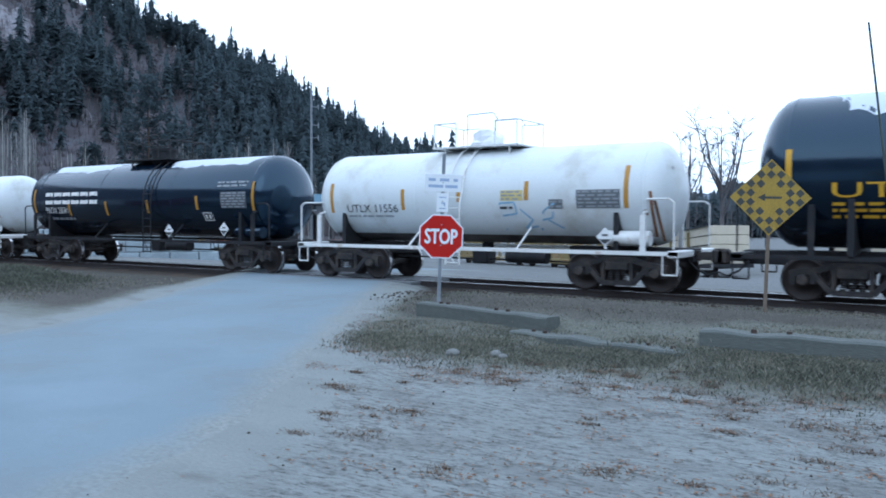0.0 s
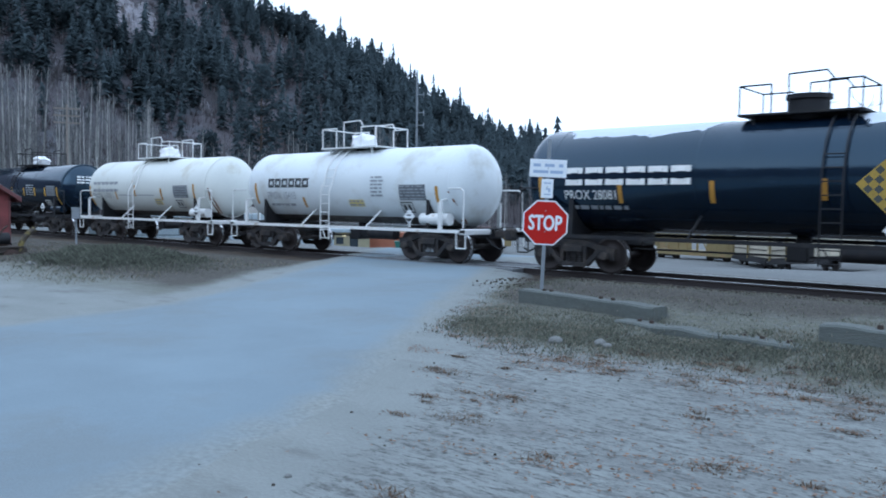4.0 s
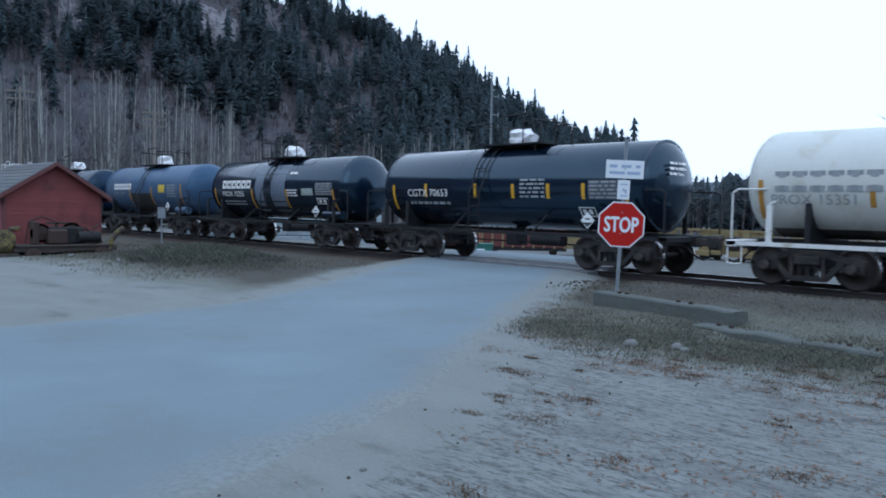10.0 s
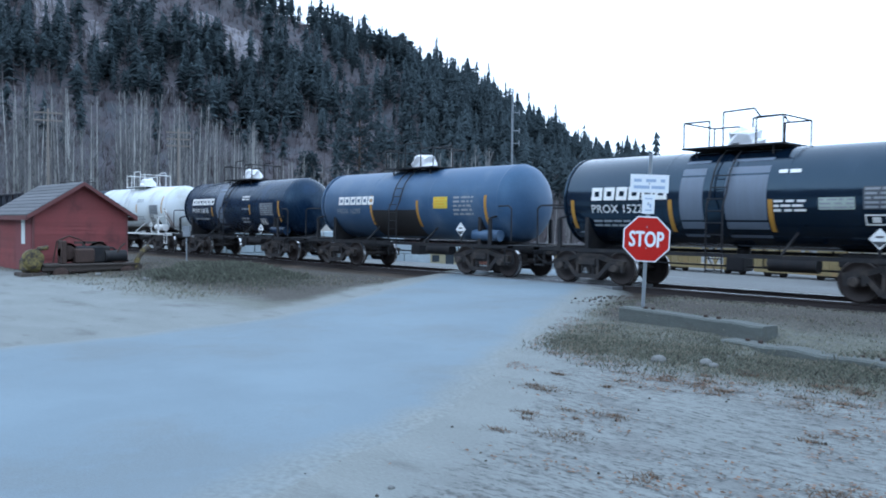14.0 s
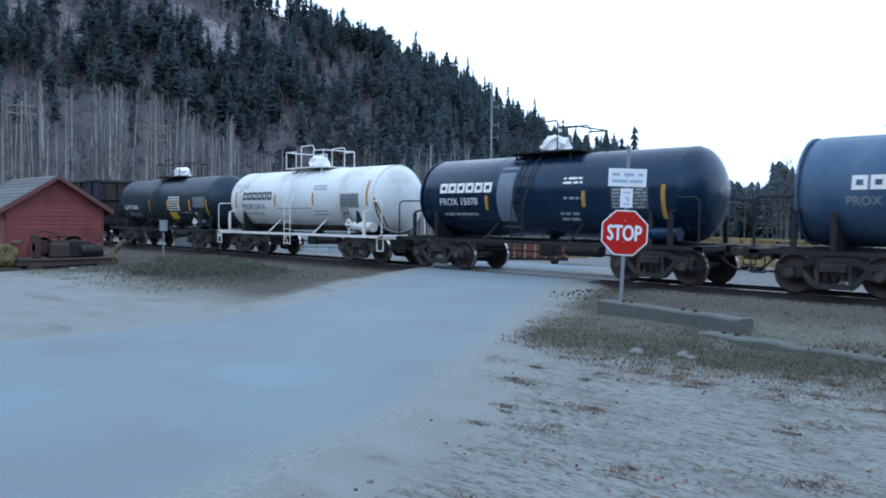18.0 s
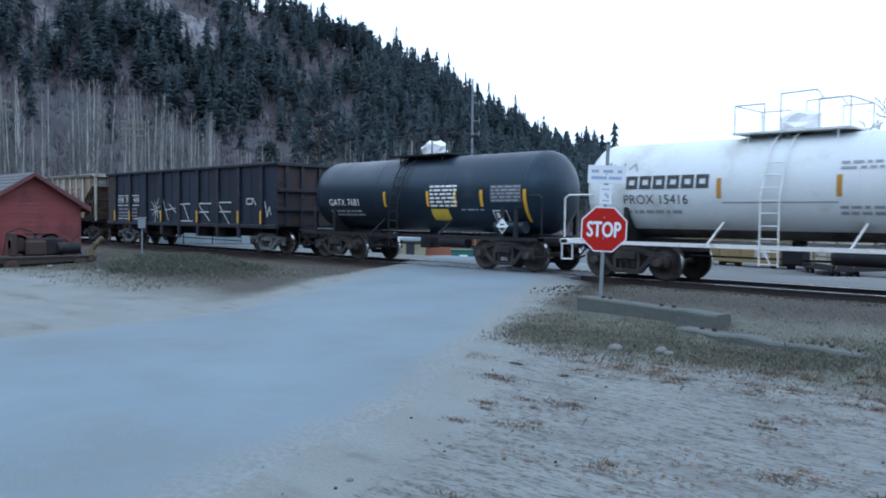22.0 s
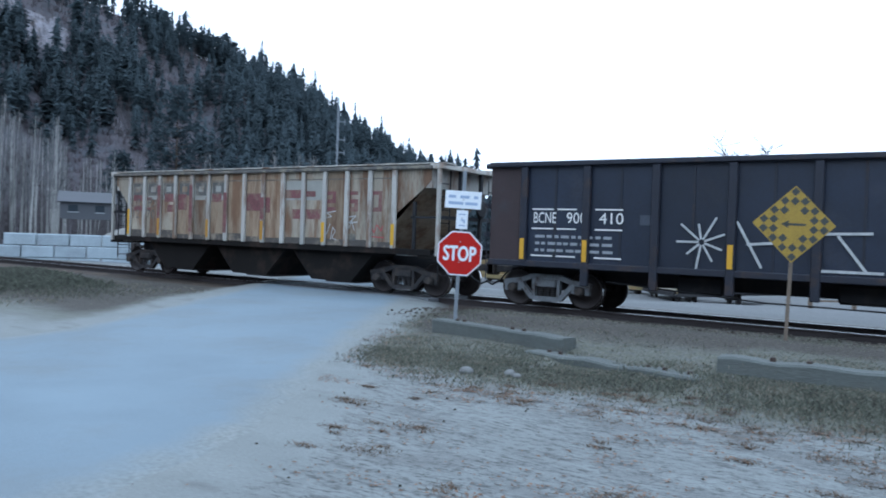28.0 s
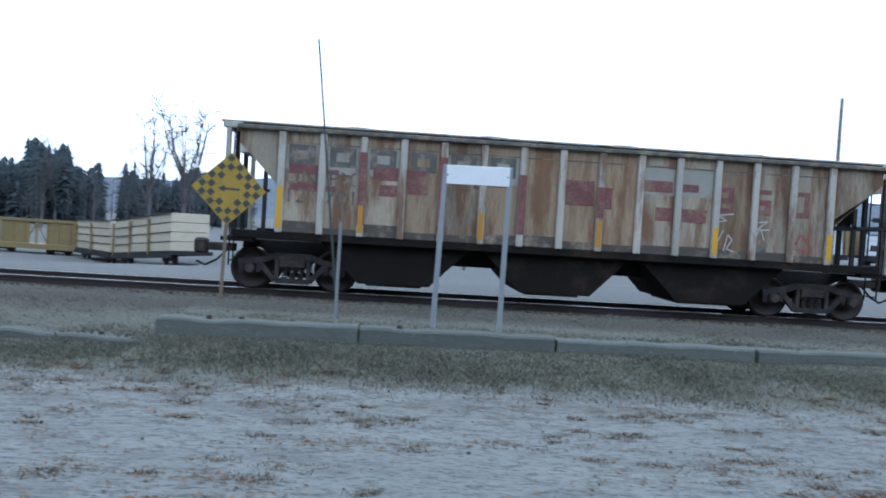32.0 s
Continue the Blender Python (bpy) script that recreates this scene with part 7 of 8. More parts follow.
def old_cart():
    ob = empty("old_cart", pose(-27.4, 7.7, -1.97), "decaying flat wagon carrying rusty machinery", "cart")
    for i in range(9):
        part("deck_plank", Shape().box(-0.55 + i * 0.13, 0.1, 0.5, -0.43 + i * 0.13, 3.1, 0.56, 0.008), m_deck, ob)
    for x in (-0.5, 0.5):
        part("frame_beam", Shape().box(x - 0.06, 0.05, 0.36, x + 0.06, 3.2, 0.5, 0.01), m_deck, ob)
    for y in (0.6, 2.7):
        for x in (-0.55, 0.55):
            part("wheel", Shape().lathe_x([(-0.04, 0.08), (-0.04, 0.24), (0.04, 0.24), (0.04, 0.08)], y, 0.24, 18), m_rustiron, ob).matrix_local = pose(x, 0, 0)
        part("axle", Shape().cyl((-0.55, y, 0.24), (0.55, y, 0.24), 0.04, n=8), m_rustiron, ob)
    part("gearbox", Shape().box(-0.3, 1.15, 0.56, 0.3, 1.75, 1.05, 0.06), m_rustiron, ob)
    for y, r in ((1.0, 0.3), (1.95, 0.34)):
        part("flywheel", Shape().lathe_x([(-0.05, r), (-0.05, r - 0.07), (0.05, r - 0.07), (0.05, r)], y, 0.92, 22), m_rustiron, ob)
        part("spoke_bar", Shape().box(-0.02, y - r + 0.03, 0.9, 0.02, y + r - 0.03, 0.94).box(-0.02, y - 0.02, 0.92 - r + 0.03, 0.02, y + 0.02, 0.92 + r - 0.03), m_rustiron, ob)
    part("cylinder", Shape().cyl((0.1, 2.1, 0.78), (0.1, 2.8, 0.78), 0.2, n=16), m_frame, ob)
    part("frame_post", Shape().box(-0.05, 1.45, 0.56, 0.03, 1.53, 1.28).box(-0.05, 1.2, 1.2, 0.03, 2.1, 1.27), m_deck, ob)
    part("engine_block", Shape().box(-0.25, 1.2, 0.56, 0.15, 2.3, 1.12, 0.05), m_frame, ob)
    part("radiator", Shape().box(-0.28, 0.75, 0.56, 0.2, 0.9, 1.3, 0.03), m_rustiron, ob)
    part("hood_bow", Shape().tube([(-0.2, 0.6, 0.6), (-0.2, 0.72, 1.28), (-0.2, 1.1, 1.45), (-0.2, 1.5, 1.3)], 0.025), m_rustiron, ob)
    part("seat_bar", Shape().tube([(0.1, 1.9, 1.1), (0.1, 2.4, 1.05), (0.1, 2.9, 0.6)], 0.035), m_frame, ob)
    part("scrap_box", Shape().box(-0.3, 2.35, 0.56, 0.2, 2.75, 0.95, 0.02), m_rustiron, ob)
    part("lever", Shape().tube([(0.2, 2.3, 0.6), (0.25, 2.6, 1.1), (0.2, 2.75, 1.2)], 0.03), m_rustiron, ob)


old_cart()
pump = empty("old_pump", pose(-27.2, 7.5, -1.77), "peeling yellow pump on a block beside the wagon", "pump")
part("housing", Shape().box(-0.3, -0.25, 0.12, 0.3, 0.3, 0.62, 0.1), m_oldyellow, pump)
part("volute", Shape().lathe_x([(-0.1, 0.12), (-0.14, 0.3), (0.14, 0.3), (0.1, 0.12)], 0, 0.55, 20), m_oldyellow, pump).matrix_local = pose(0.3, 0, 0)
part("pipe", Shape().tube([(0.1, 0.1, 0.55), (0.1, 0.2, 0.85), (0.1, 0.5, 0.9)], 0.07, n=10), m_oldyellow, pump)
part("block", Shape().box(-0.4, -0.35, -0.05, 0.4, 0.4, 0.12, 0.02), m_deck, pump)
guard = empty("yellow_guard", pose(-27.0, 10.85, -1.76), "bent peeling yellow iron guard leaning on the wagon", "machine part")
part("curved_plate", Shape().tube([(0.1, -0.15, 0.0), (0.12, -0.12, 0.45), (0.12, 0.08, 0.75), (0.1, 0.3, 0.88)], 0.09, n=8), m_oldyellow, guard)
part("foot", Shape().box(-0.1, -0.28, -0.02, 0.3, 0.05, 0.1, 0.02), m_rustiron, guard)

# signal box on a post by the track
x, y = polar(65.1, 35.2)
gz = ground_z(x, y)
bxo = empty("signal_box", pose(x, y, gz, 0, 0, 60), "pale grey metal box on a post beside the track", "signal box")
part("box", Shape().box(-0.15, -0.11, 1.0, 0.15, 0.11, 1.42, 0.02), m_galv, bxo)
part("lid", Shape().box(-0.17, -0.13, 1.415, 0.17, 0.13, 1.45, 0.01), m_galv, bxo)
part("post", Shape().cyl((0, 0, -0.1), (0, 0, 1.01), 0.035, n=10), m_galv, bxo)

# ---- the yard beyond the track ----
m_lumber = mat("fresh_sawn_lumber", (0.46, 0.42, 0.33), 0.8, var=0.12, scale=2, fine=15, bump=0.2, per_object=0.1)
m_wrap = mat("white_lumber_wrap", (0.6, 0.66, 0.72), 0.45, var=0.06, per_object=0.05)
m_wrapmark = mat("wrap_print", (0.25, 0.36, 0.42), 0.6)
m_flatyellow = mat("yellow_flatcar_paint", (0.2, 0.162, 0.075), 0.65, var=0.2, scale=2, second=(0.25, 0.16, 0.07), amount=0.3)
m_orange = mat("orange_container_paint", (0.3, 0.11, 0.06), 0.6, var=0.12, scale=2)
m_tanwall = mat("tan_cladding", (0.28, 0.26, 0.17), 0.8, var=0.12)
m_green = mat("green_bin_paint", (0.02, 0.11, 0.09), 0.6, var=0.15)
m_concrete = mat("pale_concrete_block", (0.31, 0.365, 0.4), 0.9, var=0.25, scale=1.5, fine=20, bump=0.3, per_object=0.12)
m_pile = mat("gravel_pile", (0.2, 0.195, 0.18), 0.95, var=0.25, scale=2, fine=12, bump=0.6)
m_darkred = mat("dark_red_car_paint", (0.12, 0.035, 0.03), 0.75, var=0.25)
m_glass = mat("dark_window", (0.03, 0.04, 0.05), 0.15, var=0.1)
m_pole = mat("grey_utility_pole", (0.2, 0.18, 0.16), 0.9, var=0.2, scale=3)

YARD_Y = 70.0


def lumber_car(xa, ya, xb, yb, load, seed):
    """A flatcar from (xa, ya) to (xb, yb) with bulkheads and stanchions; load: lumber, wrap or none."""
    rnd = random.Random(seed)
    L = math.hypot(xb - xa, yb - ya)
    za, zb = ground_z(xa, ya), ground_z(xb, yb)
    tilt = -math.degrees(math.atan2(zb - za, L))
    names = {"lumber": "flatcar loaded with bundles of fresh pale lumber", "wrap": "flatcar loaded with white-wrapped lumber packs", "none": "empty yellow centre-beam flatcar with lattice panels"}
    spin = math.degrees(math.atan2(yb - ya, xb - xa))
    ob = empty("lumber_flatcar", pose((xa + xb) / 2, (ya + yb) / 2, (za + zb) / 2 - 0.1, 0, tilt, spin), names[load], "flatcar", "lumber cars in the yard")
    part("deck", Shape().box(-L / 2, -1.4, 0.75, L / 2, 1.4, 1.0), m_flatyellow if load == "none" else m_frame, ob)
    for sx in (-1, 1):
        if load != "lumber":
            part("bulkhead", Shape().box(min(sx * L / 2, sx * (L / 2 - 0.25)), -1.4, 1.0, max(sx * L / 2, sx * (L / 2 - 0.25)), 1.4, 3.25), m_flatyellow, ob)
        for k in (-0.9, 0.9):
            part("wheel", Shape().lathe_y([(-0.06, 0.1), (-0.06, 0.42), (0.06, 0.44), (0.06, 0.1)], sx * (L / 2 - 2.0) + k, 0.44, 16), m_wheel, ob).matrix_local = pose(0, -0.75, 0)
        part("truck_frame", Shape().box(sx * (L / 2 - 2.0) - 1.1, -0.98, 0.35, sx * (L / 2 - 2.0) + 1.1, -0.86, 0.65), m_truck, ob)
    part("side_sill", Shape().box(-L / 2, -1.46, 0.55, L / 2, -1.4, 0.85), m_flatyellow if load == "none" else m_frame, ob)
    if load == "none":
        part("top_beam", Shape().box(-L / 2, -0.2, 3.05, L / 2, 0.2, 3.3), m_flatyellow, ob)
        n = int(L / 1.2)
        for i in range(n):
            a = -L / 2 + 0.3 + (L - 0.6) * i / n
            b = a + (L - 0.6) / n
            part("lattice_post", Shape().box(a - 0.07, -0.12, 1.0, a + 0.07, 0.12, 3.06), m_flatyellow, ob)
            s = Shape()
            z0, z1 = (1.0, 3.0) if i % 2 else (3.0, 1.0)
            s.tube([(a, 0, z0), (b, 0, z1)], 0.07, n=5)
            part("lattice_brace", s, m_flatyellow, ob)
        for i in (1, n - 3):
            a = -L / 2 + 0.3 + (L - 0.6) * i / n
            part("side_sheet", Shape().box(a, -0.06, 1.0, a + 2.4 * (L - 0.6) / n, 0.06, 3.05), m_flatyellow, ob)
    else:
        m = m_lumber if load == "lumber" else m_wrap
        ncol = max(2, int(round((L - 0.7) / 4.6)))
        step = (L - 0.7) / ncol
        for i in range(ncol):
            a = -L / 2 + 0.35 + i * step
            for row in range(4):
                h = 0.6
                z0 = 1.02 + row * (h + 0.03)
                if load == "wrap" and row == 3 and rnd.random() < 0.4:
                    continue
                bundle = part("lumber_pack", Shape().box(a + 0.05, -1.3 + rnd.uniform(-0.04, 0.04), z0, a + step - 0.12, 1.3, z0 + h, 0.02), m, ob)
                if load == "wrap":
                    part("print_mark", Shape().box(a + step * 0.42, -1.36, z0 + 0.18, a + step * 0.58, -1.345, z0 + 0.42), m_wrapmark, bundle)
                else:
                    part("sticker_gap", Shape().box(a + 0.05, -1.35, z0 + h * 0.98, a + step - 0.12, -1.2, z0 + h + 0.025), m_frame, bundle)
            part("stanchion", Shape().box(a - 0.1, -1.5, 0.8, a + 0.06, -1.36, 3.3), m_flatyellow if load == "lumber" else m_frame, ob)
        part("cable", Shape().tube([(-L / 2, -1.42, 3.52), (L / 2, -1.42, 3.5)], 0.03, n=5), m_frame, ob)


for xa, ya, xb, yb, load, sd in ((-27.8, 76.5, -21.2, 66.4, "lumber", 5), (-20.7, 65.6, -13.0, 53.8, "lumber", 6), (-38.4, 79.4, -28.8, 77.6, "none", 3), (-50.5, 81.6, -39.2, 79.6, "none", 4), (-9.5, 70, 0.2, 70, "lumber", 11), (0.8, 70, 9.0, 70, "lumber", 7), (9.6, 70, 24, 70, "wrap", 8), (25, 70, 40, 70, "wrap", 9), (41, 70, 56, 70, "wrap", 10)):
    lumber_car(xa, ya, xb, yb, load, sd)

# low guard fence in front of the lumber
fence = empty("yard_fence", pose(0, 0, 0), "low dark rail fence along the yard", "fence")
fy = 44.0
for i in range(14):
    x = -8 + 2.0 * i
    z = ground_z(x, fy)
    part("post", Shape().box(x - 0.1, fy - 0.1, z - 0.1, x + 0.1, fy + 0.1, z + 0.75), m_timberpost, fence)
    if i < 13:
        z2 = ground_z(x + 2, fy)
        for k in (0.35, 0.62):
            s = Shape()
            s.add([(x, fy - 0.14, z + k), (x + 2, fy - 0.14, z2 + k), (x + 2, fy - 0.11, z2 + k), (x, fy - 0.11, z + k), (x, fy - 0.14, z + k + 0.1), (x + 2, fy - 0.14, z2 + k + 0.1), (x + 2, fy - 0.11, z2 + k + 0.1), (x, fy - 0.11, z + k + 0.1)], [(0, 3, 2, 1), (4, 5, 6, 7), (0, 1, 5, 4), (1, 2, 6, 5), (2, 3, 7, 6), (3, 0, 4, 7)])
            part("rail", s, m_timberpost, fence)


def at_polar(name, az, r, label, cat, dz=0.0, turn=0.0):
    x, y = polar(az, r)
    return empty(name, pose(x, y, ground_z(x, y) + dz, 0, 0, az + turn), label, cat)


# orange container, tan site office, green bin
ob = at_polar("shipping_container", 44.6, 82, "orange corrugated shipping container in the yard", "container")
part("body", Shape().box(-1.9, -1.2, 0.15, 1.9, 1.2, 2.3, 0.03), m_orange, ob)
for i in range(16):
    part("corrugation", Shape().box(-1.8 + i * 0.235, -1.24, 0.25, -1.69 + i * 0.235, -1.2, 2.2), m_orange, ob)
for x in (-1.88, 1.88):
    part("corner_post", Shape().box(x - 0.07, -1.25, 0, x + 0.07, -1.1, 2.36), m_orange, ob)
ob = at_polar("site_office", 48.0, 80, "tan site office with a flat pale roof and lit lamp", "building")
part("wall", Shape().box(-2.9, -1.5, 0, 2.9, 1.5, 2.1), m_tanwall, ob)
part("roof", Shape().box(-3.2, -1.9, 2.1, 3.1, 1.7, 2.45, 0.05), m_concrete, ob)
part("door", Shape().box(1.0, -1.54, 0.1, 1.8, -1.5, 1.9), m_glass, ob)
for wx in (-2.5, -1.3, -0.3):
    part("window", Shape().box(wx, -1.54, 1.0, wx + 0.7, -1.5, 1.65), m_glass, ob)
lamp_m = bpy.data.materials.new("lit_lamp")
lamp_m.use_nodes = True
lamp_m.node_tree.nodes["Principled BSDF"].inputs["Emission Color"].default_value = (1.0, 0.75, 0.3, 1)
lamp_m.node_tree.nodes["Principled BSDF"].inputs["Emission Strength"].default_value = 1.6
for lx in (-2.85, 0.35):
    part("wall_lamp", Shape().box(lx, -1.7, 1.75, lx + 0.28, -1.5, 1.95, 0.03), lamp_m, ob, "small warm lit lamp")
ob = at_polar("waste_bin", 43.2, 62, "dark green steel waste bin with a white label", "waste bin")
part("body", Shape().prism([(-0.8, 0.1), (0.8, 0.1), (0.95, 1.15), (-0.95, 1.15)], -0.6, 0.6), m_green, ob)
part("lid", Shape().box(-1.0, -0.65, 1.15, 1.0, 0.65, 1.25, 0.03), m_green, ob)
part("label", Shape().box(-0.3, -0.63, 0.5, 0.3, -0.605, 0.85), m_signwhite, ob)

# concrete block wall with gravel behind
wall_ob = at_polar("block_wall", 56.0, 46, "stacked pale concrete blocks holding back gravel", "wall", -0.42)
for row, (n, off) in enumerate(((8, -6.0), (8, -6.7), (7, -6.0))):
    for i in range(n):
        part("concrete_block", Shape().box(off + i * 1.52, -0.37 + 0.02 * row, row * 0.62, off + i * 1.52 + 1.48, 0.37, row * 0.62 + 0.6, 0.04), m_concrete, wall_ob)
pile = at_polar("gravel_heap", 55.3, 51, "rounded heap of grey gravel behind the block wall", "gravel heap", -0.42)
s = Shape()
pr = []
for j in range(7):
    f = j / 6
    pr += [(4.2 * (1 - f) * math.cos(6.283 * i / 20) * (1 + 0.08 * math.sin(2.1 * i)), 3.0 * (1 - f) * math.sin(6.283 * i / 20), 2.75 * (1 - (1 - f) ** 2) - 0.1) for i in range(20)]
s.add(pr, [(j * 20 + i, j * 20 + (i + 1) % 20, (j + 1) * 20 + (i + 1) % 20, (j + 1) * 20 + i) for j in range(6) for i in range(20)], True)
part("mound", s, m_pile, pile)


def house(az, r, w, h, wall_m, roof_m, label, z):
    x, y = polar(az, r)
    ob = empty("house", pose(x, y, z, 0, 0, az), label, "house")
    part("wall", Shape().box(-w / 2, -3, 0, w / 2, 3, h), wall_m, ob)
    part("roof", Shape().prism([(-3.6, h - 0.1), (3.6, h - 0.1), (0, h + 1.6)], -w / 2 - 0.4, w / 2 + 0.4, "x"), roof_m, ob)
    n = max(2, int(w / 2.6))
    for i in range(n):
        x0 = -w / 2 + w * (i + 0.3) / n
        win = part("window", Shape().box(x0, -3.05, h * 0.4, x0 + w * 0.35 / n, -3.0, h * 0.8), m_glass, ob)
        part("window_frame", Shape().box(x0 - 0.06, -3.08, h * 0.4 - 0.06, x0 + w * 0.35 / n + 0.06, -3.051, h * 0.4), m_signwhite, win)


m_housegrey = mat("grey_house_siding", (0.075, 0.08, 0.09), 0.8, var=0.12)
m_housewhite = mat("pale_house_siding", (0.11, 0.12, 0.15), 0.8, var=0.12)
m_roofblue = mat("blue_metal_roof", (0.05, 0.12, 0.175), 0.6, var=0.1)
m_roofdark = mat("dark_house_roof", (0.09, 0.095, 0.105), 0.85, var=0.15)
house(58.8, 138, 7.5, 2.7, m_housegrey, m_roofdark, "low grey house at the edge of the wood", 0.9)
house(55.0, 138, 3.6, 2.6, m_housewhite, m_roofdark, "small pale cabin at the edge of the wood", 0.6)
house(41.9, 142, 6.0, 2.0, m_housegrey, m_roofblue, "house with a blue metal roof below the hill", 0.9)
house(47.2, 142, 8.0, 2.0, m_housewhite, m_roofdark, "pale low house among bare trees", 0.8)

# dark red wagon row beyond the wall
for w_az, w_r in ((59.5, 92), (53.3, 92), (47.1, 92), (40.2, 88)):
    ob = at_polar("red_wagon", w_az, w_r, "dark red stake-sided railway wagon", "wagon")
    part("body", Shape().box(-4.6, -1.3, 0.9, 4.6, 1.3, 2.8), m_darkred, ob)
    for i in range(9):
        part("stake", Shape().box(-4.5 + i * 1.1, -1.42, 0.8, -4.3 + i * 1.1, -1.3, 2.85), m_flatyellow, ob)
    part("underframe", Shape().box(-4.6, -1.2, 0.5, 4.6, 1.2, 0.9), m_frame, ob)
    for x in (-3.2, 3.2):
        part("wheel", Shape().lathe_y([(-0.06, 0.1), (-0.06, 0.45), (0.06, 0.45), (0.06, 0.1)], x, 0.45, 14), m_wheel, ob).matrix_local = pose(0, -0.75, 0)
    part("end_board", Shape().box(4.6, -1.35, 0.8, 6.6, 1.3, 2.6, 0.02), m_flatyellow, ob)

# radio mast, utility poles
mast = at_polar("radio_mast", 42.65, 150, "slender lattice radio mast with two side arms", "mast")
mz = 30.0
for dx, dy in ((-0.14, -0.08), (0.14, -0.08), (0, 0.16)):
    part("leg", Shape().cyl((dx, dy, -1), (dx, dy, mz), 0.06, n=5), m_galv, mast)
for i in range(20):
    z = 1 + i * 1.45
    part("brace", Shape().tube([(-0.14, -0.08, z), (0.14, -0.08, z + 0.72), (-0.14, -0.08, z + 1.45)], 0.03, n=4), m_galv, mast)
for z in (19.9, 22.2, 25.5):
    part("side_arm", Shape().box(-0.2, -0.3, z - 0.06, 1.25, -0.2, z + 0.06), m_galv, mast)
    part("aerial", Shape().cyl((1.25, -0.25, z - 0.5), (1.25, -0.25, z + 0.5), 0.07, n=6), m_galv, mast)
for az, r, h, arms in ((65.6, 95, 13.5, 3), (73.5, 90, 13, 2), (-29.25, 60, 11.5, 0), (80, 60, 12, 2)):
    ob = at_polar("utility_pole", az, r, "weathered grey wooden utility pole", "utility pole")
    part("pole", Shape().cyl((0, 0, -0.5), (0, 0, h), 0.16, 0.11, n=8), m_pole, ob)
    for k in range(arms):
        part("crossarm", Shape().box(-1.3, -0.1, h - 0.5 - k * 0.75, 1.3, 0.1, h - 0.35 - k * 0.75), m_pole, ob)

# ---- grass, litter, stones ----
m_grass = thin(island(mat("dry_green_grass", (0.15, 0.158, 0.126), 0.95, var=0.25, scale=1.0, fine=8, bump=0), 0.5), 0.35)
m_straw = thin(island(mat("straw_grass", (0.2, 0.188, 0.148), 0.95, var=0.25, scale=1.0, fine=8, bump=0), 0.4), 0.35)
m_dead = thin(island(mat("rust_brown_dead_grass", (0.13, 0.088, 0.058), 0.95, var=0.4, scale=1.2, fine=8, bump=0), 0.45), 0.35)
m_leaf = island(mat("fallen_brown_leaves", (0.15, 0.085, 0.05), 0.95, var=0.3, scale=4, fine=20, bump=0), 0.5)
m_stone = island(mat("loose_grey_stones", (0.08, 0.072, 0.062), 0.95, spec=0.15, var=0.25, scale=6, fine=30, bump=0.3), 0.45)
m_weed = thin(island(mat("dark_weeds", (0.1, 0.108, 0.086), 0.95, var=0.25, scale=1.0, fine=8, bump=0), 0.5), 0.35)


def blades(s, x, y, h, n, rnd, spread=0.12):
    z = ground_z(x, y)
    for k in range(n):
        bx_, by = x + rnd.gauss(0, spread), y + rnd.gauss(0, spread)
        a = rnd.uniform(0, 6.283)
        hh = h * rnd.uniform(0.5, 1.3)
        w = 0.004 + 0.006 * rnd.random()
        dx, dy = math.cos(a), math.sin(a)
        l = hh * rnd.uniform(0.3, 1.5)
        s.add([(bx_ - dy * w, by + dx * w, z - 0.02), (bx_ + dy * w, by - dx * w, z - 0.02), (bx_ + dx * l * 0.45, by + dy * l * 0.45, z + hh * 0.7), (bx_ + dx * l, by + dy * l, z + hh)], [(0, 1, 2), (0, 2, 3)])


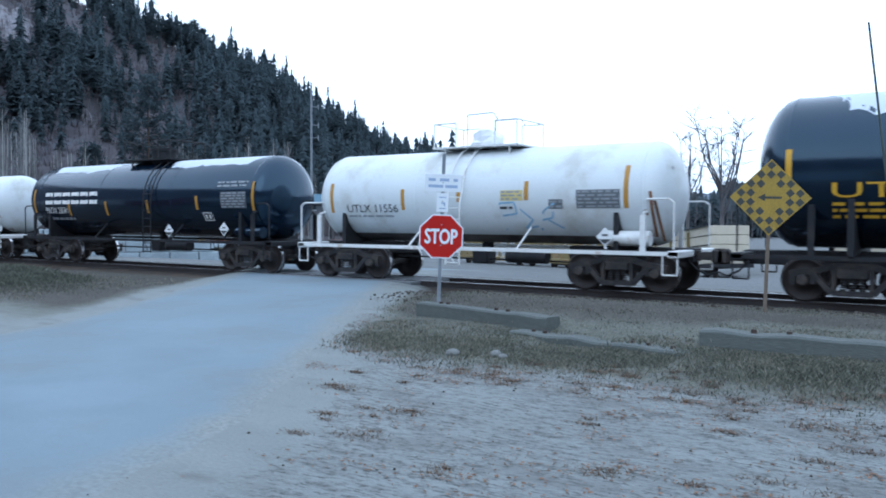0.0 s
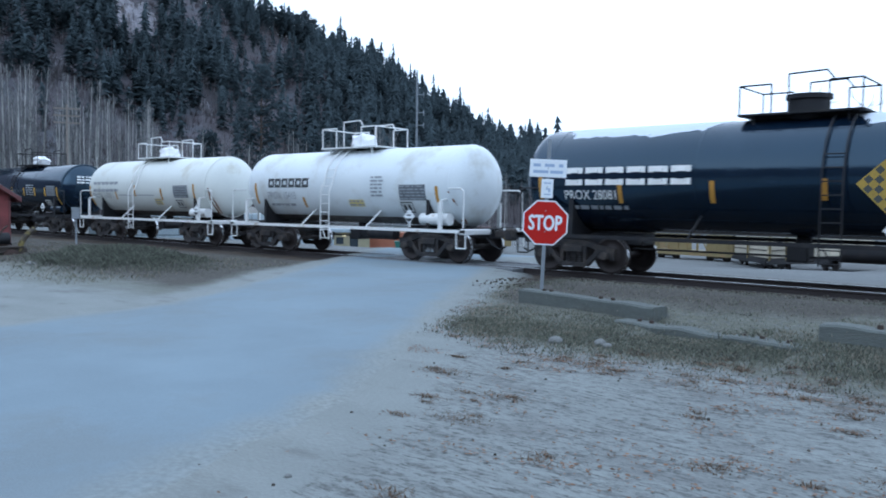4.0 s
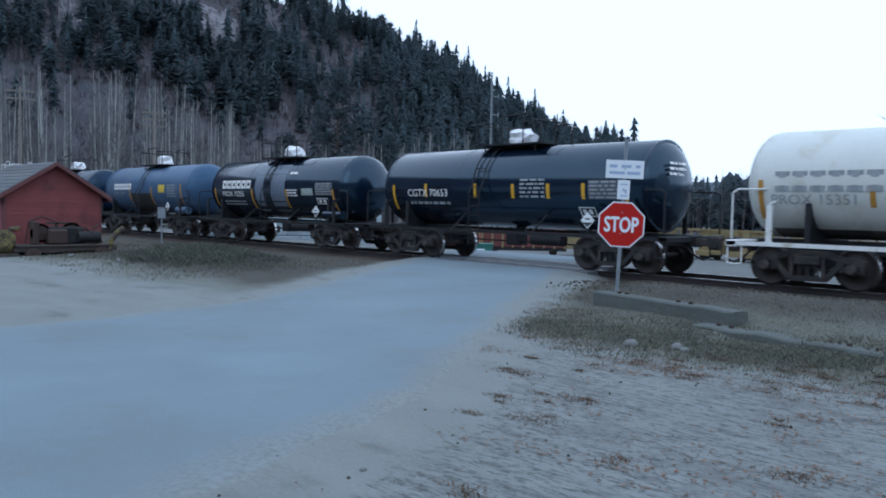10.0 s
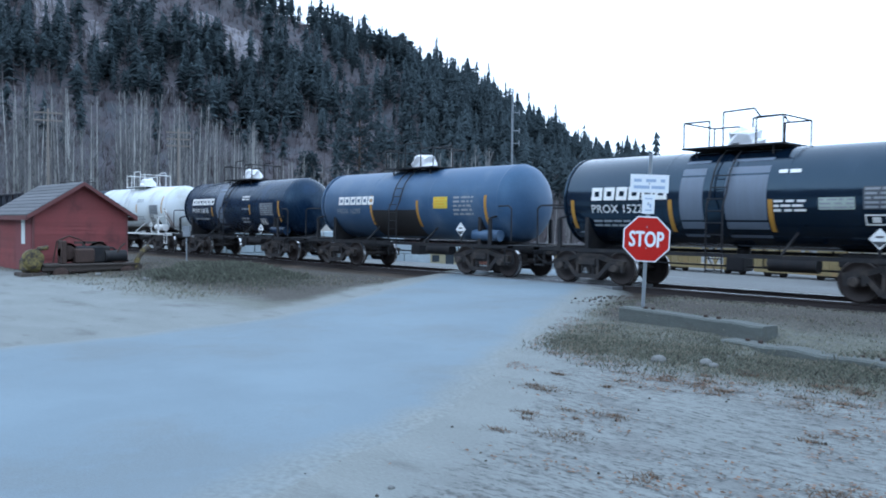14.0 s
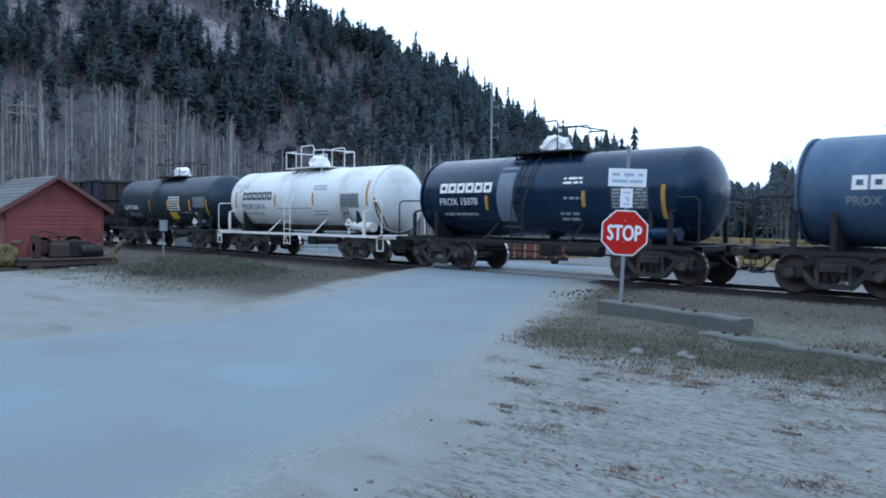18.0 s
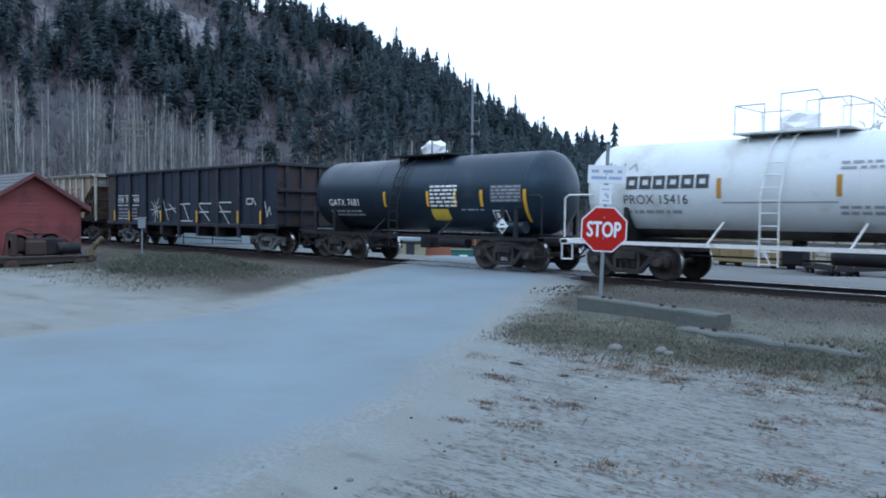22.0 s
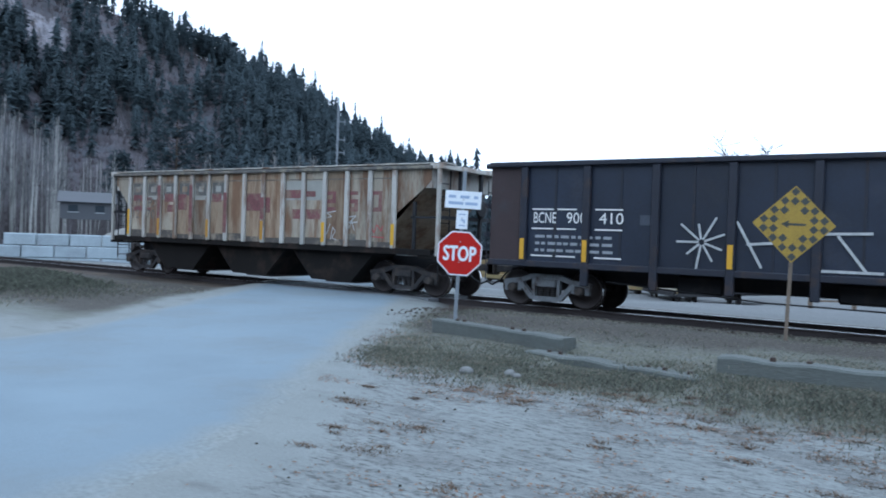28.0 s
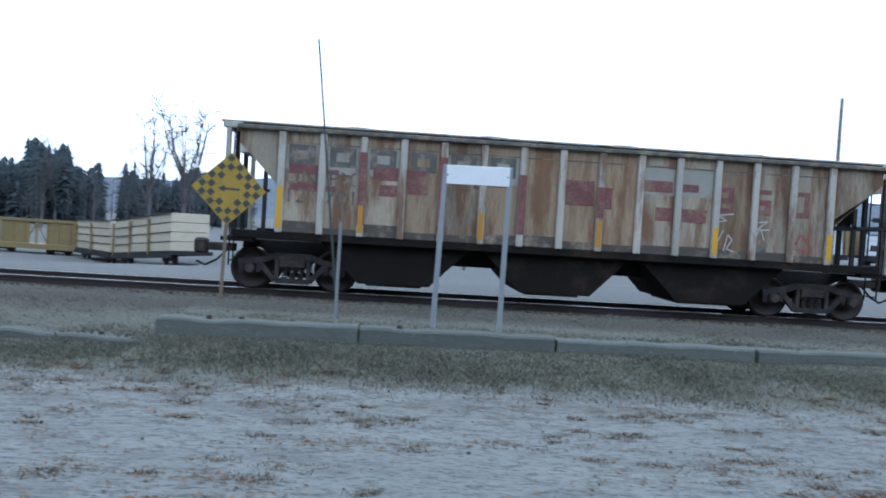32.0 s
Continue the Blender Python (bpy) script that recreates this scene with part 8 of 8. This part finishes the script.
def scatter():
    rnd = random.Random(4)
    g, st, wd = Shape(), Shape(), Shape()
    n = 0
    while n < 9000:
        x, y = rnd.uniform(-11, 11), rnd.gauss(9.4, 0.8)
        if rnd.random() < 0.3:
            y = rnd.uniform(10.2, 14.0)
        if x < lerp_table(ROAD_R, y) + 0.05 or y > 14.2 or y < 7.2:
            continue
        if rnd.random() > turf(x, y) * (0.75 + 0.9 * noise.noise((x * 0.5, y * 0.9, 3))):
            continue
        n += 1
        tall = 0.02 + 0.045 * max(0, noise.noise((x * 0.7, y * 0.7, 9))) + (0.012 if 8.6 < y < 9.8 else 0)
        r = rnd.random()
        blades(g if r < 0.5 else st if r < 0.75 else wd, x, y, tall * (0.7 if y > 10.8 else 1), 14, rnd)
    for i in range(2600):
        x, y = rnd.gauss(-21.6, 2.0), rnd.gauss(11.1, 0.62)
        if y > 14 or x > lerp_table(ROAD_L, y) - 0.5:
            continue
        lump = 0.6 + 0.9 * max(0, noise.noise((x * 0.9, y * 1.4, 21)))
        blades(wd if rnd.random() < 0.8 else g, x, y, 0.17 * lump * math.exp(-((x + 21.6) / 3.6) ** 2), 12, rnd, 0.16)
    for i in range(700):
        x, y = rnd.uniform(-34, -17), rnd.uniform(7.5, 14.5)
        if x > lerp_table(ROAD_L, y) - 0.6:
            continue
        blades(st if rnd.random() < 0.7 else g, x, y, 0.06, 9, rnd, 0.2)
    tagged(part("green_grass", g, m_grass), "short dull green grass tufts along the bank", "grass", kind="stuff")
    tagged(part("dry_grass", st, m_straw), "dry straw-coloured grass tufts on the bank", "grass", kind="stuff")
    tagged(part("weeds", wd, m_weed), "dark withered weeds beside the track and shed", "weeds", kind="stuff")
    # flattened brown clumps of dead grass on the gravel
    dead = Shape()
    for i in range(330):
        far = rnd.random()
        y = 8.9 - 5.2 * far ** 1.5 + rnd.gauss(0, 0.25)
        x = lerp_table(ROAD_R, y) + 0.5 + rnd.random() * 15
        big = rnd.random() < 0.3
        wx = rnd.uniform(0.14, 0.32) if big else rnd.uniform(0.05, 0.14)
        if y < 2.6 or noise.noise((x * 0.45, y * 0.8, 31)) < -0.18:
            continue
        wy = wx * rnd.uniform(0.35, 0.6)
        for k in range(int(150 * wx / 0.2)):
            px_, py_ = x + rnd.gauss(0, wx * 0.6), y + rnd.gauss(0, wy * 0.6)
            z = ground_z(px_, py_)
            a = rnd.uniform(0, 6.283)
            l, w = rnd.uniform(0.025, 0.075), rnd.uniform(0.003, 0.007)
            dx, dy = math.cos(a), math.sin(a)
            dead.add([(px_ - dy * w, py_ + dx * w, z - 0.004), (px_ + dy * w, py_ - dx * w, z - 0.004), (px_ + dx * l, py_ + dy * l, z + rnd.uniform(0.004, 0.03))], [(0, 1, 2)])
    tagged(part("dead_grass", dead, m_dead), "flattened rust-brown clumps of dead grass on gravel", "grass", kind="stuff")
    lf = Shape()

    def leaf(x, y, k):
        z = ground_z(x, y) + 0.006 + 0.012 * rnd.random()
        a = rnd.uniform(0, 6.283)
        c, s_ = math.cos(a) * k, math.sin(a) * k
        t = rnd.uniform(-0.4, 0.4) * k
        lf.add([(x - c, y - s_, z), (x + s_ * 0.5, y - c * 0.5, z + abs(t)), (x + c, y + s_, z + 0.004), (x - s_ * 0.5, y + c * 0.5, z)], [(0, 1, 2, 3)])
    clusters = [(rnd.uniform(-6, 9), rnd.uniform(4.0, 8.4)) for i in range(120)]
    for cx, cy in clusters:
        if cx < lerp_table(ROAD_R, cy) + 0.5:
            continue
        m = int(rnd.uniform(10, 75))
        wx, wy = rnd.uniform(0.15, 0.5), rnd.uniform(0.05, 0.14)
        for k in range(m):
            leaf(cx + rnd.gauss(0, wx), cy + rnd.gauss(0, wy), rnd.uniform(0.01, 0.025))
    for i in range(4200):
        y = rnd.gauss(8.0, 0.5) if i % 3 else rnd.uniform(7.2, 12.5)
        x = lerp_table(ROAD_R, y) + (abs(rnd.gauss(0.2, 0.8)) if i % 3 == 0 else rnd.random() ** 1.4 * 16)
        if noise.noise((x * 0.8, y * 1.5, 41)) < -0.05:
            continue
        leaf(x, y, rnd.uniform(0.01, 0.024))
    for i in range(160):
        y = rnd.uniform(2.2, 8)
        x = lerp_table(ROAD_R, y) + rnd.uniform(0, 12)
        leaf(x, y, rnd.uniform(0.008, 0.02))
    tagged(part("leaf_litter", lf, m_leaf), "scattered brown fallen leaves in drifts", "leaves", kind="stuff")
    sn = Shape()

    def stone(x, y, z, k):
        a = rnd.uniform(0, 6.283)
        p = [(math.cos(a + i * 1.57) * k * rnd.uniform(0.7, 1.2), math.sin(a + i * 1.57) * k * rnd.uniform(0.7, 1.2)) for i in range(4)]
        h = k * rnd.uniform(0.5, 1.0)
        sn.add([(x + u, y + v, z - k * 0.3) for u, v in p] + [(x + u * 0.55, y + v * 0.55, z + h) for u, v in p], [(0, 1, 5, 4), (1, 2, 6, 5), (2, 3, 7, 6), (3, 0, 4, 7), (4, 5, 6, 7)])
    for i in range(160):
        y = rnd.uniform(2.0, 8.5)
        x = lerp_table(ROAD_R, y) + rnd.uniform(-0.5, 11)
        stone(x, y, ground_z(x, y), rnd.uniform(0.006, 0.02))
    for i in range(7000):
        x = rnd.uniform(-11, 14)
        y = rnd.choice((rnd.uniform(14.6, 17.0), rnd.uniform(13.2, 16.6), rnd.uniform(19.6, 21)))
        z = max(ground_z(x, y), lerp_table(prof, y) if 15.6 < y < 21 else -9)
        if -18.2 < x < -11.6:
            continue
        stone(x, y, z, rnd.uniform(0.018, 0.045))
    tagged(part("loose_stones", sn, m_stone), "loose grey and brown stones on the ballast and gravel", "stones", kind="stuff")


scatter()
for x, y, k, sd in ((-5.5, 8.66, 0.1, 1), (-5.0, 8.85, 0.085, 2), (-4.86, 8.8, 0.06, 3), (-4.2, 3.38, 0.025, 4), (-25.6, 9.0, 0.1, 5), (-22.5, 9.2, 0.12, 6)):
    rnd = random.Random(sd)
    bm = bmesh.new()
    bmesh.ops.create_icosphere(bm, subdivisions=2, radius=k)
    for v in bm.verts:
        v.co *= 1 + 0.28 * noise.noise(v.co * (4 / k * 0.12) + Vector((sd, 0, 0)))
        v.co.z *= 0.7
    me = bpy.data.meshes.new("rock")
    bm.to_mesh(me)
    bm.free()
    me.materials.append(mat("pale_rock", (0.15, 0.155, 0.15), 0.9, var=0.2, scale=8, fine=40, bump=0.4))
    ob = new("rock", me)
    ob.matrix_world = pose(x, y, ground_z(x, y) + k * 0.25)
    tagged(ob, "pale grey field stone half sunk in grass", "rock", "loose rocks")

# ties, the nearest ones as pieces of the track
n_tie = 0
for i in range(240):
    x = -100 + i * 0.56
    ob = new("tie", tie_mesh)
    ob.parent = track
    ob.matrix_local = pose(x + 0.03 * math.sin(i * 7.1), 0.04 * math.sin(i * 3.3), 0, 0, 0, 1.2 * math.sin(i * 5.7))


def motions():
    """Roll the cars along the track and turn their wheels."""
    times = [i * 0.5 for i in range(65)]
    for car, X in MOVERS:
        walk(car, [(t, pose(X + shift(t), TRACK_Y, RAIL_Z)) for t in times])
    fine = [i * 0.1 for i in range(321)]
    for ws, x in WHEELSETS:
        walk(ws, [(t, pose(x, 0, WHEEL_R, 0, math.degrees(shift(t) / WHEEL_R) % 360, 0)) for t in fine])


motions()
